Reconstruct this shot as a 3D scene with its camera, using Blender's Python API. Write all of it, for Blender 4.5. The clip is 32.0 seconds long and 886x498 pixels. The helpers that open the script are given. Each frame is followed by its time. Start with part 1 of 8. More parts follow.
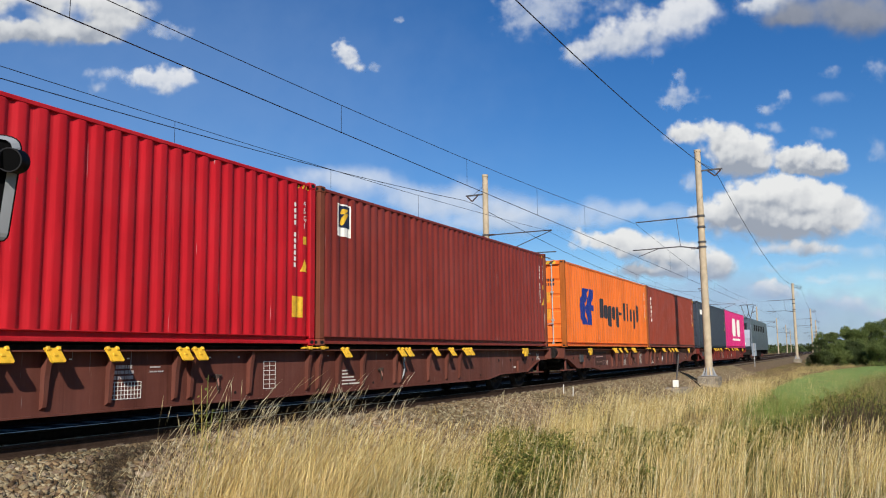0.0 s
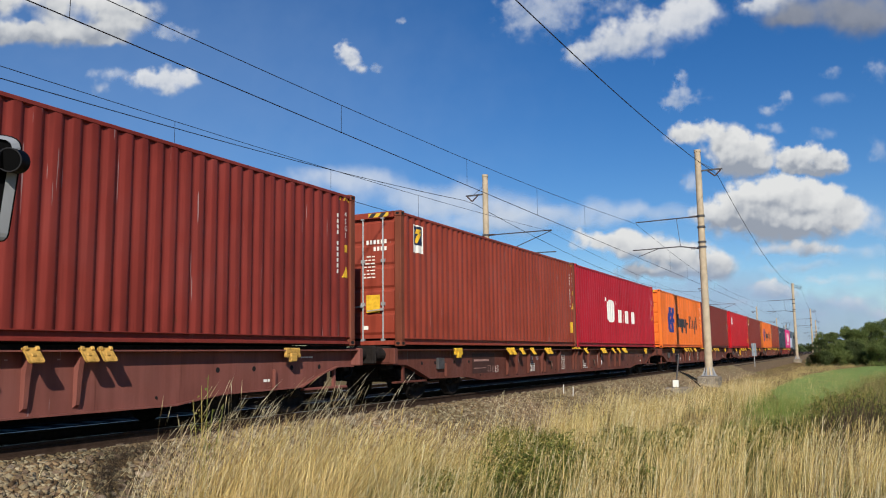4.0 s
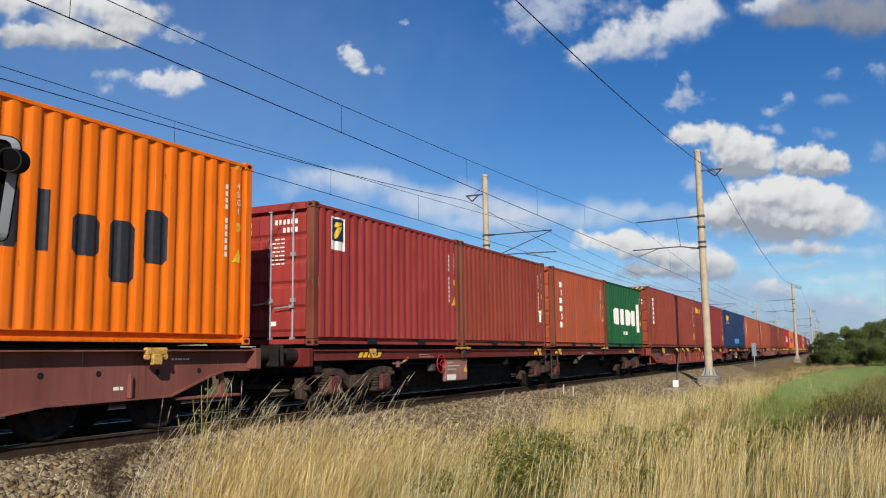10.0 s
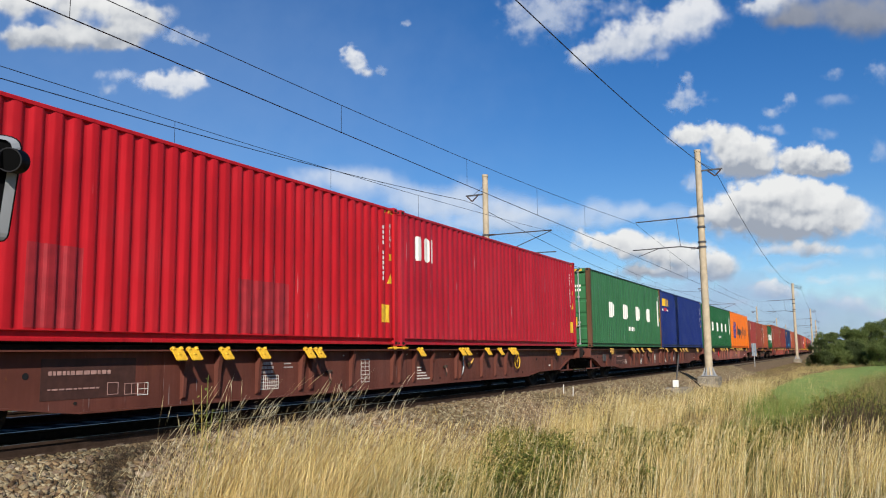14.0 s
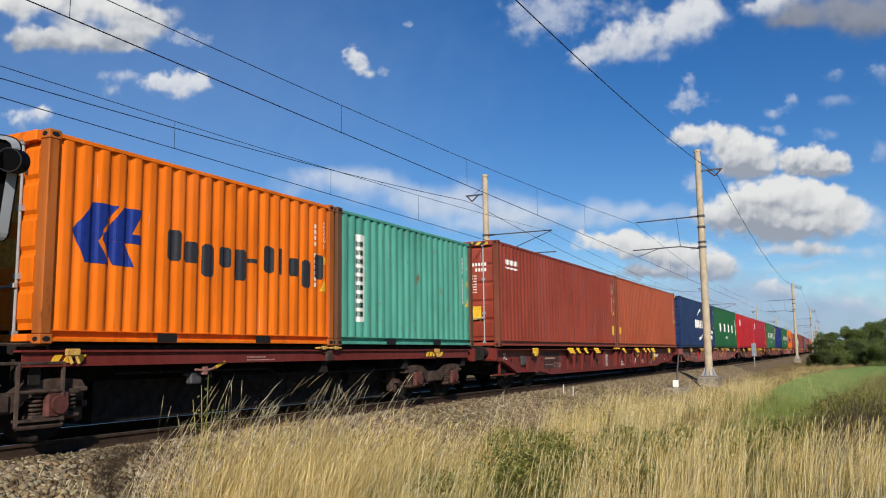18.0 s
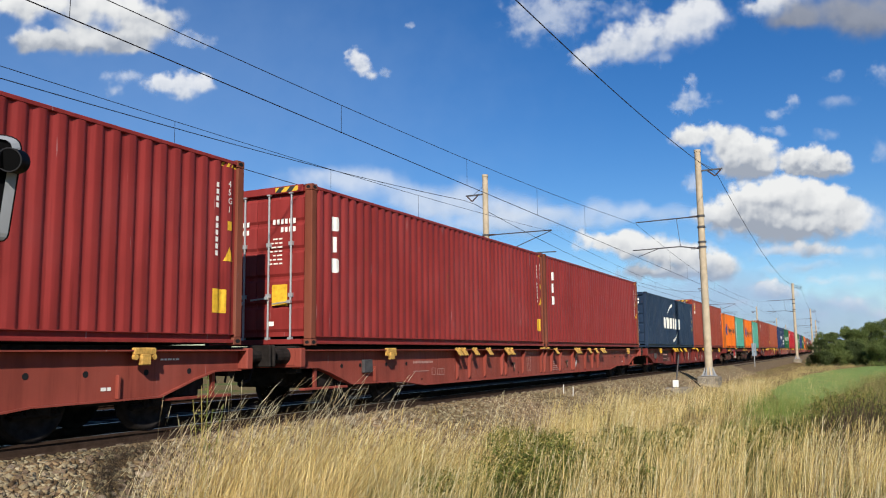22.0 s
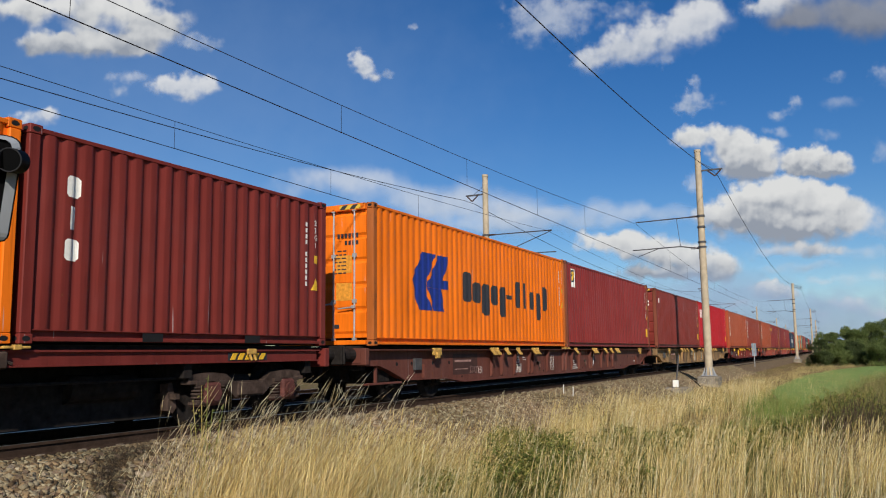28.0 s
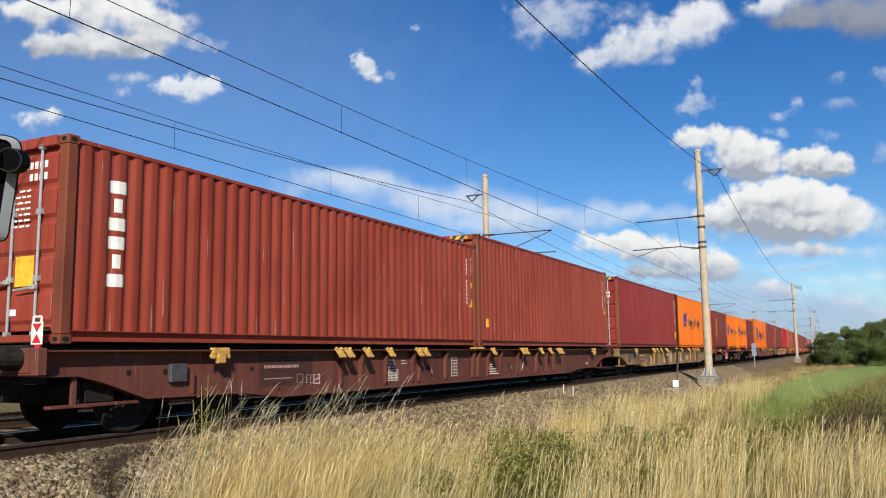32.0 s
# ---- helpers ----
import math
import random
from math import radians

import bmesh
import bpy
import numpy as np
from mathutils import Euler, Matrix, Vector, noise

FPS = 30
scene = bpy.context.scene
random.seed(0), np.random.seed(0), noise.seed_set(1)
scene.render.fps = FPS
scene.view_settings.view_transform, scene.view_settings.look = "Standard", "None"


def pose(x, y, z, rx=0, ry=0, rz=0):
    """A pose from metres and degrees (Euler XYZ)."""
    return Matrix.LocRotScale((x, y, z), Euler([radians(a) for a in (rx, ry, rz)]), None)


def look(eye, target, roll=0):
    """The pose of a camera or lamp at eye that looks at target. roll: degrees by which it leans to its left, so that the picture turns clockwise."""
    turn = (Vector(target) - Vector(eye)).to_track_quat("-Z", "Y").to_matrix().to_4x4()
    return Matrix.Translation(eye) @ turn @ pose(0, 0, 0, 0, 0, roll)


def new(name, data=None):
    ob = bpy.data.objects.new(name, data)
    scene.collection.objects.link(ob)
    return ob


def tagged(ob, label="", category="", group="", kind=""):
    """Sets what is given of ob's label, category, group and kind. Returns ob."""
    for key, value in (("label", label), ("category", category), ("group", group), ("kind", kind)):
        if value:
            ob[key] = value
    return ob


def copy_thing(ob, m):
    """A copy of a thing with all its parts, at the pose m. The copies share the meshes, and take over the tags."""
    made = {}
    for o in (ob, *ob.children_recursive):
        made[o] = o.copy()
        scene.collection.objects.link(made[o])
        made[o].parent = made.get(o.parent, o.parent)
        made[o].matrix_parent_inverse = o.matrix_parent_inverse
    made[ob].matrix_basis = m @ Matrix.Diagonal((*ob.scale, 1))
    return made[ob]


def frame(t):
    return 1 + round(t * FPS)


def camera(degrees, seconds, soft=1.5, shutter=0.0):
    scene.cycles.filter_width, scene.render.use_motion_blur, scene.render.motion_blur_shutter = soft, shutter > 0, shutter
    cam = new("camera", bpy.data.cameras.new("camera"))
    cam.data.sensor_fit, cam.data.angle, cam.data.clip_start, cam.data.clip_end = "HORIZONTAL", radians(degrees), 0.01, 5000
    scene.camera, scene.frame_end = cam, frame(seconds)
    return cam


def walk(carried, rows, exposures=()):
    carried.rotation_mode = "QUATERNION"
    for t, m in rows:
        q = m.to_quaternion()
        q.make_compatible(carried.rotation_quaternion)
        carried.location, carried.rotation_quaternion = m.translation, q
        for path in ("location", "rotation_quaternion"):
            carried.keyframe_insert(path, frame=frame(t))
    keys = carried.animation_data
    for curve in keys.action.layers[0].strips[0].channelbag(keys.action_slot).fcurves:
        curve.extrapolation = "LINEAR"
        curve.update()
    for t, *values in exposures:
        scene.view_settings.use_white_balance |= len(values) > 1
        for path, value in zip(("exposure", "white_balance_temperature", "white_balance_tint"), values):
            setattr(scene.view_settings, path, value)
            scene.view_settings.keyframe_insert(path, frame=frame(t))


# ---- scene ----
cam = camera(57.04, 32.0, soft=1.1)
EYE = Vector((0.0, 0.0, 1.0))
AIM = Vector((math.cos(0.46297) * math.cos(0.128), math.sin(0.46297) * math.cos(0.128), math.sin(0.128)))
CAM_POSE = look(EYE, EYE + AIM * 50, -0.727)
EXPOSURE = ((0.0, -0.05), (1.0, -0.07), (2.0, -0.50), (3.0, -0.28), (4.0, -0.15), (6.0, -0.05), (7.0, 0.06), (8.0, 0.06), (9.0, -0.14), (10.0, -0.12), (11.0, -0.2), (12.0, 0.05), (13.0, 0.04), (14.0, 0.0), (17.0, 0.02), (18.0, -0.12), (19.0, -0.15), (20.0, 0.12), (22.0, 0.04), (24.0, 0.03), (25.0, -0.06), (28.0, -0.25), (29.0, -0.35), (30.0, -0.29), (31.0, 0.04), (32.0, 0.08))
walk(cam, [(0.0, CAM_POSE), (32.0, CAM_POSE)], [(t, e + 0.10, 6380, 10) for t, e in EXPOSURE])

# ---- light ----
SUN_WAY = Vector((1.0, 0.56, -0.66)).normalized()
world = bpy.data.worlds.new("sky")
scene.world = world
world.use_nodes = True
wn = world.node_tree.nodes
sky = wn.new("ShaderNodeTexSky")
sky.sky_type = "NISHITA"
sky.sun_disc = False
sky.sun_elevation = math.asin(-SUN_WAY.z)
sky.sun_rotation = math.atan2(-SUN_WAY.x, -SUN_WAY.y)
sky.air_density, sky.dust_density, sky.ozone_density = 1.0, 0.0, 2.6
sky.altitude = 400
wn["Background"].inputs["Strength"].default_value = 0.086
deep = wn.new("ShaderNodeHueSaturation")
deep.inputs["Hue"].default_value, deep.inputs["Saturation"].default_value = 0.506, 1.34
world.node_tree.links.new(sky.outputs[0], deep.inputs["Color"])
tint = wn.new("ShaderNodeMix")
tint.data_type, tint.blend_type = "RGBA", "MULTIPLY"
tint.inputs[0].default_value, tint.inputs[7].default_value = 1.0, (0.90, 0.97, 1.06, 1)
world.node_tree.links.new(deep.outputs[0], tint.inputs[6])
world.node_tree.links.new(tint.outputs[2], wn["Background"].inputs["Color"])
sun = new("sun", bpy.data.lights.new("sun", "SUN"))
sun.data.energy, sun.data.angle, sun.data.color = 5.4, radians(0.5), (1.0, 0.93, 0.82)
sun.matrix_world = look((0, 0, 60), Vector((0, 0, 60)) + SUN_WAY)

# ---- plan ----
Y0 = 9.706            # centre line of the near track
TRACK_GAP = 4.2      # to the far track
BEND_FROM, BEND_R = 30.0, 8000.0
BASE_Z = 1.175        # container floor level over the rail head


def bend(x):
    d = max(0.0, x - BEND_FROM)
    return d * d / (2 * BEND_R)


def along(x, dy=0.0, z=0.0):
    """A pose on the near track's centre line at x."""
    return pose(x, Y0 + bend(x) + dy, z, 0, 0, math.degrees(math.atan(max(0.0, x - BEND_FROM) / BEND_R)))


def travelled(t):
    k = t - 13
    return 17.44463 * k + 0.04018 * k * k / 2 - 0.00055 * k ** 3 / 6


# ---- materials ----
def tree_of(name):
    m = bpy.data.materials.new(name)
    m.use_nodes = True
    return m, m.node_tree.nodes, m.node_tree.links, m.node_tree.nodes["Principled BSDF"]


def node(nodes, kind, **inputs):
    n = nodes.new(kind)
    for k, v in inputs.items():
        n.inputs[k].default_value = v
    return n


def ramp(nodes, stops):
    r = nodes.new("ShaderNodeValToRGB")
    e = r.color_ramp.elements
    while len(e) < len(stops):
        e.new(0.5)
    for el, (p, c) in zip(e, stops):
        el.position, el.color = p, (*c, 1) if len(c) == 3 else c
    return r


def mixed(nodes, links, fac, a, b, kind="MIX"):
    """A colour mix node; fac, a and b are sockets or values. Returns the result socket."""
    n = nodes.new("ShaderNodeMix")
    n.data_type, n.blend_type = "RGBA", kind
    for i, v in ((0, fac), (6, a), (7, b)):
        if isinstance(v, bpy.types.NodeSocket):
            links.new(v, n.inputs[i])
        elif i == 0:
            n.inputs[0].default_value = v
        else:
            n.inputs[i].default_value = (*v, 1)
    return n.outputs[2]


def noise_tex(nodes, links, scale, detail=6, stretch=None, coord="Object", rough=0.6):
    tc = nodes.new("ShaderNodeTexCoord")
    n = node(nodes, "ShaderNodeTexNoise", Scale=scale, Detail=detail, Roughness=rough)
    out = tc.outputs[coord]
    if stretch:
        mp = nodes.new("ShaderNodeMapping")
        mp.inputs["Scale"].default_value = stretch
        links.new(out, mp.inputs["Vector"])
        out = mp.outputs[0]
    links.new(out, n.inputs["Vector"])
    return n.outputs["Fac"]


def bumped(nodes, links, b, fac, strength, dist=0.01):
    n = node(nodes, "ShaderNodeBump", Strength=strength, Distance=dist)
    links.new(fac, n.inputs["Height"])
    links.new(n.outputs[0], b.inputs["Normal"])


def plain(name, colour, rough=0.6, metal=0.0, vary=0.25, scale=6.0, bump=0.15):
    m, n, l, b = tree_of(name)
    f = noise_tex(n, l, scale)
    r = ramp(n, [(0.3, tuple(c * (1 - vary) for c in colour)), (0.7, tuple(min(1, c * (1 + vary)) for c in colour))])
    l.new(f, r.inputs[0])
    l.new(r.outputs[0], b.inputs["Base Color"])
    b.inputs["Roughness"].default_value, b.inputs["Metallic"].default_value = rough, metal
    b.inputs["Specular IOR Level"].default_value = 0.25
    if bump:
        bumped(n, l, b, noise_tex(n, l, scale * 9), bump)
    return m


def painted(name, colour, rust=0.5, fade=0.5, rough=0.42, stain=None):
    """Weathered paint on sheet steel: faded patches, grimy streaks, pale scratches, rust specks and shallow dents; each object has its own."""
    m, n, l, b = tree_of(name)
    tc, info = n.new("ShaderNodeTexCoord"), n.new("ShaderNodeObjectInfo")
    own = n.new("ShaderNodeVectorMath")
    own.operation = "MULTIPLY_ADD"
    l.new(info.outputs["Random"], own.inputs[0])
    own.inputs[1].default_value = (171.0, 63.0, 29.0)
    l.new(tc.outputs["Object"], own.inputs[2])

    def tex(scale, detail, stretch=(1, 1, 1), r=0.6):
        t = node(n, "ShaderNodeTexNoise", Scale=scale, Detail=detail, Roughness=r)
        mp = n.new("ShaderNodeMapping")
        mp.inputs["Scale"].default_value = stretch
        l.new(own.outputs[0], mp.inputs["Vector"])
        l.new(mp.outputs[0], t.inputs["Vector"])
        return t.outputs["Fac"]
    big, fine = tex(0.6, 4), tex(22.0, 8)
    pale = tuple(min(1, c * 0.94 + 0.022) for c in colour)
    dark = tuple(c * 0.70 for c in colour)
    r1 = ramp(n, [(0.32, dark), (0.5, colour), (0.72, pale)])
    l.new(big, r1.inputs[0])
    c1 = mixed(n, l, 0.55 * fade + 0.2, colour, r1.outputs[0])
    if stain:          # broad soft stains of another tone
        rs = ramp(n, [(0.38, (0, 0, 0)), (0.58, (1, 1, 1))])
        l.new(tex(0.9, 3, (1, 1, 0.8), 0.5), rs.inputs[0])
        c1 = mixed(n, l, rs.outputs[0], c1, stain)
    r2 = ramp(n, [(0.40, (0.66, 0.65, 0.64)), (0.60, (1.0, 1.0, 1.0))])
    l.new(tex(5.0, 5, (1, 1, 0.07)), r2.inputs[0])
    c2 = mixed(n, l, 0.55, c1, r2.outputs[0], "MULTIPLY")
    # grime washed down in thin runs
    r4 = ramp(n, [(0.60, (1.0, 1.0, 1.0)), (0.72, (0.50, 0.46, 0.42))])
    l.new(tex(9.0, 4, (1, 1, 0.045), 0.7), r4.inputs[0])
    c2 = mixed(n, l, 0.35 + 0.3 * fade, c2, r4.outputs[0], "MULTIPLY")
    # a few thin pale scratches
    r5 = ramp(n, [(0.74, (0, 0, 0)), (0.765, (1, 1, 1))])
    l.new(tex(26.0, 2, (1, 1, 0.04), 0.4), r5.inputs[0])
    scuffed = tuple(min(1, 0.55 * c + 0.17) for c in colour)
    c2 = mixed(n, l, r5.outputs[0], c2, scuffed)
    r3 = ramp(n, [(0.69 - 0.07 * rust, (0, 0, 0)), (0.75 - 0.05 * rust, (1, 1, 1))])
    l.new(tex(3.2, 9, (1.6, 1.6, 0.5), 0.72), r3.inputs[0])
    rc = ramp(n, [(0.3, (0.09, 0.03, 0.013)), (0.7, (0.23, 0.085, 0.03))])
    l.new(fine, rc.inputs[0])
    c3 = mixed(n, l, r3.outputs[0], c2, rc.outputs[0])
    l.new(c3, b.inputs["Base Color"])
    rr = ramp(n, [(0.3, (rough - 0.1,) * 3), (0.7, (rough + 0.2,) * 3)])
    l.new(fine, rr.inputs[0])
    l.new(rr.outputs[0], b.inputs["Roughness"])
    b.inputs["Specular IOR Level"].default_value = 0.12
    dent = node(n, "ShaderNodeBump", Strength=0.55, Distance=0.05)
    l.new(tex(1.6, 2, (1, 1, 0.8), 0.45), dent.inputs["Height"])
    grain = node(n, "ShaderNodeBump", Strength=0.12, Distance=0.004)
    l.new(fine, grain.inputs["Height"])
    l.new(dent.outputs[0], grain.inputs["Normal"])
    l.new(grain.outputs[0], b.inputs["Normal"])
    return m


PAINT = {
    "red": painted("red_paint", (0.50, 0.014, 0.022), 0.2, 0.4),
    "crimson": painted("crimson_paint", (0.42, 0.016, 0.03), 0.3, 0.5),
    "maroon": painted("maroon_paint", (0.262, 0.034, 0.030), 0.5, 0.5),
    "brick_red": painted("brick_red_paint", (0.335, 0.047, 0.040), 0.4, 0.5),
    "dark_maroon": painted("dark_maroon_paint", (0.185, 0.030, 0.023), 0.4, 0.5),
    "brown_red": painted("brown_red_paint", (0.225, 0.036, 0.027), 0.5, 0.6),
    "rust_red": painted("rust_red_paint", (0.29, 0.052, 0.03), 0.6, 0.6),
    "orange_red": painted("orange_red_paint", (0.40, 0.085, 0.035), 0.6, 0.6),
    "orange": painted("orange_paint", (0.86, 0.180, 0.008), 0.4, 0.4),
    "pale_orange": painted("pale_orange_paint", (0.86, 0.185, 0.030), 0.4, 0.7),
    "navy": painted("navy_paint", (0.018, 0.036, 0.105), 0.3, 0.5),
    "royal_blue": painted("royal_blue_paint", (0.012, 0.026, 0.160), 0.1, 0.25),
    "slate_blue": painted("slate_blue_paint", (0.021, 0.039, 0.074), 1.05, 0.6),
    "green": painted("green_paint", (0.018, 0.115, 0.036), 0.4, 0.4),
    "pale_green": painted("pale_green_paint", (0.042, 0.155, 0.062), 0.5, 0.5),
}
PAINT.update({
    "teal": painted("teal_paint", (0.10, 0.37, 0.27), 1.25, 0.7),
    "pink": painted("pink_paint", (0.72, 0.03, 0.20), 0.1, 0.3),
    "old_post": painted("weathered_post_paint", (0.205, 0.060, 0.034), 1.2, 1.0, 0.6),
    "orange_post": painted("worn_orange_post_paint", (0.42, 0.115, 0.022), 1.3, 1.0, 0.6),
    "blue_post": painted("worn_blue_grey_post_paint", (0.060, 0.062, 0.066), 1.3, 1.0, 0.6),
    "green_post": painted("worn_green_brown_post_paint", (0.135, 0.064, 0.034), 1.2, 1.0, 0.6),
    "green_rail": painted("grimy_green_rail_paint", (0.014, 0.030, 0.017), 0.8, 1.0, 0.6),
    "charcoal": painted("charcoal_paint", (0.045, 0.055, 0.075), 0.3, 0.5),
    "wagon_brown": painted("wagon_brown_paint", (0.142, 0.048, 0.034), 0.8, 0.9, 0.55),
    "wagon_red": painted("wagon_red_paint", (0.275, 0.062, 0.043), 0.5, 0.8, 0.5),
    "wagon_dark_red": painted("wagon_dark_red_paint", (0.165, 0.028, 0.022), 0.5, 0.6, 0.5),
    "wagon_rose": painted("wagon_rose_paint", (0.23, 0.082, 0.064), 0.5, 0.9, 0.55),
    "wagon_beige": painted("wagon_beige_paint", (0.37, 0.220, 0.095), 0.6, 0.8, 0.6, (0.170, 0.108, 0.058)),
})
SIGN_GREY = plain("blue_grey_board", (0.20, 0.245, 0.29), 0.5, 0, 0.15, 6)
WHITE = plain("white_marking", (0.80, 0.77, 0.69), 0.6, 0, 0.08, 14)
PALE_ROD = plain("pale_rod", (0.62, 0.60, 0.55), 0.6, 0, 0.1, 14)
BLACK_MARK = plain("dark_marking", (0.03, 0.03, 0.035), 0.55, 0, 0.2, 14)
BLUE_MARK = plain("blue_marking", (0.012, 0.03, 0.20), 0.5, 0, 0.15, 10)
NIGHT_MARK = plain("night_blue_marking", (0.015, 0.022, 0.05), 0.5, 0, 0.15, 10)
LIGHT_BLUE_MARK = plain("light_blue_marking", (0.06, 0.27, 0.45), 0.5, 0, 0.15, 10)
RED_MARK = plain("red_marking", (0.55, 0.02, 0.03), 0.5, 0, 0.15, 10)
YELLOW = plain("yellow_paint", (0.72, 0.42, 0.03), 0.55, 0, 0.25, 12)
FADED_YELLOW = plain("faded_yellow_panel", (0.66, 0.27, 0.03), 0.6, 0, 0.3, 12)
OLD_YELLOW = plain("worn_yellow_paint", (0.52, 0.30, 0.07), 0.65, 0, 0.45, 14)
GALV = plain("galvanised_steel", (0.38, 0.385, 0.385), 0.45, 0.3, 0.15, 10)
STEEL_DARK = plain("grimy_steel", (0.026, 0.022, 0.020), 0.75, 0.2, 0.4, 8, 0.4)
BOGIE = plain("dusty_bogie_steel", (0.070, 0.048, 0.038), 0.85, 0.1, 0.5, 7, 0.4)
RED_BOX = plain("red_axle_box", (0.105, 0.036, 0.028), 0.7, 0.1, 0.4, 9, 0.3)
SILVER = plain("dull_silver", (0.30, 0.31, 0.32), 0.5, 0.2, 0.1, 20, 0)
LENS_BLACK = plain("black_lens_barrel", (0.003, 0.003, 0.003), 0.5, 0, 0.1, 10, 0)
DIM_ROSE = plain("faint_worn_marking", (0.40, 0.235, 0.20), 0.7, 0, 0.3, 14)
DIM_MARK = plain("worn_marking", (0.42, 0.36, 0.34), 0.7, 0, 0.3, 14)
PALE_PATCH = plain("pale_repainted_patch", (0.40, 0.31, 0.20), 0.7, 0, 0.35, 4)
BROWN_STAIN = plain("brown_stain", (0.16, 0.085, 0.045), 0.8, 0, 0.4, 5)
REPAINT = plain("dark_repainted_panel", (0.060, 0.026, 0.020), 0.7, 0, 0.3, 6)
LENS_BLACK.node_tree.nodes["Principled BSDF"].inputs["Specular IOR Level"].default_value = 0.03
RUBBER = plain("black_rubber", (0.010, 0.010, 0.011), 0.9, 0, 0.2, 10)
RAIL_SIDE = plain("rusty_rail", (0.050, 0.032, 0.023), 0.85, 0.1, 0.35, 9, 0.4)
RAIL_HEAD = plain("polished_rail_head", (0.40, 0.38, 0.36), 0.42, 1.0, 0.08, 10, 0.05)
CONCRETE = plain("concrete", (0.40, 0.375, 0.32), 0.85, 0, 0.25, 3.5, 0.35)
OLD_CONCRETE = plain("stained_concrete", (0.24, 0.205, 0.155), 0.9, 0, 0.35, 3.0, 0.4)
MAST_MAT = plain("weathered_mast_concrete", (0.44, 0.355, 0.245), 0.85, 0, 0.2, 2.5, 0.3)
SLEEPER_MAT = plain("sleeper_concrete", (0.17, 0.135, 0.10), 0.9, 0, 0.3, 5, 0.4)
WIRE = plain("wire_copper", (0.025, 0.022, 0.022), 0.6, 0.4, 0.2, 3, 0)
BRACKET = plain("bracket_steel", (0.09, 0.085, 0.085), 0.6, 0.4, 0.3, 8)
INSULATOR = plain("brown_insulator", (0.07, 0.035, 0.025), 0.25, 0, 0.2, 10, 0)


DUSTY_PINK = plain("dusty_pink_brown_paint", (0.27, 0.125, 0.095), 0.75, 0, 0.35, 4, 0.2)


def hazard():
    m, n, l, b = tree_of("black_yellow_stripes")
    tc = n.new("ShaderNodeTexCoord")
    w = node(n, "ShaderNodeTexWave", Scale=2.6)
    w.bands_direction = "DIAGONAL"
    l.new(tc.outputs["Object"], w.inputs["Vector"])
    r = ramp(n, [(0.48, (0.03, 0.028, 0.025)), (0.52, (0.65, 0.40, 0.03))])
    l.new(w.outputs["Fac"], r.inputs[0])
    l.new(r.outputs[0], b.inputs["Base Color"])
    b.inputs["Roughness"].default_value = 0.6
    return m


HAZARD = hazard()


def island_mat(name, stops, rough=0.8, translucent=0.0, bump=0.0, clumps=False):
    m, n, l, b = tree_of(name)
    g = n.new("ShaderNodeNewGeometry")
    r = ramp(n, stops)
    l.new(g.outputs["Random Per Island"], r.inputs[0])
    big = noise_tex(n, l, 0.35, 3)
    r2 = ramp(n, [(0.35, (0.72, 0.76, 0.66)), (0.65, (1, 1, 1))])
    l.new(big, r2.inputs[0])
    c = mixed(n, l, 0.8, r.outputs[0], r2.outputs[0], "MULTIPLY")
    # clumps: upright noise streaks darken the colour, as shade in gaps between stalks
    tuft = noise_tex(n, l, 3.4, 4, (1, 1, 0.12) if clumps else None)
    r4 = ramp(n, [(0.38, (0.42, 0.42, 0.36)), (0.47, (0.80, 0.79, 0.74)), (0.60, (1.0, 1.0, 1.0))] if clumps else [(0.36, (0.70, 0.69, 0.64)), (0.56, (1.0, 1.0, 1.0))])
    l.new(tuft, r4.inputs[0])
    c = mixed(n, l, 1.0, c, r4.outputs[0], "MULTIPLY")
    l.new(c, b.inputs["Base Color"])
    b.inputs["Roughness"].default_value = rough
    b.inputs["Specular IOR Level"].default_value = 0.25
    if translucent:
        t = n.new("ShaderNodeBsdfTranslucent")
        l.new(c, t.inputs["Color"])
        mx = n.new("ShaderNodeMixShader")
        mx.inputs[0].default_value = translucent
        l.new(b.outputs[0], mx.inputs[1])
        l.new(t.outputs[0], mx.inputs[2])
        l.new(mx.outputs[0], n["Material Output"].inputs[0])
    if bump:
        bumped(n, l, b, noise_tex(n, l, 60, 4), bump, 0.006)
    return m


STRAW = island_mat("dry_grass", [(0.0, (0.33, 0.205, 0.065)), (0.3, (0.66, 0.465, 0.165)), (0.7, (0.90, 0.70, 0.30)), (1.0, (0.96, 0.84, 0.48))], 0.5, 0.2)
# brown low grass, toned darker to put the shade between stalks into its colour
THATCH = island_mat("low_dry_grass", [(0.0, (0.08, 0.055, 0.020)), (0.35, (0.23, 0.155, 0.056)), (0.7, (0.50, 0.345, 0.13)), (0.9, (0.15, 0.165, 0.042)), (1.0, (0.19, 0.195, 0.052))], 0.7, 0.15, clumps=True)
PALE_STALK = island_mat("pale_stalks", [(0.0, (0.55, 0.39, 0.20)), (0.4, (0.86, 0.68, 0.38)), (1.0, (0.96, 0.86, 0.58))], 0.45, 0.25)
SILVER_STALK = island_mat("silvery_stalks", [(0.0, (0.50, 0.35, 0.18)), (0.4, (0.80, 0.63, 0.38)), (1.0, (0.94, 0.86, 0.70))], 0.45, 0.25)
GREEN_GRASS = island_mat("green_grass", [(0.0, (0.055, 0.085, 0.018)), (0.6, (0.15, 0.195, 0.045)), (1.0, (0.38, 0.33, 0.12))], 0.6, 0.3, clumps=True)
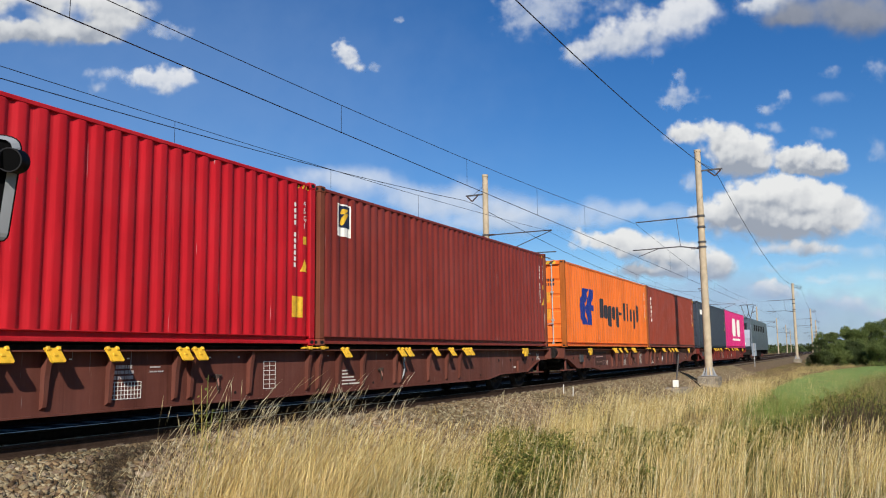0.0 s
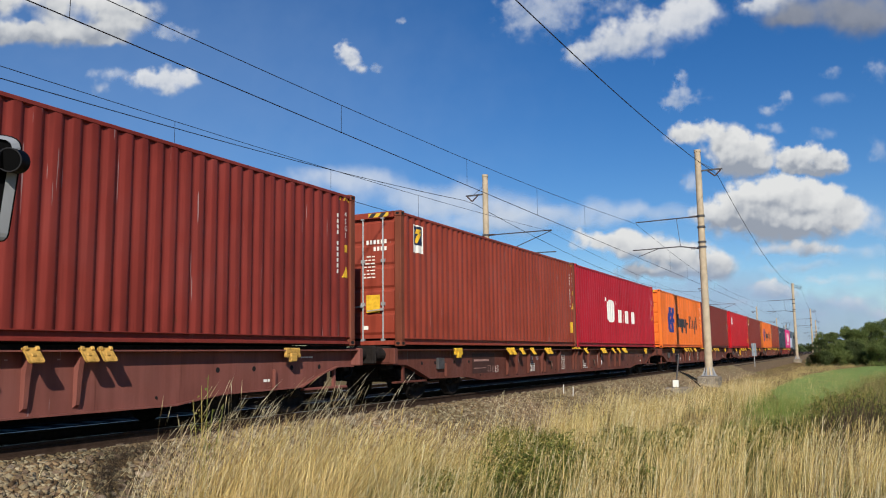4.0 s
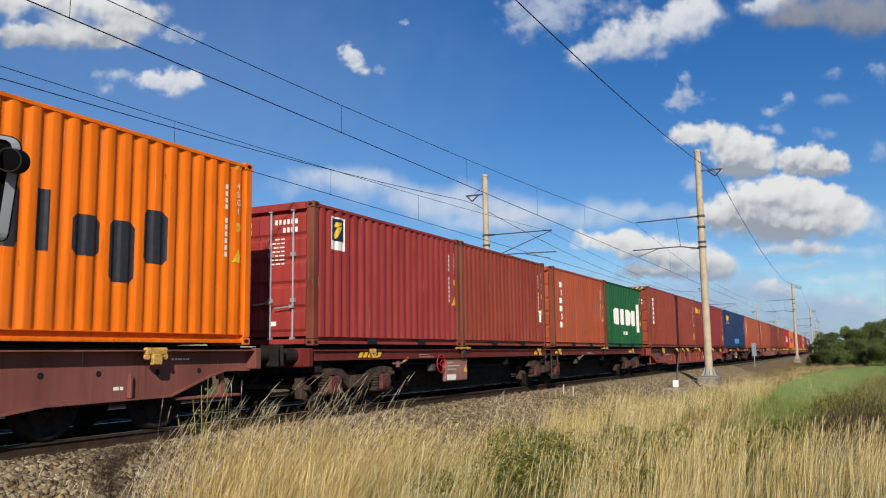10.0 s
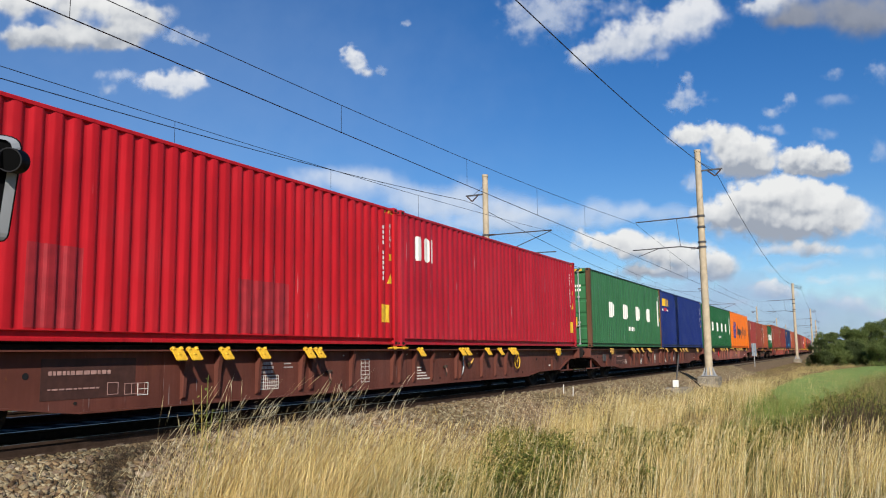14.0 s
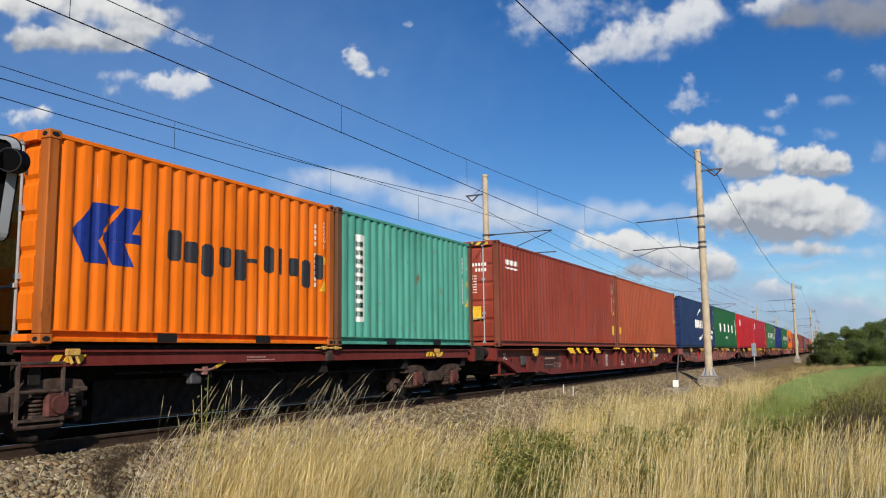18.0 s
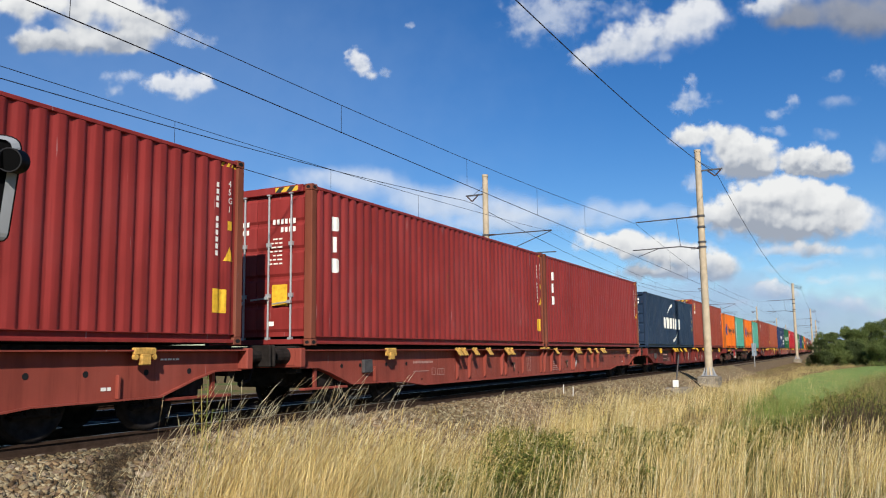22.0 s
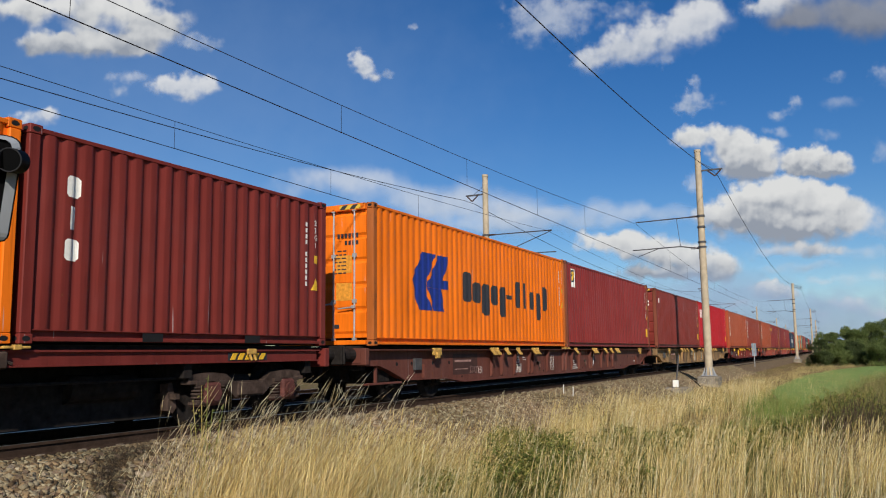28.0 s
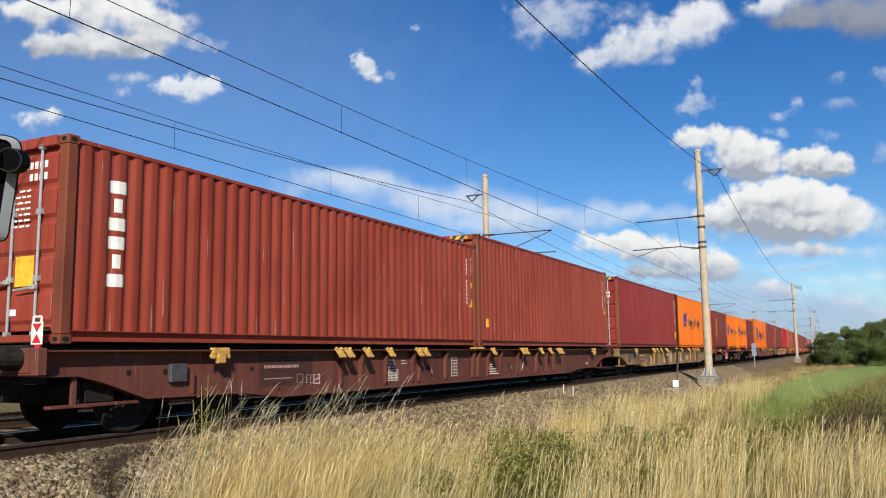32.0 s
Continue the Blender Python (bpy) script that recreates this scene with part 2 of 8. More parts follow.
MEADOW_GRASS = island_mat("meadow_grass", [(0.0, (0.13, 0.22, 0.042)), (0.55, (0.245, 0.345, 0.078)), (0.85, (0.40, 0.41, 0.12)), (1.0, (0.62, 0.52, 0.22))], 0.7, 0.3)
OLIVE_GRASS = island_mat("olive_grass", [(0.0, (0.11, 0.125, 0.032)), (0.5, (0.24, 0.235, 0.07)), (0.8, (0.42, 0.35, 0.13)), (1.0, (0.68, 0.53, 0.24))], 0.6, 0.3, clumps=True)
LEAF = island_mat("leaves", [(0.0, (0.13, 0.18, 0.055)), (0.6, (0.23, 0.285, 0.085)), (1.0, (0.34, 0.37, 0.14))], 0.6, 0.45)
DARK_LEAF = island_mat("dark_leaves", [(0.0, (0.06, 0.085, 0.03)), (0.6, (0.10, 0.135, 0.045)), (1.0, (0.16, 0.19, 0.07))], 0.6, 0.35)
WEED_LEAF = island_mat("weed_leaves", [(0.0, (0.11, 0.14, 0.03)), (0.6, (0.26, 0.28, 0.065)), (1.0, (0.50, 0.38, 0.12))], 0.65, 0.3)
DARK_STALK = island_mat("dark_weed_stalks", [(0.0, (0.05, 0.03, 0.02)), (0.7, (0.10, 0.055, 0.04)), (1.0, (0.10, 0.12, 0.04))], 0.75, 0.15)
NEAR_BLACK_BLADE = island_mat("dead_weed", [(0.0, (0.016, 0.011, 0.008)), (0.8, (0.045, 0.030, 0.021)), (1.0, (0.16, 0.11, 0.06))], 0.8, 0.05)
STONES = island_mat("ballast_stones", [(0.0, (0.080, 0.048, 0.027)), (0.25, (0.19, 0.124, 0.068)), (0.45, (0.21, 0.168, 0.108)), (0.62, (0.29, 0.192, 0.104)), (0.8, (0.30, 0.245, 0.162)), (1.0, (0.47, 0.385, 0.262))], 0.9, 0, 0.4)
BARK = plain("bark", (0.10, 0.075, 0.055), 0.9, 0, 0.35, 9, 0.5)


def ground_mat():
    m, n, l, b = tree_of("field_ground")
    big = noise_tex(n, l, 0.16, 6)
    fine = noise_tex(n, l, 7.0, 8)
    dry = ramp(n, [(0.3, (0.09, 0.062, 0.030)), (0.7, (0.25, 0.18, 0.085))])
    l.new(fine, dry.inputs[0])
    grn = ramp(n, [(0.3, (0.06, 0.09, 0.02)), (0.7, (0.15, 0.17, 0.05))])
    l.new(fine, grn.inputs[0])
    k = ramp(n, [(0.54, (0, 0, 0)), (0.68, (1, 1, 1))])
    l.new(big, k.inputs[0])
    l.new(mixed(n, l, k.outputs[0], dry.outputs[0], grn.outputs[0]), b.inputs["Base Color"])
    b.inputs["Roughness"].default_value = 0.95
    bumped(n, l, b, fine, 0.6, 0.05)
    return m


def gravel_mat():
    m, n, l, b = tree_of("ballast_gravel")
    tc = n.new("ShaderNodeTexCoord")
    v = node(n, "ShaderNodeTexVoronoi", Scale=22.0)
    l.new(tc.outputs["Object"], v.inputs["Vector"])
    r = ramp(n, [(0.0, (0.07, 0.047, 0.028)), (0.5, (0.16, 0.115, 0.072)), (1.0, (0.29, 0.22, 0.14))])
    l.new(v.outputs["Color"], r.inputs[0])
    l.new(mixed(n, l, 0.35, r.outputs[0], (0.21, 0.155, 0.095)), b.inputs["Base Color"])
    b.inputs["Roughness"].default_value = 0.95
    bumped(n, l, b, v.outputs["Distance"], 1.0, 0.03)
    return m


GROUND, GRAVEL = ground_mat(), gravel_mat()
# near-black ballast colour that holds the shade under the trains
SHADED_GRAVEL = plain("shaded_ballast", (0.034, 0.026, 0.020), 0.95, 0, 0.45, 14, 0.8)
for m in (SHADED_GRAVEL, GRAVEL, GROUND, SLEEPER_MAT, RAIL_SIDE, STEEL_DARK, BOGIE):      # dull, dusty surfaces without gloss
    m.node_tree.nodes["Principled BSDF"].inputs["Specular IOR Level"].default_value = 0.02


# ---- mesh helpers ----
class Shape:
    """Collects vertices and faces for one mesh."""

    def __init__(self):
        self.v, self.f = [], []

    def add(self, verts, faces):
        k = len(self.v)
        self.v += [tuple(p) for p in verts]
        self.f += [tuple(i + k for i in f) for f in faces]
        return self

    def box(self, x0, x1, y0, y1, z0, z1, c=0.0):
        if c <= 0:
            return self.add([(x, y, z) for z in (z0, z1) for y in (y0, y1) for x in (x0, x1)],
                            [(0, 2, 3, 1), (4, 5, 7, 6), (0, 1, 5, 4), (2, 6, 7, 3), (0, 4, 6, 2), (1, 3, 7, 5)])
        vs, fs = [], []
        for z, e in ((z0, c), (z0 + c, 0), (z1 - c, 0), (z1, c)):
            a, b2 = x0 + e, x1 - e
            p, q2 = y0 + e, y1 - e
            k = c if e == 0 else c * 0.6
            vs += [(a + k, p, z), (b2 - k, p, z), (b2, p + k, z), (b2, q2 - k, z), (b2 - k, q2, z), (a + k, q2, z), (a, q2 - k, z), (a, p + k, z)]
        for j in range(3):
            for i in range(8):
                i2 = (i + 1) % 8
                fs.append((j * 8 + i, j * 8 + i2, j * 8 + 8 + i2, j * 8 + 8 + i))
        fs += [tuple(range(7, -1, -1)), tuple(range(24, 32))]
        return self.add(vs, fs)

    def tube(self, p, q, r, n=8, r2=None):
        p, q = Vector(p), Vector(q)
        w = (q - p).normalized()
        a = w.orthogonal().normalized()
        b2 = w.cross(a)
        r2 = r if r2 is None else r2
        vs = [p + (a * math.cos(t) + b2 * math.sin(t)) * r for t in (2 * math.pi * i / n for i in range(n))]
        vs += [q + (a * math.cos(t) + b2 * math.sin(t)) * r2 for t in (2 * math.pi * i / n for i in range(n))]
        fs = [(i, (i + 1) % n, n + (i + 1) % n, n + i) for i in range(n)] + [tuple(range(n - 1, -1, -1)), tuple(range(n, 2 * n))]
        return self.add(vs, fs)

    def line(self, pts, r, n=6):
        for a, b2 in zip(pts, pts[1:]):
            self.tube(a, b2, r, n)
        return self

    def ring(self, c, axis, r, w, n=20, m=6):
        """A torus round the axis through c."""
        c, axis = Vector(c), Vector(axis).normalized()
        a = axis.orthogonal().normalized()
        b2 = axis.cross(a)
        vs, fs = [], []
        for i in range(n):
            t = 2 * math.pi * i / n
            d = a * math.cos(t) + b2 * math.sin(t)
            for j in range(m):
                s = 2 * math.pi * j / m
                vs.append(c + d * (r + w * math.cos(s)) + axis * w * math.sin(s))
        for i in range(n):
            for j in range(m):
                fs.append((i * m + j, ((i + 1) % n) * m + j, ((i + 1) % n) * m + (j + 1) % m, i * m + (j + 1) % m))
        return self.add(vs, fs)

    def plate_xz(self, poly, y0, y1):
        """A polygon in x and z, thick from y0 to y1."""
        n = len(poly)
        vs = [(x, y0, z) for x, z in poly] + [(x, y1, z) for x, z in poly]
        return self.add(vs, [tuple(range(n)), tuple(range(2 * n - 1, n - 1, -1))] + [(i, i + n, (i + 1) % n + n, (i + 1) % n) for i in range(n)])

    def mesh(self, name, mat, smooth=False):
        me = bpy.data.meshes.new(name)
        me.from_pydata(self.v, [], self.f)
        me.materials.append(mat)
        bm = bmesh.new()
        bm.from_mesh(me)
        bmesh.ops.recalc_face_normals(bm, faces=bm.faces)
        bm.to_mesh(me)
        bm.free()
        if smooth:
            me.shade_smooth()
        return me


MESHES = {}


def kept(key, name, build, mat, smooth=False):
    """One mesh for each key, shared by all alike parts."""
    if key not in MESHES:
        MESHES[key] = build().mesh(name, mat, smooth)
    return MESHES[key]


STUFF = {"white_table", "height_stripes", "side_code", "door_marking", "small_marking", "buds", "foliage", "stalk"}


def part(name, shape, mat, parent, label="", at=None, smooth=False):
    me = shape.mesh(name, mat, smooth) if isinstance(shape, Shape) else shape
    ob = new(name, me)
    ob.parent = parent
    if at is not None:
        ob.matrix_basis = at
    if label:
        ob["label"] = label
    if name in STUFF:
        ob["kind"] = "stuff"
    return ob


def thing(name, label, category, m=None, group="", kind="", mesh=None):
    ob = new(name, mesh)
    if m is not None:
        ob.matrix_world = m
        ob.matrix_basis = m
    return tagged(ob, label, category, group, kind)


# ---- containers ----
L40, L20, HIGH, LOW = 12.192, 6.058, 2.896, 2.591
HALF_W = 1.219


def ribs(length):
    """Break points (x, depth) of the trapezoid side sheet."""
    span = length - 0.36
    n = round(span / 0.276)
    p = span / n
    pts = [(-length / 2 + 0.10, 0.036), (-length / 2 + 0.18, 0.036)]
    for i in range(n):
        x = -span / 2 + i * p
        pts += [(x + a * p, d) for a, d in ((0.03, 0.036), (0.11, 0.030), (0.24, 0.0055), (0.34, 0.0), (0.62, 0.0), (0.72, 0.0055), (0.85, 0.030), (0.93, 0.036))]
    return pts + [(length / 2 - 0.18, 0.036), (length / 2 - 0.10, 0.036)]


def side_shape(length, h):
    s = Shape()
    pts = ribs(length)
    n = len(pts)
    zs = (0.168, h - 0.085)
    vs = [(x, -HALF_W + 0.012 + d, z) for z in zs for x, d in pts] + [(x, -HALF_W + 0.060, z) for z in zs for x in (pts[0][0], pts[-1][0])]
    fs = [(i, i + 1, n + i + 1, n + i) for i in range(n - 1)]
    fs.append((2 * n, 2 * n + 2, 2 * n + 3, 2 * n + 1))
    return s.add(vs, fs)


def clip_strip(poly, a, b):
    for k, keep in ((a, 1), (b, -1)):
        out = []
        for (x0, z0), (x1, z1) in zip(poly, poly[1:] + poly[:1]):
            i0, i1 = (x0 - k) * keep >= 0, (x1 - k) * keep >= 0
            if i0:
                out.append((x0, z0))
            if i0 != i1:
                t = (k - x0) / (x1 - x0)
                out.append((k, z0 + t * (z1 - z0)))
        poly = out
        if len(poly) < 3:
            return []
    return poly


def on_sheet(polys, length, lift=0.003):
    """Convex outlines (x, z) laid on the ribbed near side as a paint film."""
    s = Shape()
    pts = ribs(length)
    for poly in polys:
        lo, hi = min(p[0] for p in poly), max(p[0] for p in poly)
        for (x0, d0), (x1, d1) in zip(pts, pts[1:]):
            if x1 <= lo or x0 >= hi or x1 - x0 < 1e-6:
                continue
            c = clip_strip(list(poly), x0, x1)
            if c:
                vs = [(x, -HALF_W + 0.012 + d0 + (d1 - d0) * (x - x0) / (x1 - x0) - lift, z) for x, z in c]
                s.add(vs, [tuple(range(len(vs)))])
    return s


def rect(x, z, w, h):
    return [(x, z), (x + w, z), (x + w, z + h), (x, z + h)]


def text_polys(words, x, z, size, down=False):
    """Triangles of built-in lettering in x and z; down stacks the characters."""
    out = []
    for i, ch in enumerate(words if down else [words]):
        cu = bpy.data.curves.new("lettering", "FONT")
        cu.body, cu.size, cu.resolution_u = ch, size, 2
        ob = bpy.data.objects.new("lettering", cu)
        me = bpy.data.meshes.new_from_object(ob)
        me.calc_loop_triangles()
        dz = -i * size * 0.95 if down else 0
        out += [[(x + me.vertices[k].co.x, z + dz + me.vertices[k].co.y) for k in t.vertices] for t in me.loop_triangles]
        bpy.data.objects.remove(ob)
        bpy.data.meshes.remove(me)
        bpy.data.curves.remove(cu)
    return out


def door_shape(w, h):
    """A door leaf pressed into five proud panels."""
    z0, z1 = 0.17, h - 0.14
    n = 5
    step = (z1 - z0 - 0.10) / n
    prof = [(0.0, z0), (-0.045, z0)]
    for i in range(n):
        a = z0 + 0.05 + i * step
        prof += [(-0.045, a + 0.03), (-0.075, a + 0.08), (-0.075, a + step - 0.06), (-0.045, a + step - 0.01)]
    return Shape().plate_xz(prof + [(-0.045, z1), (0.0, z1)], -w / 2, w / 2)


def end_shape(h):
    s = Shape()
    pts = []
    n = 9
    p = (2 * HALF_W - 0.36) / n
    y = -HALF_W + 0.18
    for i in range(n):
        pts += [(y + i * p + 0.1 * p, 0.045), (y + i * p + 0.32 * p, 0.0), (y + i * p + 0.68 * p, 0.0), (y + i * p + 0.9 * p, 0.045)]
    pts = [(-HALF_W + 0.1, 0.045)] + pts + [(HALF_W - 0.1, 0.045)]
    k = len(pts)
    s.add([(-0.012 - d, yy, z) for z in (0.12, h - 0.1) for yy, d in pts], [(i, i + 1, k + i + 1, k + i) for i in range(k - 1)])
    return s


def roof_shape(length):
    s = Shape()
    pts, x, p = [(-length / 2 + 0.1, 0)], -length / 2 + 0.3, 0.209
    while x < length / 2 - 0.4:
        pts += [(x, 0), (x + 0.04, 0.02), (x + 0.11, 0.02), (x + 0.15, 0)]
        x += p
    pts.append((length / 2 - 0.1, 0))
    k = len(pts)
    return s.add([(xx, y, d) for y in (-HALF_W + 0.05, HALF_W - 0.05) for xx, d in pts], [(i, i + 1, k + i + 1, k + i) for i in range(k - 1)])


def post_shape(h):
    return Shape().box(-0.075, 0.075, -0.08, 0.08, 0.118, h - 0.118, 0.012)


def casting_shape():
    return Shape().box(-0.089, 0.089, -0.081, 0.081, 0, 0.118, 0.01)


def casting_mesh(mat):
    """A corner casting with dark oval openings on its faces."""
    s = casting_shape()
    solid = len(s.f)
    for sg in (-1, 1):
        k = len(s.v)
        s.v += [(0.055 * math.cos(a), sg * 0.0825, 0.06 + 0.032 * math.sin(a)) for a in (math.pi * i / 5 for i in range(10))]
        s.f.append(tuple(range(k, k + 10)))
        k = len(s.v)
        s.v += [(sg * 0.0905, 0.045 * math.cos(a), 0.06 + 0.03 * math.sin(a)) for a in (math.pi * i / 5 for i in range(10))]
        s.f.append(tuple(range(k, k + 10)))
    me = bpy.data.meshes.new("corner_casting")
    me.from_pydata(s.v, [], s.f)
    me.materials.append(mat)
    me.materials.append(RUBBER)
    for i, p in enumerate(me.polygons):
        p.material_index = 1 if i >= solid else 0
    return me


CODES = {}


def code_down(words, size):
    key = (words, size)
    if key not in CODES:
        CODES[key] = text_polys(words, 0, 0, size, True)
    return CODES[key]


def shifted(polys, dx, dz):
    return [[(x + dx, z + dz) for x, z in p] for p in polys]


def container(colour, length, h, label, marks=(), code="", rusty_posts=False, sticker=True):
    """An ISO container; marks: (material, convex outlines on the side, label)."""
    mat = PAINT[colour]
    top = thing("shipping_container", label, "container", group="containers on the train")
    key = (colour, length, h)
    post_mat = PAINT["blue_post" if colour in ("navy", "slate_blue") else "green_post" if "green" in colour or colour == "teal" else "orange_post" if "orange" in colour and colour != "orange_red" else "old_post"] if rusty_posts else mat
    side = kept(("side", *key), "side_wall", lambda: side_shape(length, h), mat, True)
    wall = part("side_wall", side, mat, top)
    part("side_wall", side, mat, top, at=pose(0, 0, 0, 0, 0, 180))
    part("roof", kept(("roof", colour, length), "roof", lambda: roof_shape(length), mat), mat, top, at=pose(0, 0, h - 0.05))
    part("end_wall", kept(("end", colour, h), "end_wall", lambda: end_shape(h), mat), mat, top, at=pose(length / 2, 0, 0))
    low_rail = kept(("low", colour, length), "bottom_rail", lambda: Shape().box(-length / 2 + 0.17, length / 2 - 0.17, 0.012, 0.03, 0.062, 0.16).box(-length / 2 + 0.17, length / 2 - 0.17, -0.047, 0.03, 0.158, 0.170).box(-length / 2 + 0.17, length / 2 - 0.17, -0.047, 0.03, 0.03, 0.075, 0.004), mat)
    rail_mat = PAINT["green_rail"] if colour in ("green", "pale_green") else mat
    top_rail = kept(("high", colour, length), "top_rail", lambda: Shape().box(-length / 2 + 0.17, length / 2 - 0.17, -0.03, 0.03, -0.03, 0.03, 0.008), rail_mat)
    for sgn, turn in ((-1, 0), (1, 180)):
        part("bottom_rail", low_rail, mat, top, at=pose(0, sgn * (HALF_W - 0.055), 0, 0, 0, turn))
        part("top_rail", top_rail, rail_mat, top, "" if rail_mat is mat else "grimy dark top rail", at=pose(0, sgn * (HALF_W - 0.035), h - 0.06))
    post = kept(("post", post_mat.name, h), "corner_post", lambda: post_shape(h), post_mat)
    if ("cast", post_mat.name) not in MESHES:
        MESHES["cast", post_mat.name] = casting_mesh(post_mat)
    cast = MESHES["cast", post_mat.name]
    for sx in (-1, 1):
        for sy in (-1, 1):
            part("corner_post", post, post_mat, top, at=pose(sx * (length / 2 - 0.079), sy * (HALF_W - 0.081), 0))
            for z in (0, h - 0.118):
                part("corner_casting", cast, post_mat, top, at=pose(sx * (length / 2 - 0.089), sy * (HALF_W - 0.081), z))
    if length < 8:
        for x in (-1.03, 1.03):
            part("fork_pocket", kept("pocket", "fork_pocket", lambda: Shape().box(-0.18, 0.18, -0.004, 0.0, 0.035, 0.15), RUBBER), RUBBER, top, "dark forklift pocket", at=pose(x, -HALF_W + 0.008, 0))
    part("floor_frame", kept(("floor", length), "floor_frame", lambda: Shape().box(-length / 2 + 0.2, length / 2 - 0.2, -HALF_W + 0.1, HALF_W - 0.1, 0.02, 0.15), STEEL_DARK), STEEL_DARK, top)
    sill = kept(("sill", colour), "end_sill", lambda: Shape().box(-0.10, 0.02, -HALF_W + 0.16, HALF_W - 0.16, 0.0, 0.09, 0.006), mat)
    head = kept(("head", colour), "end_header", lambda: Shape().box(-0.10, 0.02, -HALF_W + 0.16, HALF_W - 0.16, -0.13, 0.0, 0.006), mat)
    part("door_sill", sill, mat, top, at=pose(-length / 2 + 0.045, 0, 0.03))
    part("door_header", head, mat, top, at=pose(-length / 2 + 0.045, 0, h - 0.01))
    part("end_sill", sill, mat, top, at=pose(length / 2 - 0.03, 0, 0.03))
    part("end_header", head, mat, top, at=pose(length / 2 - 0.03, 0, h - 0.01))
    # two door leaves with two locking bars each
    dw = HALF_W - 0.16
    door = kept(("door", colour, h), "door", lambda: door_shape(dw - 0.012, h), mat)
    bar = kept(("bar", h), "locking_bar", lambda: Shape().tube((0, 0, 0.06), (0, 0, h - 0.05), 0.019, 8).box(-0.03, 0.03, -0.04, 0.04, 0.10, 0.16).box(-0.03, 0.03, -0.04, 0.04, h - 0.16, h - 0.10)
               .box(-0.02, 0.03, -0.045, 0.045, h * 0.30, h * 0.30 + 0.07).box(-0.02, 0.03, -0.045, 0.045, h * 0.62, h * 0.62 + 0.07), GALV)
    grip = kept("grip", "door_handle", lambda: Shape().tube((0, 0, 0), (-0.02, 0.36, -0.03), 0.015, 6).box(-0.03, 0.03, -0.03, 0.05, -0.03, 0.03, 0.006), GALV)
    for sy in (-1, 1):
        leaf = part("door", door, mat, top, at=pose(-length / 2 + 0.075, sy * dw / 2, 0))
        for k in (-0.26, 0.24):
            part("locking_bar", bar, GALV, leaf, "galvanised locking bar", at=pose(-0.10, k, 0))
            part("door_handle", grip, GALV, leaf, at=pose(-0.13, k, h * 0.27 + (0.08 if k > 0 else 0)))
        ink = BLACK_MARK if "orange" in colour and colour != "orange_red" else WHITE
        part("door_marking", kept(("doormark", sy, ink.name), "door_marking", lambda: Shape().add(*door_marks(sy)), ink), ink, leaf, "rows of small markings")
    if "orange" in colour and colour != "orange_red":
        for z in (0.92, 1.48):
            part("door_panel", kept("opanel", "door_panel", lambda: Shape().box(-0.081, -0.077, -0.19, 0.19, 0.0, 0.36), FADED_YELLOW), FADED_YELLOW, leaf_of(top), "faded yellow-orange panel", at=pose(0, 0, z))
    elif sticker:
        part("door_sticker", kept("dsticker", "door_sticker", lambda: Shape().box(-0.081, -0.077, -0.17, 0.17, 0.72, 1.10), YELLOW), YELLOW, leaf_of(top), "yellow sticker")
    # markings near the leading end of the side
    x1 = length / 2
    bars = []
    for i in range(11):
        if i not in (4,):
            bars.append(rect(x1 - 0.62, h - 0.42 - i * 0.105 - 0.085, 0.055, 0.075))
    codes = shifted(code_down(code, 0.14), x1 - 0.36, h - 0.46) if code else []
    part("side_code", kept(("code", length, h, code), "side_code", lambda: on_sheet(bars + codes, length), WHITE), WHITE, wall, "white size code and number bars")
    tri = [[(x1 - 0.42, h - 1.62), (x1 - 0.20, h - 1.62), (x1 - 0.31, h - 1.40)]]
    part("warning_label", kept(("warn", length, h), "warning_label", lambda: on_sheet(tri, length), YELLOW), YELLOW, wall, "yellow warning triangle")
    part("small_label", kept(("lab", length, h), "small_label", lambda: on_sheet([rect(x1 - 0.36, h - 1.14, 0.10, 0.14)], length), YELLOW), YELLOW, wall, "small yellow label")
    if h > 2.7:
        part("height_stripes", kept(("stripe", length, h), "height_stripes", lambda: on_sheet([[(x1 - 0.50 + i * 0.1, h - 0.15), (x1 - 0.45 + i * 0.1, h - 0.15), (x1 - 0.42 + i * 0.1, h - 0.09), (x1 - 0.47 + i * 0.1, h - 0.09)] for i in range(4)], length), YELLOW), YELLOW, wall, "yellow height stripes")
        part("header_stripes", kept("hstripes", "header_stripes", lambda: Shape().box(-0.106, -0.102, -0.95, -0.45, -0.11, -0.02), HAZARD), HAZARD, top, "black and yellow height stripes", at=pose(-length / 2 + 0.045, 0, h - 0.01))
    for m2, polys, lab in marks:
        if "block" in lab or "bar" in lab:
            for p in polys:
                part("marking_block", on_sheet([p], length), m2, wall)
        else:
            part("side_marking", on_sheet(polys, length, 0.003 if lab.startswith("white border") else 0.005 if m2 is NIGHT_MARK else 0.006 if "sticker" in lab else 0.003), m2, wall, lab)
    return top


def leaf_of(top):
    return [c for c in top.children if c.name.startswith("door") and "_" not in c.name][0]


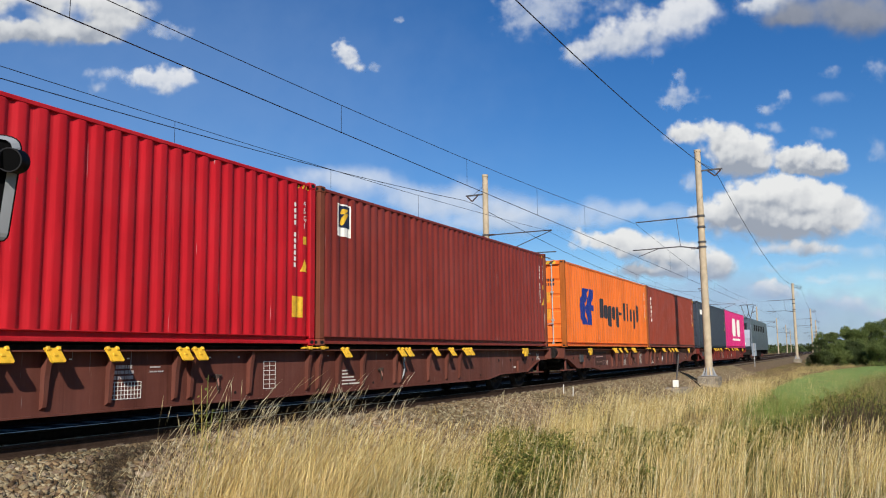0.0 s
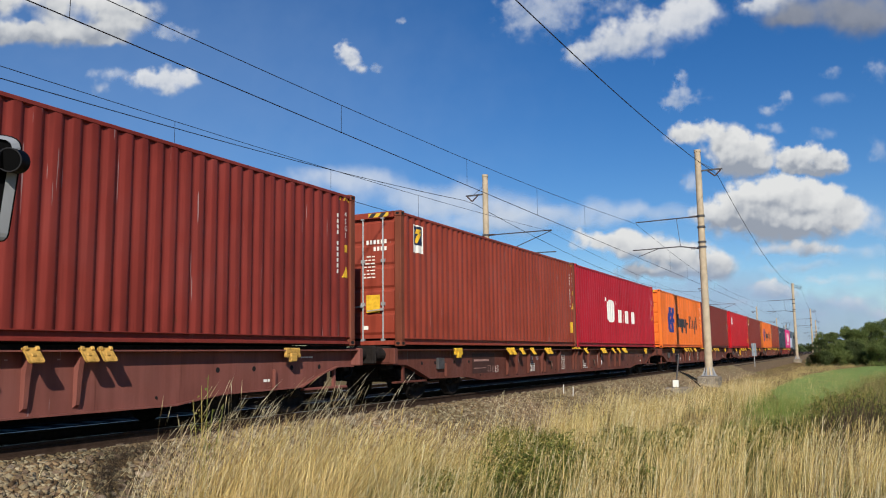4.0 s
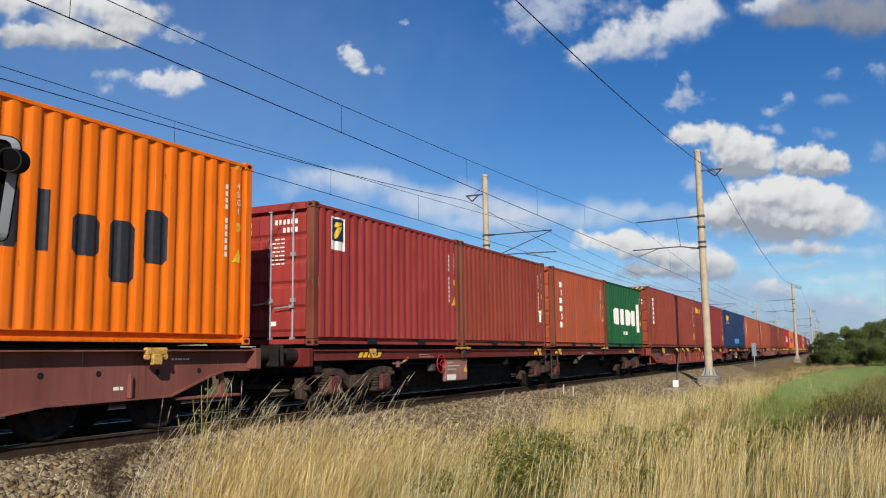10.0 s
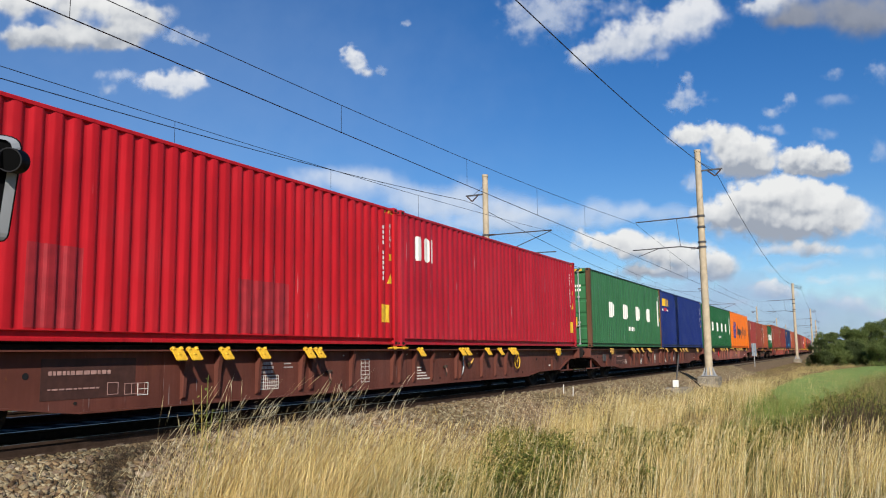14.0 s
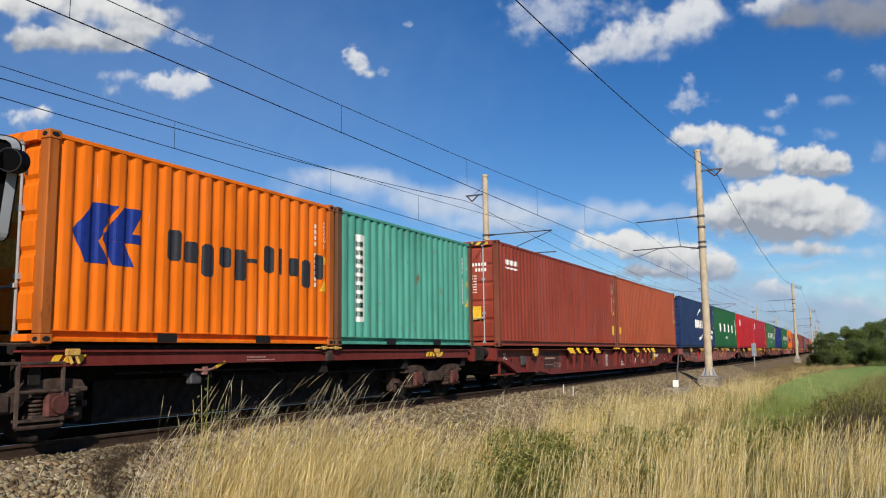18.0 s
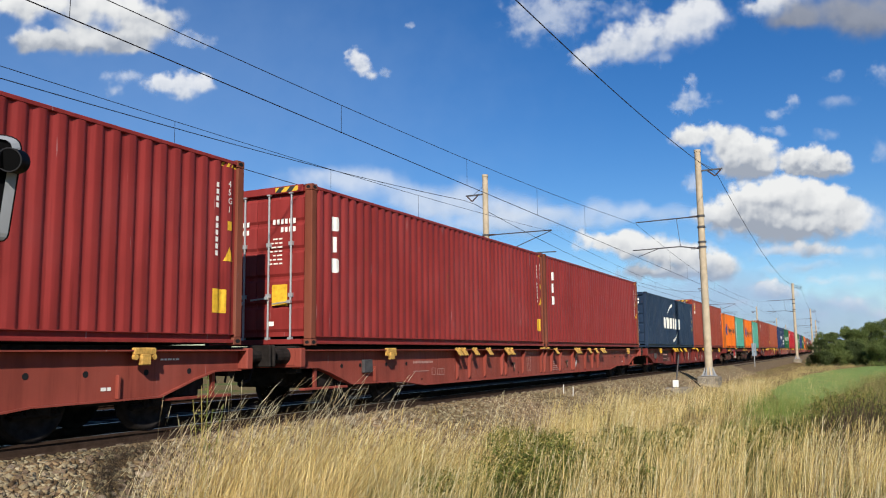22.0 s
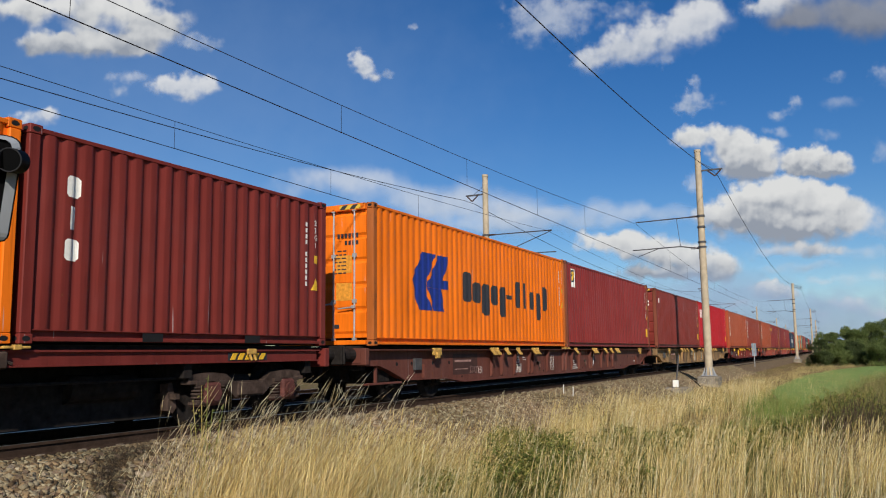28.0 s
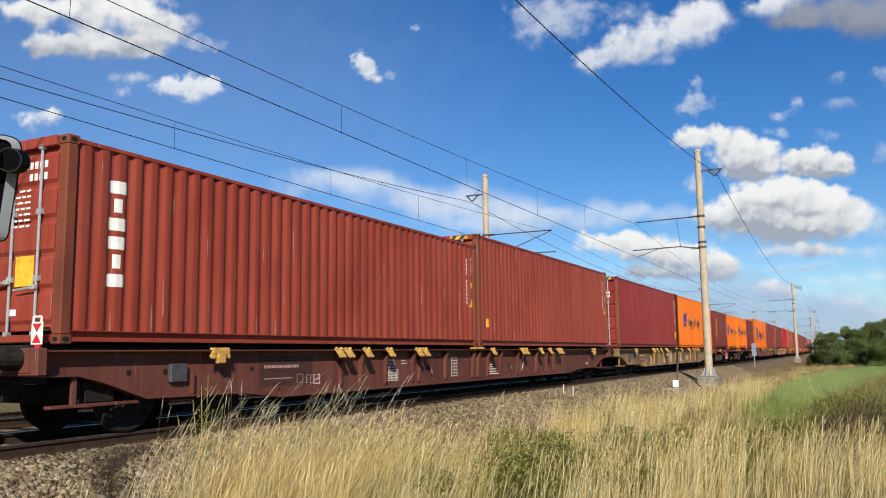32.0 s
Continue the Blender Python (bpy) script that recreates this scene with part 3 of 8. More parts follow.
def door_marks(sy):
    """Rows of number bars on a door leaf."""
    s = Shape()
    rnd = random.Random(5 + sy)
    for i in range(2):
        x = -0.34
        for _ in range(6 if i == 0 else 4):
            s.box(-0.0815, -0.078, x, x + 0.055, 2.2 - i * 0.15, 2.29 - i * 0.15)
            x += 0.09
    for i in range(7):
        x = -0.05
        for _ in range(rnd.randint(2, 3)):
            w = rnd.uniform(0.06, 0.12)
            s.box(-0.0815, -0.078, x, x + w, 1.92 - i * 0.075, 1.945 - i * 0.075)
            x += w + 0.03
    s.box(-0.0815, -0.078, 0.12, 0.27, 0.36, 0.44)
    return s.v, s.f


# ---- markings: plain blocks in place of names ----
def solid_block(x, z, w, h, fill=0.93):
    """A plain solid block with cut corners, narrower than its cell."""
    x, w = x + w * (1 - fill) / 2, w * fill
    c = min(w, h) * 0.16
    return [[(x + c, z), (x + w - c, z), (x + w, z + c), (x + w, z + h - c), (x + w - c, z + h), (x + c, z + h), (x, z + h - c), (x, z + c)]]


def word_blocks(x0, x1, z, heights, drop=()):
    """A row of plain hollow blocks between x0 and x1."""
    n = len(heights)
    p = (x1 - x0) / n
    out = []
    for i, hh in enumerate(heights):
        w = p * 0.80
        zz = z - (hh * 0.42 if i in drop else 0)
        out += solid_block(x0 + i * p, zz, w, hh + (z - zz))
    return out


def stack_blocks(x, z1, z0, n, w):
    """A column of plain hollow blocks."""
    p = (z1 - z0) / n
    out = []
    for i in range(n):
        if i % 3 == 1:
            out.append(rect(x + w * 0.36, z1 - (i + 1) * p + p * 0.14, w * 0.28, p * 0.74))
        else:
            out += solid_block(x, z1 - (i + 1) * p + p * 0.16, w, p * 0.68, 0.72)
    return out


def arrow_sign(x0, x1, z0, z1):
    w, hh = x1 - x0, z1 - z0

    def q(*pts):
        return [(x0 + a * w, z0 + b * hh) for a, b in pts]
    return [q((0, .5), (.40, .5), (.40, .56), (.62, 1), (.27, 1)), q((0, .5), (.16, 0), (.52, 0), (.34, .36), (.40, .5)), q((.46, .56), (.83, .56), (1, 1), (.70, 1)),
            q((.40, .40), (1, .40), (1, .56), (.46, .56), (.405, .5)), q((.40, .397), (.57, 0), (.87, 0), (.75, .397))]


def arrow_marks(length, big=True):
    if length > 8 and big:
        xl, zl, xt, zb, caps = (-4.45, -2.62), (0.80, 2.10), (-1.85, 4.42), 1.10, 0.74
    elif length > 8:
        xl, zl, xt, zb, caps = (-4.09, -3.0), (1.18, 1.96), (-2.57, 1.30), 1.27, 0.46
    else:
        xl, zl, xt, zb, caps = (-2.62, -1.52), (1.02, 1.80), (-1.10, 2.75), 1.18, 0.44
    sm = caps * 0.70
    hs = [caps, sm, sm, sm, sm, sm * 0.25, caps, caps, sm, sm, caps]
    text = []
    p = (xt[1] - xt[0]) / 11
    for i, hh in enumerate(hs):
        w = p * (0.90 if i not in (5, 7) else 0.6)
        x = xt[0] + i * p
        if i == 5:
            text.append(rect(x, zb + sm * 0.4, w, sm * 0.22))
        elif i == 7:
            text.append(rect(x + p * 0.2, zb, w * 0.5, hh))
        else:
            dz = caps * 0.40 if i in (2, 4, 9) else 0
            text += solid_block(x, zb - dz, w, hh + dz, 0.84)
    return [(BLUE_MARK, arrow_sign(*xl, *zl), "plain blue arrow-like emblem"), (BLACK_MARK, text, "row of plain dark blocks")]


def five_marks(length):
    if length > 8:
        polys = []
        for x, w in ((-3.56, 0.78), (-1.40, 0.86), (0.84, 0.78), (2.92, 0.80)):
            polys += solid_block(x, 1.18, w, 0.60)
        polys += [rect(5.26, 1.03, 0.40, 1.22)] + [rect(-0.50 + i * 0.11, 0.70, 0.075, 0.17) for i in range(10)]
    else:
        polys = []
        for i in range(4):
            polys += solid_block(-1.80 + i * 0.92, 0.92, 0.80, 0.66)
        polys += [rect(2.06, 0.66, 0.38, 1.22)] + [rect(-0.45 + i * 0.1, 0.52, 0.07, 0.14) for i in range(9)]
    return [(WHITE, polys, "plain white blocks and upright bar")]


def vertical_six(length, colour=WHITE, n=6, zz=(2.47, 0.92), w=0.40, x=None):
    x = -length / 2 + (0.62 if length > 8 else 0.66) if x is None else x
    return [(colour, stack_blocks(x, zz[0], zz[1], n, w), "column of plain blocks")]


def corner_three():
    return [(WHITE, solid_block(-5.40, 1.88, 0.32, 0.54) + solid_block(-5.02, 1.88, 0.28, 0.54) + [rect(-4.68, 1.88, 0.13, 0.54)], "three plain white blocks")]


def corner_five(colour=YELLOW, x0=-5.72, x1=-4.1, z=2.12, hh=0.36):
    return [(colour, word_blocks(x0, x1, z, [hh, hh * .75, hh * .75, hh * .75, hh * .75]), "row of plain yellow blocks")]


def wave_marks():
    return [(YELLOW, word_blocks(-5.72, -4.14, 2.10, [0.38] * 5), "row of plain yellow blocks"),
            (RED_MARK, [[(-5.30, 1.84), (-5.05, 1.84), (-4.92, 2.02), (-5.17, 2.02)], [(-5.0, 1.84), (-4.78, 1.84), (-4.66, 2.0), (-4.88, 2.0)]], "small red slanted shapes"),
            (WHITE, [rect(-5.62 + i * 0.085, 1.86, 0.06, 0.09) for i in range(2)] + [rect(-4.68 + i * 0.085, 1.86, 0.06, 0.09) for i in range(5)], "small white bars")]


def square_sticker():
    x, z = -5.49, 2.08
    return [(WHITE, [rect(x - 0.03, z - 0.03, 0.48, 0.62)], "white border of a square sticker"), (NIGHT_MARK, [rect(x, z + 0.14, 0.42, 0.42)], "dark blue square sticker"),
            (YELLOW, [[(x + .06, z + .20), (x + .16, z + .18), (x + .36, z + .44), (x + .20, z + .40)], [(x + .10, z + .40), (x + .20, z + .40), (x + .38, z + .50), (x + .16, z + .50)]], "yellow strokes on the sticker")]


def arc(x0, x1, z0, z1, n=10, w=0.13):
    out = []
    for i in range(n):
        a, b = i / n, (i + 1) / n

        def pt(k, d):
            e = math.sin(k * math.pi / 2)
            x = x0 + (x1 - x0) * k
            z = z0 + (z1 - z0) * e
            return (x, z + d)
        wa, wb = w * (0.25 + 0.75 * a), w * (0.25 + 0.75 * b)
        out.append([pt(a, -wa / 2), pt(b, -wb / 2), pt(b, wb / 2), pt(a, wa / 2)])
    return out


def crescents(big):
    if big:
        polys = []
        for x, w in ((-2.30, .58), (-1.62, .74), (-.82, .62), (-.04, .52), (.62, .52), (1.32, .70)):
            polys += solid_block(x, 0.98, w, 0.56)
        return [(WHITE, polys, "plain white blocks"), (WHITE, arc(-1.36, 0.0, 1.70, 2.20, w=0.16), "white crescent"), (WHITE, arc(1.30, -0.06, 0.80, 0.36, w=0.16), "white crescent")]
    polys = []
    for i in range(6):
        polys += solid_block(-1.55 + i * 0.58, 1.22, 0.48, 0.50)
    polys += [rect(2.6 + i * 0.34, 0.92, 0.26, 0.22) for i in range(8)] + [rect(2.8 + i * 0.34, 0.58, 0.24, 0.24) for i in range(7)]
    return [(WHITE, polys, "plain white blocks"), (WHITE, arc(-0.76, 0.64, 1.96, 2.36, w=0.2), "white crescent"), (WHITE, arc(1.3, -0.2, 0.86, 0.56, w=0.2), "white crescent")]


def serif_blocks():
    polys = solid_block(-2.10, 0.98, 1.05, 0.88)
    for i, x in enumerate((-0.50, 0.28, 0.62, 1.62)):
        polys += solid_block(x, 1.0, 0.66, 0.52) if i != 1 else [rect(x, 1.0, 0.14, 0.52)]
    polys += [rect(-2.45, 1.78, 0.07, 0.14), rect(-2.32, 1.78, 0.07, 0.14), rect(-0.86, 1.72, 0.06, 0.12), rect(-0.75, 1.72, 0.06, 0.12)]
    return [(WHITE, polys, "large and small plain white blocks")]


def strip_marks():
    return [(WHITE, [rect(-2.40, 0.46, 0.38, 1.70)], "upright white strip"), (PAINT["teal"], [rect(-2.33, 0.56 + i * 0.17, 0.24, 0.10) for i in range(9)], "teal bars on the strip")]


def patch(mat, x, z, w, hh, label):
    return [(mat, [rect(x, z, w, hh)], label)]


DULL = plain("repainted_patch", (0.15, 0.085, 0.075), 0.7, 0, 0.2, 5)
DULL_RED = plain("dark_red_patch", (0.31, 0.020, 0.026), 0.5, 0, 0.2, 5)
BLOCK_LABEL = {"red": "bright red", "crimson": "crimson", "maroon": "maroon", "brick_red": "brick red", "dark_maroon": "dark maroon", "brown_red": "brown-red", "rust_red": "rust-red", "orange_red": "faded orange-red", "orange": "orange", "pale_orange": "pale orange",
               "navy": "navy blue", "royal_blue": "royal blue", "slate_blue": "weathered slate blue", "green": "green", "pale_green": "pale green", "teal": "rust-streaked teal", "pink": "magenta pink", "charcoal": "charcoal grey"}
END_SIGN = [(WHITE, [rect(-5.5, 2.2, 0.22, 0.24)], "small white block")]
SIDE_LABEL = [(YELLOW, [rect(5.44, 0.48, 0.30, 0.36)], "yellow label")]

# the train from its head to its tail: wagon kind, wagon paint, boxes from rear to front (paint, height, markings, words on the markings)
TRAIN = [
    (1, "8", "wagon_dark_red", [("charcoal", HIGH, [(WHITE, [rect(-5.3, 2.1, 0.9, 0.3)], "white block")], ""), ("pink", HIGH, [(WHITE, solid_block(-2.1, 0.95, 2.1, 1.4) + solid_block(0.9, 0.95, 2.1, 1.4) + [rect(-2.1, 0.6, 5.0, 0.16)], "large plain white blocks")], "large white blocks")]),
    (2, "8", "wagon_brown", [("pale_orange", HIGH, "arrow", "blue emblem and dark blocks"), ("rust_red", HIGH, vertical_six(L40, WHITE, 6, (2.4, 1.2), 0.25), "a white column of blocks")]),
    (3, "8", "wagon_brown", [("red", HIGH, corner_three() + SIDE_LABEL, "white corner blocks"), ("brown_red", HIGH, square_sticker(), "a blue square sticker")]),
    (4, "8", "wagon_brown", [("pale_orange", HIGH, "arrow", "blue emblem and dark blocks"), ("dark_maroon", HIGH, [(WHITE, arc(-5.4, -4.9, 2.1, 2.5, w=.06) + [rect(-5.1, 2.15, .3, .12)], "small white crescent sign")], "a small white crescent sign")]),
]
TRAIN += [
    (5, "8", "wagon_brown", [("rust_red", HIGH, square_sticker() + SIDE_LABEL, "a blue square sticker"), ("crimson", HIGH, serif_blocks(), "large white blocks")]),
    (6, "8", "wagon_rose", [("orange_red", HIGH, vertical_six(L40), "a white column of blocks"), ("brown_red", HIGH, END_SIGN, "a small white sign")]),
    (7, "a4", "wagon_dark_red", [("navy", HIGH, wave_marks() + patch(LIGHT_BLUE_MARK, -1.34, 0.38, 2.85, 0.38, "light blue repainted patch"), "a light blue patch"), ("orange_red", HIGH, vertical_six(L40), "a white column of blocks")]),
    (8, "8", "wagon_red", [("rust_red", HIGH, vertical_six(L40, WHITE, 6, (2.4, 1.1), 0.34) + SIDE_LABEL, "a white column of blocks"), ("maroon", HIGH, corner_five() + SIDE_LABEL, "yellow corner blocks")]),
]
TRAIN += [
    (9, "a2", "wagon_dark_red", [("brick_red", LOW, [(m, [[(x + 3.05, z - 0.28) for x, z in p] for p in ps], lb) for m, ps, lb in square_sticker()], "a blue square sticker"), ("rust_red", LOW, [(WHITE, [rect(2.45, 0.75, 0.2, 0.35)], "white plate")], "a small white plate"),
                               ("orange_red", LOW, vertical_six(L20, WHITE, 6, (2.17, 0.60), 0.36), "a white column of blocks"), ("green", LOW, five_marks(L20), "white blocks")]),
    (10, "8", "wagon_rose", [("green", HIGH, five_marks(L40), "widely spaced white blocks"), ("orange", HIGH, "arrow", "blue emblem and dark blocks")]),
    (11, "8", "wagon_brown", [("pale_green", HIGH, five_marks(L40), "widely spaced white blocks"), ("royal_blue", HIGH, wave_marks(), "yellow blocks")]),
    (12, "8", "wagon_brown", [("red", HIGH, corner_three() + SIDE_LABEL + patch(DULL_RED, -2.55, 0.19, 0.8, 1.0, "darker square patch") + patch(DULL_RED, 1.1, 0.19, 1.3, 0.84, "darker square patch"), "dark square patches"), ("crimson", HIGH, corner_three() + SIDE_LABEL, "white corner blocks")]),
]
TRAIN += [
    (13, "8", "wagon_rose", [("navy", HIGH, crescents(False), "white crescents"), ("green", HIGH, five_marks(L40), "widely spaced white blocks")]),
    (14, "8", "wagon_dark_red", [("rust_red", HIGH, [(WHITE, word_blocks(-5.55, -4.5, 2.28, [0.14] * 7) + [rect(-5.55, 2.16, 1.0, 0.05)], "small row of white blocks")] + SIDE_LABEL, "small white blocks"), ("orange_red", HIGH, [(YELLOW, [rect(-5.7, 0.55, 0.22, 0.26)], "yellow label")], "a yellow label")]),
    (15, "a2", "wagon_dark_red", [("orange", LOW, "arrow", "blue emblem and dark blocks"), ("teal", LOW, strip_marks(), "an upright white strip"), ("orange", LOW, "arrow", "blue emblem and dark blocks"), ("teal", LOW, strip_marks(), "an upright white strip")]),
    (16, "8", "wagon_dark_red", [("slate_blue", LOW, crescents(True), "white crescents"), ("rust_red", HIGH, square_sticker(), "a blue square sticker")]),
]
TRAIN += [
    (17, "8", "wagon_red", [("maroon", HIGH, vertical_six(L40, WHITE, 3, (2.45, 1.28), 0.30) + SIDE_LABEL, "a white column of blocks"), ("maroon", HIGH, vertical_six(L40, WHITE, 3, (2.45, 1.28), 0.30), "a white column of blocks")]),
    (18, "8", "wagon_red", [("orange_red", HIGH, vertical_six(L40), "a white column of blocks"), ("maroon", HIGH, corner_five() + SIDE_LABEL, "yellow corner blocks")]),
    (19, "8", "wagon_dark_red", [("orange_red", HIGH, vertical_six(L40), "a white column of blocks"), ("rust_red", HIGH, vertical_six(L40), "a white column of blocks")]),
    (20, "8", "wagon_beige", [("brown_red", HIGH, END_SIGN + SIDE_LABEL, "a small white sign"), ("red", HIGH, corner_three() + SIDE_LABEL, "white corner blocks")]),
]
TRAIN += [
    (21, "8", "wagon_brown", [("orange", HIGH, "arrow", "blue emblem and dark blocks"), ("maroon", HIGH, square_sticker() + SIDE_LABEL, "a blue square sticker")]),
    (22, "a2", "wagon_dark_red", [("dark_maroon", LOW, vertical_six(L20, YELLOW, 4, (2.15, 0.62), 0.40, -2.42) + patch(DULL, -0.39, 1.05, 0.58, 0.76, "dull repainted patch"), "a yellow column"), ("orange", LOW, "arrow", "blue emblem and dark blocks"),
                                 ("orange", LOW, "arrow", "blue emblem and dark blocks"), ("dark_maroon", LOW, vertical_six(L20, WHITE, 3, (2.13, 0.95), 0.30, -2.52), "a white column of blocks")]),
    (23, "8", "wagon_beige", [("maroon", HIGH, SIDE_LABEL, "a yellow label"), ("orange", HIGH, "arrow_small", "a small blue emblem")]),
    (24, "8", "wagon_brown", [("rust_red", LOW, vertical_six(L40, WHITE, 6, (2.17, 0.70), 0.40), "a white column of blocks"), ("rust_red", HIGH, [(YELLOW, [rect(-5.6, 0.5, 0.22, 0.22)], "small yellow label")], "a small yellow label")]),
]
CENTRE = {11: 23.767}
PITCH = {"8": 26.2976, "a4": 26.8007, "a2": 26.8007}
KIND = {n: k for n, k, _, _ in TRAIN}
for i in range(12, 25):
    CENTRE[i] = CENTRE[i - 1] - (PITCH[KIND[i]] + PITCH[KIND[i - 1]]) / 2
for i in range(10, 0, -1):
    CENTRE[i] = CENTRE[i + 1] + (PITCH[KIND[i]] + PITCH[KIND[i + 1]]) / 2

for i, d in ((4, -0.04), (18, -0.03), (19, -0.05), (20, -0.05), (21, -0.04)):      # slack in the couplings
    CENTRE[i] += d


# ---- wagons ----
def lathe_y(profile, n=24):
    """Turns (y, r) points round the y axis."""
    s = Shape()
    vs = [(r * math.cos(2 * math.pi * i / n), y, r * math.sin(2 * math.pi * i / n)) for y, r in profile for i in range(n)]
    k = len(profile)
    fs = [(j * n + i, j * n + (i + 1) % n, (j + 1) * n + (i + 1) % n, (j + 1) * n + i) for j in range(k - 1) for i in range(n)]
    return s.add(vs, fs)


def wheelset_shape():
    prof = []
    for sg in (-1, 1):
        w = [(-0.82, 0.10), (-0.82, 0.17), (-0.79, 0.20), (-0.78, 0.38), (-0.81, 0.40), (-0.81, 0.455), (-0.70, 0.462), (-0.69, 0.49), (-0.67, 0.48), (-0.67, 0.40), (-0.72, 0.37), (-0.73, 0.20), (-0.69, 0.12), (-0.66, 0.085)]
        prof += w if sg < 0 else [(-y, r) for y, r in reversed(w)]
    return lathe_y([(-1.0, 0.0), (-1.0, 0.065), (-0.83, 0.07)] + prof + [(0.83, 0.07), (1.0, 0.065), (1.0, 0.0)])


def bogie(parent, x, grimy=False):
    # long wagons get a near-black copy: shade under the sill put into the colour
    red, dust = (STEEL_DARK, STEEL_DARK) if grimy else (RED_BOX, BOGIE)
    tone = "grimy" if grimy else "dusty"
    b = part("bogie", kept("bolster", "bogie", lambda: Shape().box(-0.22, 0.22, -0.9, 0.9, 0.50, 0.72, 0.03).box(-0.9, 0.9, -0.12, 0.12, 0.48, 0.60), STEEL_DARK), STEEL_DARK, parent, tone + " two-axle bogie", at=pose(x, 0, 0))
    fr = [(-1.35, 0.66), (-1.30, 0.74), (-0.95, 0.78), (-0.55, 0.74), (-0.35, 0.62), (0.35, 0.62), (0.55, 0.74), (0.95, 0.78), (1.30, 0.74), (1.35, 0.66), (1.28, 0.62), (0.80, 0.64), (0.52, 0.52), (0.34, 0.38), (-0.34, 0.38), (-0.52, 0.52), (-0.80, 0.64), (-1.28, 0.62)]
    side = kept(("side_frame", grimy), "side_frame", lambda: Shape().plate_xz(fr, -0.06, 0.05).box(-0.30, 0.30, -0.09, -0.055, 0.40, 0.60, 0.01).box(-1.36, -1.18, -0.10, 0.10, 0.60, 0.66, 0.01).box(1.18, 1.36, -0.10, 0.10, 0.60, 0.66, 0.01), dust)
    spring = kept(("spring", grimy), "spring", lambda: [Shape()][0].ring((0, 0, 0.36), (0, 0, 1), 0.075, 0.018, 14, 6).ring((0, 0, 0.41), (0, 0, 1), 0.075, 0.018, 14, 6).ring((0, 0, 0.46), (0, 0, 1), 0.075, 0.018, 14, 6).ring((0, 0, 0.51), (0, 0, 1), 0.075, 0.018, 14, 6)
                  .ring((0, 0, 0.56), (0, 0, 1), 0.075, 0.018, 14, 6).box(-0.10, 0.10, -0.09, 0.09, 0.30, 0.345, 0.01).box(-0.09, 0.09, -0.08, 0.08, 0.585, 0.64), dust)
    boxm = kept(("axle_box", grimy), "axle_box", lambda: Shape().box(-0.16, 0.16, -0.14, 0.10, 0.30, 0.62, 0.03).tube((0, -0.18, 0.46), (0, -0.13, 0.46), 0.11, 14).box(-0.31, 0.31, -0.06, 0.06, 0.28, 0.33, 0.01), red)
    wheels = kept("wheelset", "wheelset", wheelset_shape, STEEL_DARK, True)
    gear = kept(("brake_gear", grimy), "brake_gear", lambda: Shape().box(1.40, 1.48, -0.95, 0.95, 0.40, 0.48).plate_xz([(1.52, 0.62), (1.44, 0.64), (1.34, 0.28), (1.42, 0.20), (1.50, 0.24)], -0.84, -0.68)
                .plate_xz([(1.52, 0.62), (1.44, 0.64), (1.34, 0.28), (1.42, 0.20), (1.50, 0.24)], 0.68, 0.84), dust)
    if not grimy:
        part("brake_gear", gear, dust, b)
        part("brake_gear", gear, dust, b, at=pose(0, 0, 0, 0, 0, 180))
    inset = 0.22 if grimy else 0.0
    for sy in (-1, 1):
        part("side_frame", side, dust, b, at=pose(0, sy * (1.0 - inset), 0, 0, 0, 0 if sy < 0 else 180))
        for sx in (-0.9, 0.9):
            part("axle_box", boxm, red, b, "" if grimy else "reddish axle box", at=pose(sx, sy * (1.02 - inset), 0, 0, 0, 0 if sy < 0 else 180))
            for k in (-0.235, 0.235):
                part("spring", spring, dust, b, at=pose(sx + k, sy * (1.03 - inset), 0))
    for sx in (-0.9, 0.9):
        part("wheelset", wheels, STEEL_DARK, b, at=pose(sx, 0, 0.46))
    return b


def flap_shape():
    return Shape().plate_xz([(-0.10, 0.02), (0.10, 0.02), (0.12, -0.15), (0.10, -0.17), (-0.06, -0.17), (-0.085, -0.15)], -0.012, 0.012).box(-0.10, -0.045, -0.035, 0.035, -0.01, 0.045, 0.01).box(0.045, 0.10, -0.035, 0.035, -0.01, 0.045, 0.01).tube((-0.115, 0, 0.022), (0.115, 0, 0.022), 0.014, 6).box(-0.03, 0.03, -0.024, 0.0, -0.09, -0.05, 0.006)


def lock_shape():
    return Shape().box(-0.19, 0.19, -0.05, 0.02, -0.06, 0.035, 0.012).box(-0.085, 0.085, -0.07, 0.0, -0.20, -0.05, 0.012).tube((-0.16, -0.05, -0.09), (-0.16, 0.0, -0.09), 0.04, 8).tube((0.16, -0.05, -0.09), (0.16, 0.0, -0.09), 0.04, 8)


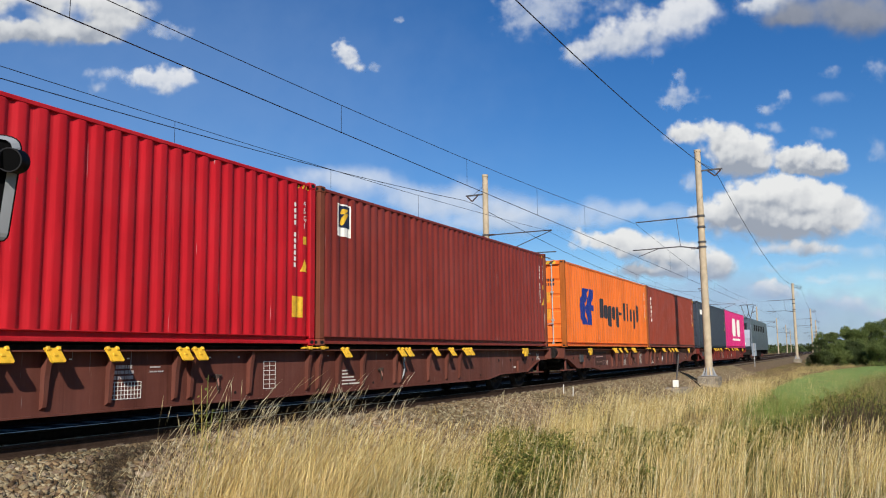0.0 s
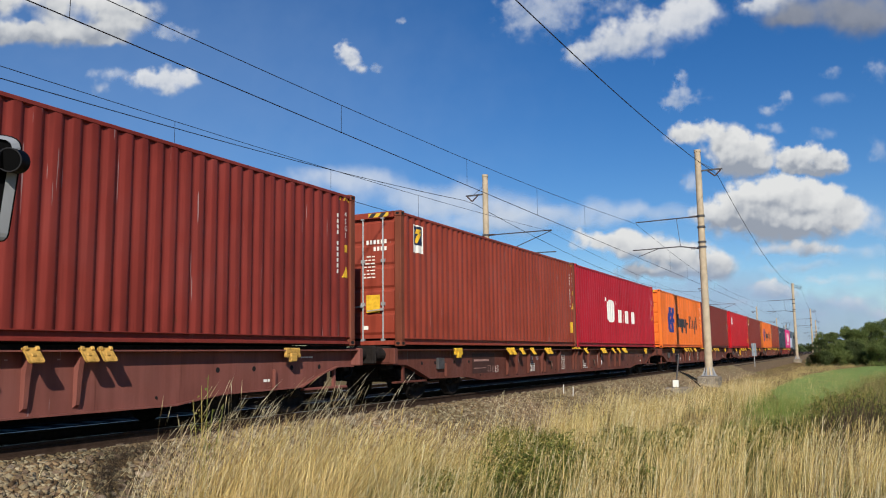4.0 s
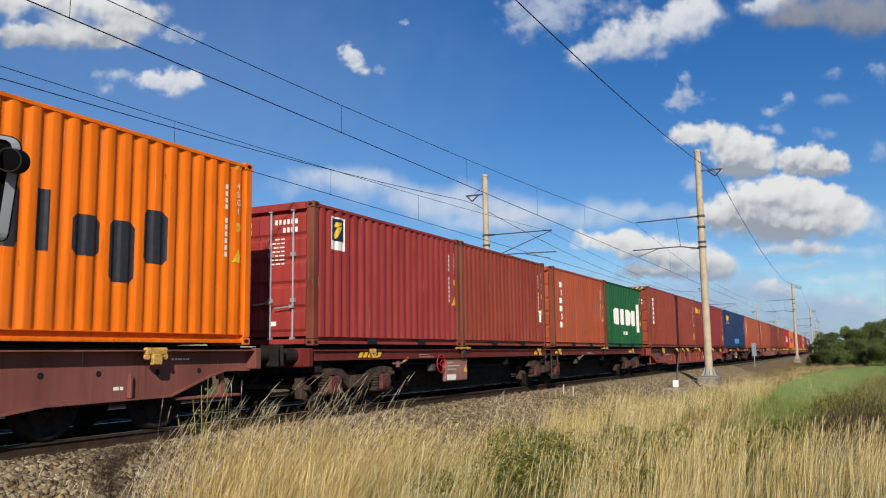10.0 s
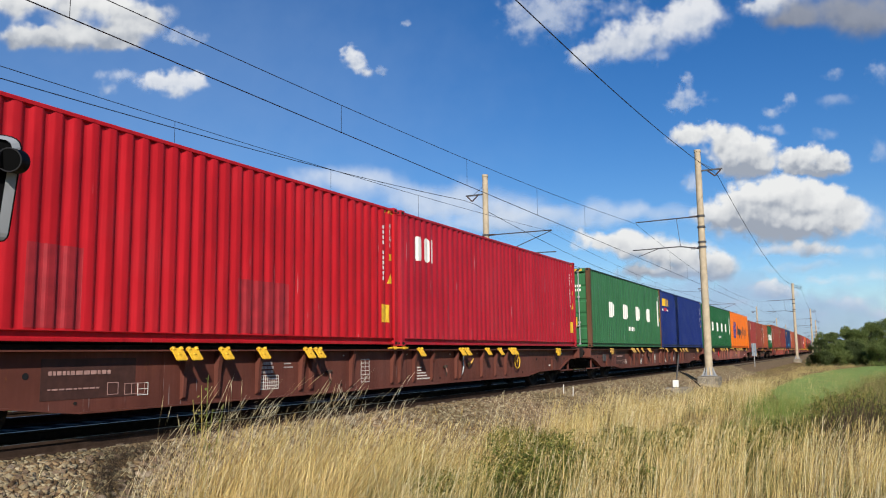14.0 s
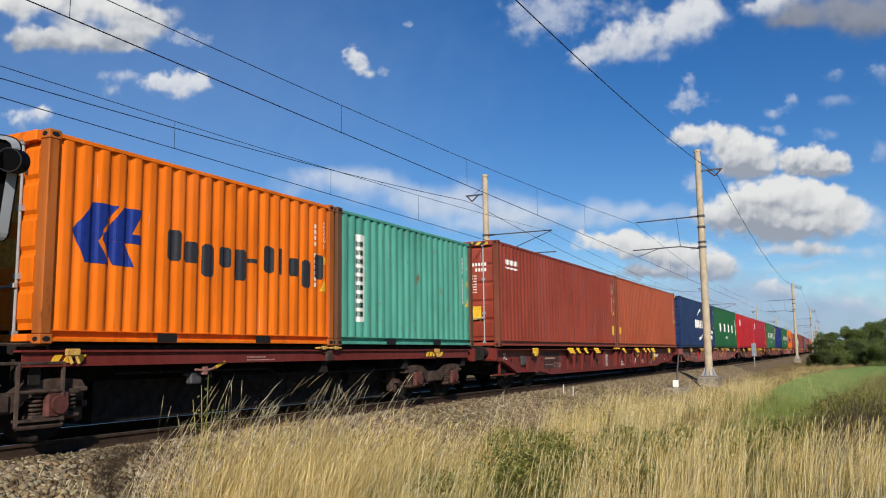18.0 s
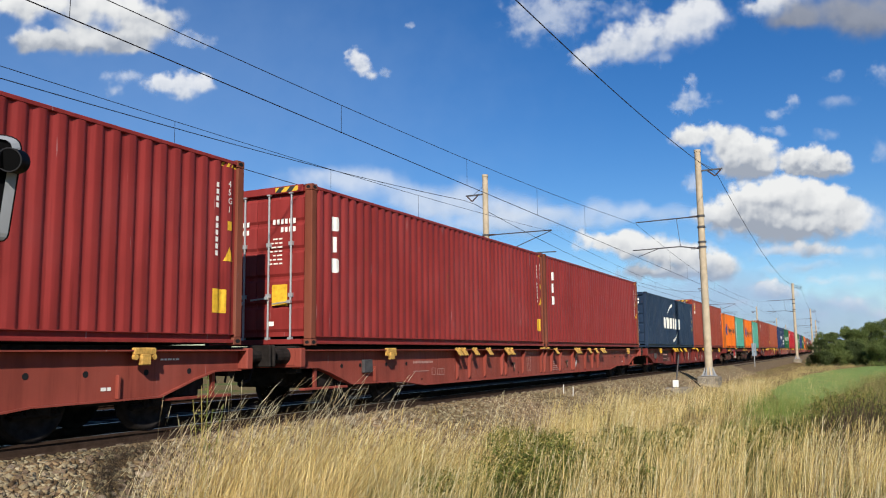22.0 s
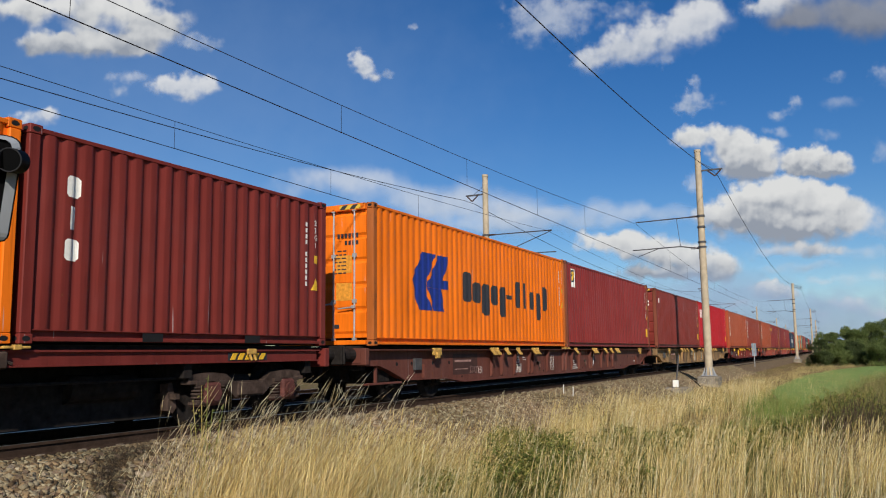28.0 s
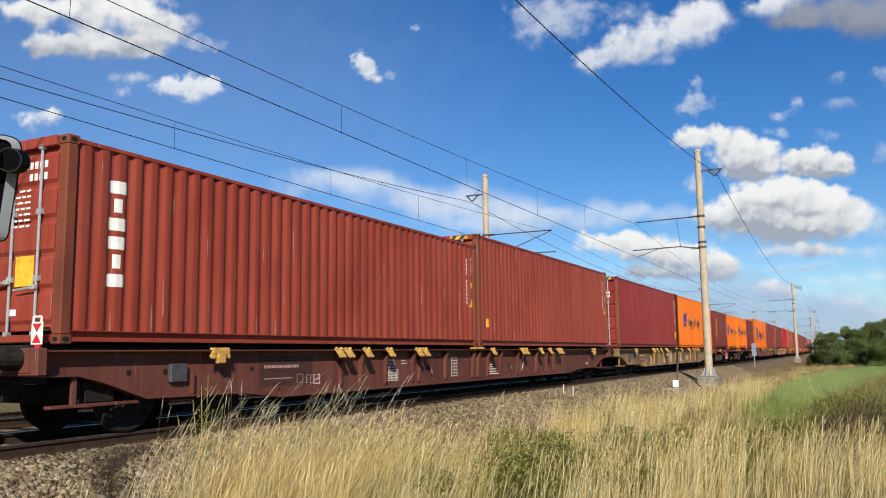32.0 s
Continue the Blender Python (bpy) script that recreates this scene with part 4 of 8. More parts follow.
def ends(top, mat, half, buf=0.62):
    """Headstocks, buffers, hook and hoses at both ends of a wagon."""
    stock = kept(("stock", mat.name), "headstock", lambda: Shape().box(-0.14, 0.0, -1.22, 1.22, 0.80, 1.13, 0.015).box(-0.02, 0.012, -1.10, -0.74, 0.84, 1.12).box(-0.02, 0.012, 0.74, 1.10, 0.84, 1.12).box(-0.02, 0.02, -0.22, 0.22, 0.86, 1.10, 0.01), mat)
    barrel = kept("buffer", "buffer", lambda: Shape().tube((0, 0, 0), (0.34, 0, 0), 0.14, 14, 0.12).tube((0.30, 0, 0), (buf - 0.06, 0, 0), 0.095, 12), STEEL_DARK)
    plate = kept("buffer_head", "buffer_head", lambda: Shape().box(-0.04, 0.02, -0.24, 0.24, -0.18, 0.18, 0.018), STEEL_DARK)
    hook = kept("coupling", "coupling", lambda: Shape().box(0, 0.35, -0.04, 0.04, -0.07, 0.05, 0.01).tube((0.30, 0, 0.02), (0.36, 0.03, -0.35), 0.025, 6).tube((0.30, -0.08, 0.0), (0.42, -0.06, -0.42), 0.022, 6), STEEL_DARK)
    hose = kept("brake_hose", "brake_hose", lambda: Shape().line([(0.0, 0.30, -0.02), (0.14, 0.30, -0.10), (0.22, 0.28, -0.32), (0.36, 0.22, -0.36)], 0.024), RUBBER)
    for sx, turn in ((1, 0), (-1, 180)):
        h = part("headstock", stock, mat, top, at=pose(sx * half, 0, 0, 0, 0, turn))
        for sy in (-0.875, 0.875):
            part("buffer", barrel, STEEL_DARK, h, at=pose(0.01, sy, 1.0))
            part("buffer_head", plate, STEEL_DARK, h, at=pose(buf - 0.04, sy, 1.0))
        part("coupling", hook, STEEL_DARK, h, "screw coupling", at=pose(0.02, 0, 0.98))
        part("brake_hose", hose, RUBBER, h, at=pose(0.0, 0, 0.90))


def white_table(w, h2, rows, cols):
    s = Shape()
    t = 0.008
    for i in range(rows + 1):
        s.box(0, w, -0.003, 0, h2 * i / rows, h2 * i / rows + t)
    for i in range(cols + 1):
        s.box(w * i / cols, w * i / cols + t, -0.003, 0, 0, h2 + t)
    return s


def bar_rows(w, rows, seed, hh=0.03, step=0.055):
    s, rnd = Shape(), random.Random(seed)
    for i in range(rows):
        x = 0
        while x < w - 0.04:
            k = rnd.uniform(0.03, 0.10)
            s.box(x, min(w, x + k), -0.003, 0, -i * step, -i * step + hh)
            x += k + 0.02
    return s


def text_lines(lengths, seed, hh=0.022, step=0.062):
    """Lines of unreadable small writing as short bars, each line of its own length."""
    s, rnd = Shape(), random.Random(seed)
    for i, k in enumerate(lengths):
        x = 0
        while x < k - 0.02:
            b = min(rnd.uniform(0.02, 0.07), k - x)
            s.box(x, x + b, -0.003, 0, -i * step, -i * step + hh)
            x += b + 0.012
    return s


def stiffener_shape():
    """A pressed rib: deep under the top flange, drawn in towards its rounded foot."""
    s = Shape()
    prof = [(1.086, 0.115), (0.98, 0.105), (0.80, 0.075), (0.50, 0.060), (0.43, 0.050), (0.39, 0.0)]
    n = len(prof)
    vs = [(x * (0.036 if z > 0.5 else 0.028), -d, z) for x in (-1, 1) for z, d in prof] + [(x * 0.036, 0.002, z) for x in (-1, 1) for z, _ in prof]
    fs = [(i, i + 1, n + i + 1, n + i) for i in range(n - 1)]
    for k in (0, 1):
        fs += [(k * n + i, k * n + i + 1, (2 + k) * n + i + 1, (2 + k) * n + i) for i in range(n - 1)]
    return s.add(vs, fs)


LAG = 0.08           # along the sill, for what sits on the set-back web


def long_wagon(paint, wheel=True, old=False, lettered=False):
    mat = PAINT[paint]
    words = {"wagon_brown": "brown", "wagon_red": "faded red", "wagon_dark_red": "dark red", "wagon_rose": "dusty rose-brown", "wagon_beige": "stained beige"}[paint]
    top = thing("container_wagon", f"{words} steel eighty-foot flat wagon with fish-bellied side sills", "wagon", group="wagons of the train")
    half = 12.52
    top_z, e = 1.085, 12.40
    web = [(-e, top_z), (-e, 0.80), (-11.85, 0.80), (-11.45, 0.70), (-10.75, 0.47), (-8.75, 0.45), (-7.8, 0.34), (7.8, 0.34), (8.75, 0.45), (10.75, 0.47), (11.45, 0.70), (11.85, 0.80), (e, 0.80), (e, top_z)]
    low = web[1:-1]

    def sill():
        s = Shape().plate_xz(web, -0.008, 0.008)
        s.box(-12.5, 12.5, -0.170, 0.12, top_z, top_z + 0.020)
        for (x0, z0), (x1, z1) in zip(low, low[1:]):
            s.add([(x0, -0.075, z0), (x1, -0.075, z1), (x1, 0.10, z1), (x0, 0.10, z0), (x0, -0.075, z0 - 0.022), (x1, -0.075, z1 - 0.022), (x1, 0.10, z1 - 0.022), (x0, 0.10, z0 - 0.022)],
                  [(0, 1, 2, 3), (4, 7, 6, 5), (0, 4, 5, 1), (2, 6, 7, 3), (0, 3, 7, 4), (1, 5, 6, 2)])
        return s
    sm = kept(("sill80", paint), "side_sill", sill, mat)
    near = part("side_sill", sm, mat, top, at=pose(0, -1.03, 0))
    part("side_sill", sm, mat, top, at=pose(0, 1.03, 0, 0, 0, 180))
    part("centre_sill", kept(("centre80", paint), "centre_sill", lambda: Shape().box(-12.4, 12.4, -0.25, 0.25, 0.72, 1.05).box(-7.6, 7.6, -0.10, 0.10, 0.45, 0.72), STEEL_DARK), STEEL_DARK, top)
    cross = kept("cross80in", "crossmember", lambda: Shape().box(-0.08, 0.08, -1.0, 1.0, 0.70, 1.06), STEEL_DARK)
    for x in (-12.3, -11.0, -8.9, -6, -3, 0, 3, 6, 8.9, 11.0, 12.3):
        part("crossmember", cross, STEEL_DARK, top, at=pose(x, 0, 0))
    for x in (-11.4, -8.0, 8.0, 11.4):
        part("brake_beam", kept("bbeam", "brake_beam", lambda: Shape().box(-0.25, 0.25, -0.95, 0.95, 0.42, 0.72, 0.03), STEEL_DARK), STEEL_DARK, top, at=pose(x, 0, 0))
    beam = kept("pad80", "deck_beam", lambda: Shape().box(-12.33, 12.33, -0.06, 0.06, 1.05, 1.173), STEEL_DARK)
    for sy in (-0.90, 0.90):
        part("deck_beam", beam, STEEL_DARK, top, at=pose(0, sy, 0))
    for x in (-12.22, -0.16, 0.16, 12.22):
        part("bolster", kept("bolster80", "bolster", lambda: Shape().box(-0.13, 0.13, -0.94, 1.0, 1.06, 1.172, 0.01), STEEL_DARK), STEEL_DARK, top, at=pose(x, 0, 0))
    rib = kept(("rib80", paint), "stiffener", lambda: stiffener_shape(), mat)
    for x in (-6.1, -5.4, -4.45, -3.3, -3.0, -1.70, -0.15, 0.17, 0.80, 1.65, 2.92, 3.16, 4.45, 5.36, 6.08):
        part("stiffener", rib, mat, near, at=pose(x + LAG, -0.008, 0))
    short = kept(("ribs80", paint), "stiffener", lambda: Shape().box(-0.02, 0.02, -0.06, 0.0, 0.47, 0.78, 0.005), mat)
    for x in (-9.95, 9.95):
        part("stiffener", short, mat, near, at=pose(x + LAG, -0.008, 0))
    yel = OLD_YELLOW if old or paint in ("wagon_red", "wagon_beige", "wagon_rose") else YELLOW
    flap = kept(("flap", yel.name), "lock_flap", flap_shape, yel)
    for x in (-6.32, -6.02, -5.35, -4.48, -3.24, -2.94, 0.88, 2.98, 3.29, 4.55, 5.38, 6.15, 6.43):
        part("lock_flap", flap, yel, near, "yellow folding lock flap", at=pose(x, -0.20, 1.10, -32, 0, 0))
    lock = kept(("lock", yel.name), "container_lock", lock_shape, yel)
    for x in (-0.19, 0.19):
        part("spigot_bar", kept(("spigot", yel.name), "spigot_bar", lambda: Shape().box(-0.17, 0.17, -0.05, 0.06, -0.016, 0.016, 0.006).box(-0.05, 0.05, -0.06, 0.0, -0.03, 0.03, 0.006), yel), yel, near, "flat yellow spigot bar", at=pose(x, -0.145, 1.135))
    for x in (-9.43, 10.35):
        part("container_lock", lock, yel, near, "yellow container lock", at=pose(x, -0.135, 1.10))
    hole = kept("hole", "hole", lambda: Shape().tube((0, -0.004, 0), (0, 0.004, 0), 0.042, 12), RUBBER)
    for x in (-11.1, -10.45, -9.45, -8.6, 8.62, 9.46, 10.45, 11.26):
        part("hole", hole, RUBBER, near, at=pose(x + LAG, -0.008, 0.80))
    # lettered panels as plain bars
    pale = paint in ("wagon_red", "wagon_rose")
    ink = DIM_ROSE if pale else WHITE
    part("white_table", kept(("tbl2", ink.name), "white_table", lambda: white_table(0.30, 0.44, 6, 2), ink), ink, near, "load table in thin lines", at=pose(-1.32 + LAG, -0.0125, 0.47))
    part("small_marking", kept(("lines1", ink.name), "small_marking", lambda: text_lines((0.22, 0.20, 0.40, 0.46, 0.62), 3), ink), ink, near, "five short lines of small writing", at=pose(0.98 + LAG, -0.0125, 0.70))
    for x in (-5.05, -4.15, -2.6, -1.95, 0.5, 2.62, 4.2, 5.1, 5.8):
        part("small_marking", kept(("tick", ink.name), "small_marking", lambda: bar_rows(0.10, 1, 21, 0.016), ink), ink, near, at=pose(x + LAG, -0.0125, 0.985))
    if paint == "wagon_brown":
        part("white_table", kept("tbl1", "white_table", lambda: white_table(0.50, 0.22, 4, 9), WHITE), WHITE, near, "white load table", at=pose(-4.40 + LAG, -0.0125, 0.46))
        part("small_marking", kept("bars9", "small_marking", lambda: text_lines((0.30, 0.36, 0.34), 31, 0.045, 0.07), DIM_MARK), DIM_MARK, near, "worn white bars", at=pose(-4.36 + LAG, -0.0125, 0.86))
        part("small_marking", kept("bars3", "small_marking", lambda: text_lines((0.22, 0.26), 5), DIM_MARK), DIM_MARK, near, at=pose(-3.75 + LAG, -0.0125, 0.86))
        part("white_table", kept("tbl3", "white_table", lambda: white_table(0.18, 0.16, 2, 1), WHITE), WHITE, near, at=pose(-6.92 + LAG, -0.0125, 0.50))
    if paint == "wagon_dark_red" and wheel:
        part("white_table", kept("tbl5", "white_table", lambda: white_table(0.30, 0.20, 2, 2), WHITE), WHITE, near, "white load table", at=pose(4.72 + LAG, -0.0125, 0.50))
        part("white_table", kept("tbl6", "white_table", lambda: white_table(0.34, 0.22, 3, 1), WHITE), WHITE, near, "white load table", at=pose(6.30 + LAG, -0.0125, 0.44))
        part("small_marking", kept("bars10", "small_marking", lambda: text_lines((0.62, 0.54, 0.40), 33, 0.03, 0.05), WHITE), WHITE, near, "small white writing", at=pose(7.62 + LAG, -0.0125, 0.82))
        for k in (7.12, 7.26, 7.42):
            part("small_marking", kept(("badge", k == 7.12), "small_marking", lambda: Shape().box(0, 0.03 if k == 7.12 else 0.13, -0.003, 0, 0.0, 0.20), WHITE), WHITE, near, "plain white badge block", at=pose(k + LAG, -0.0125, 0.72))
    # brake valves, pipes and a release handle on the sill
    for x0 in (2.35, -2.45):
        cock = part("valve", kept("cock", "valve", lambda: Shape().box(-0.04, 0.04, -0.06, 0.0, -0.04, 0.04, 0.012).tube((0.0, -0.04, -0.04), (0.02, -0.04, -0.20), 0.014, 6).tube((-0.10, -0.03, 0.0), (0.10, -0.03, 0.02), 0.018, 6), BOGIE), BOGIE, near, "small dusty valve on the sill", at=pose(x0 + LAG, -0.008, 0.70))
        part("valve_lever", kept("cocklever", "valve_lever", lambda: Shape().tube((0, -0.05, 0), (0.02, -0.06, -0.11), 0.013, 6), DUSTY_PINK), DUSTY_PINK, cock, "dusty lever", at=pose(0.0, 0, -0.02))
    if wheel:
        part("release_handle", kept("rhandle", "release_handle", lambda: Shape().line([(0, -0.05, 0), (0.10, -0.07, 0.03), (0.18, -0.07, 0.10), (0.24, -0.06, 0.12)], 0.02).ring((0.0, -0.05, 0.0), (0, 1, 0), 0.05, 0.014, 12, 5), yel), yel, near, "bent yellow release handle", at=pose(3.62 + LAG, -0.01, 0.74))
    part("hanging_hose", kept("hhose", "hanging_hose", lambda: Shape().line([(0, -0.03, 0.14), (0.03, -0.06, 0.0), (-0.02, -0.06, -0.14), (-0.10, -0.04, -0.24)], 0.018).box(-0.04, 0.05, -0.07, -0.01, 0.12, 0.22, 0.01), GALV), GALV, near, "short grey brake pipe", at=pose(3.26 + LAG, -0.01, 0.72))
    for x in (-7.9, -2.0, 1.2, 2.1, 7.4):
        part("bolt", kept("sbolt", "bolt", lambda: Shape().tube((0, -0.012, 0), (0, 0.0, 0), 0.022, 8), STEEL_DARK), STEEL_DARK, near, at=pose(x + LAG, -0.008, 0.45))
    if paint in ("wagon_brown", "wagon_dark_red"):
        part("repainted_panel", kept("panel", "repainted_panel", lambda: Shape().box(-0.72, 0.72, -0.003, 0, 0, 0.50), REPAINT), REPAINT, near, "dark brown repainted panel", at=pose(-7.68 + LAG, -0.0095, 0.50))
    part("small_marking", kept("bars2", "small_marking", lambda: bar_rows(0.95, 1, 4, 0.05, 0.09), DIM_ROSE), DIM_ROSE, near, "worn markings", at=pose(-8.3 + LAG, -0.0155, 0.80))
    part("small_marking", kept("bars8", "small_marking", lambda: bar_rows(0.75, 1, 14, 0.018, 0.09), DIM_ROSE), DIM_ROSE, near, "worn markings", at=pose(-8.3 + LAG, -0.0155, 0.62))
    part("white_table", kept("tbl4", "white_table", lambda: white_table(0.17, 0.15, 1, 1), DIM_ROSE), DIM_ROSE, near, at=pose(-7.42 + LAG, -0.0155, 0.53))
    part("white_table", kept("tbl7", "white_table", lambda: white_table(0.34, 0.14, 1, 3), DIM_ROSE), DIM_ROSE, near, at=pose(-7.14 + LAG, -0.0155, 0.52))
    part("small_marking", kept("bars4", "small_marking", lambda: bar_rows(0.16, 1, 6, 0.045), WHITE), WHITE, near, at=pose(9.7 + LAG, -0.0125, 0.58))
    part("small_marking", kept("bars5", "small_marking", lambda: bar_rows(0.35, 1, 7, 0.025), WHITE), WHITE, near, at=pose(10.7 + LAG, -0.0125, 0.96))
    if paint == "wagon_beige":
        for x0, x1, z0, z1, m2 in ((-2.35, -1.68, 0.76, 1.02, PALE_PATCH), (-1.66, -1.0, 0.42, 1.03, PALE_PATCH), (0.75, 1.65, 0.52, 1.0, PALE_PATCH), (2.05, 2.75, 0.55, 0.98, BROWN_STAIN), (-8.6, -7.1, 0.52, 1.0, BROWN_STAIN), (-5.2, -4.5, 0.42, 0.95, BROWN_STAIN)):
            part("repainted_panel", Shape().box(x0, x1, -0.003, 0, z0, z1), m2, near, "pale repainted panel" if m2 is PALE_PATCH else "brown stained panel", at=pose(LAG, -0.0085, 0))
    if wheel and paint in ("wagon_rose", "wagon_dark_red", "wagon_brown"):
        ringm = YELLOW if paint != "wagon_rose" else RED_MARK
        part("brake_wheel", kept(("ring", paint), "brake_wheel", lambda: Shape().ring((0, 0, 0), (0, 1, 0), 0.19, 0.015, 28).tube((-0.19, 0, 0), (0.0, 0.03, 0), 0.008, 6).tube((0.13, 0, 0.13), (0, 0.03, 0), 0.008, 6).tube((0.13, 0, -0.13), (0, 0.03, 0), 0.008, 6).tube((0, -0.02, 0), (0, 0.05, 0), 0.03, 8), ringm, True), ringm, near,
             "yellow hand brake wheel" if paint != "wagon_rose" else "red hand brake wheel", at=pose(-6.74 if paint == "wagon_rose" else 6.88, -0.10, 0.76))
    if wheel and paint == "wagon_dark_red":
        tri = text_polys("XL", 0, 0, 0.26)
        word = Shape()
        for t in tri:
            word.add([(x, 0, z) for x, z in t], [(0, 1, 2)])
        part("lettering", word, WHITE, near, "white letters", at=pose(-11.72 + LAG, -0.0125, 0.82))
    if lettered:          # the wagons with a yellow hand wheel and two letters at both ends
        tri = text_polys("XL", 0, 0, 0.26)
        word = Shape()
        for t in tri:
            word.add([(x, 0, z) for x, z in t], [(0, 1, 2)])
        for x in (-11.72, 11.55):
            part("lettering", word.mesh("lettering", WHITE), WHITE, near, "white letters", at=pose(x + LAG, -0.0125, 0.80))
        ring = Shape().ring((0, 0, 0), (0, 1, 0), 0.22, 0.020, 28).tube((-0.14, 0, -0.18), (0.14, 0, 0.18), 0.03, 8).tube((0, -0.02, 0), (0, 0.05, 0), 0.045, 8)
        part("brake_wheel", ring, YELLOW, near, "yellow hand brake wheel", at=pose(-6.73, -0.14, 0.80), smooth=True)
    if lettered and paint == "wagon_dark_red":
        part("label_plate", Shape().box(-0.15, 0.15, -0.004, 0, -0.10, 0.10), FADED_YELLOW, near, "yellow label", at=pose(-4.9 + LAG, -0.0085, 0.77))
        part("label_plate", Shape().box(-0.15, 0.15, -0.004, 0, -0.10, 0.10), WHITE, near, "white label", at=pose(-4.9 + LAG, -0.0085, 0.56))
        part("small_marking", text_lines((0.20, 0.16, 0.22), 51, 0.018, 0.05), BLACK_MARK, near, at=pose(-5.0 + LAG, -0.0135, 0.61))
        part("white_table", white_table(0.46, 0.22, 4, 2), WHITE, near, "white load table", at=pose(-4.42 + LAG, -0.0125, 0.47))
        part("small_marking", text_lines((0.18, 0.26, 0.30, 0.40), 52, 0.02, 0.055), WHITE, near, "small white writing", at=pose(-4.32 + LAG, -0.0125, 0.94))
        part("white_table", white_table(0.40, 0.20, 2, 1), WHITE, near, "white load table", at=pose(-7.10 + LAG, -0.0125, 0.50))
        part("small_marking", text_lines((0.30, 0.22, 0.28), 53, 0.03, 0.055), WHITE, near, at=pose(-7.04 + LAG, -0.0125, 0.64))
        for x in (-3.86, -3.45, -2.58):
            part("label_plate", Shape().box(-0.05, 0.05, -0.003, 0, -0.06, 0.06).box(-0.03, 0.03, -0.004, -0.003, -0.03, 0.03), WHITE, near, "small white label", at=pose(x + LAG, -0.0085, 0.66))
    for sgn in (-1, 1):          # a low bar past the bogies, and the draw gear's box
        part("draw_gear", kept("drawgear", "draw_gear", lambda: Shape().box(-0.55, 0.55, -0.36, 0.36, 0.46, 0.73, 0.02).box(-0.2, 0.2, -0.9, 0.9, 0.52, 0.70, 0.02), STEEL_DARK), STEEL_DARK, top, at=pose(sgn * 11.6, 0, 0))
        part("end_bar", kept(("endbar", paint), "end_bar", lambda: Shape().box(-0.68, 0.68, -0.05, 0.07, 0.395, 0.435, 0.006).box(0.30, 0.36, 0.0, 0.05, 0.43, 0.80), mat), mat, near, at=pose(sgn * 11.55, 0.02, 0) if sgn > 0 else pose(-11.55, 0.02, 0, 0, 0, 180))
    part("side_box", kept(("sbox", paint), "side_box", lambda: Shape().box(-0.16, 0.16, -0.07, 0.0, -0.13, 0.13, 0.012), BRACKET), BRACKET, near, "small box on the sill", at=pose(-10.25 + LAG, -0.01, 0.78))
    ends(top, mat, half + 0.02)
    bogie(top, -9.9, True)
    bogie(top, 9.9, True)
    return top


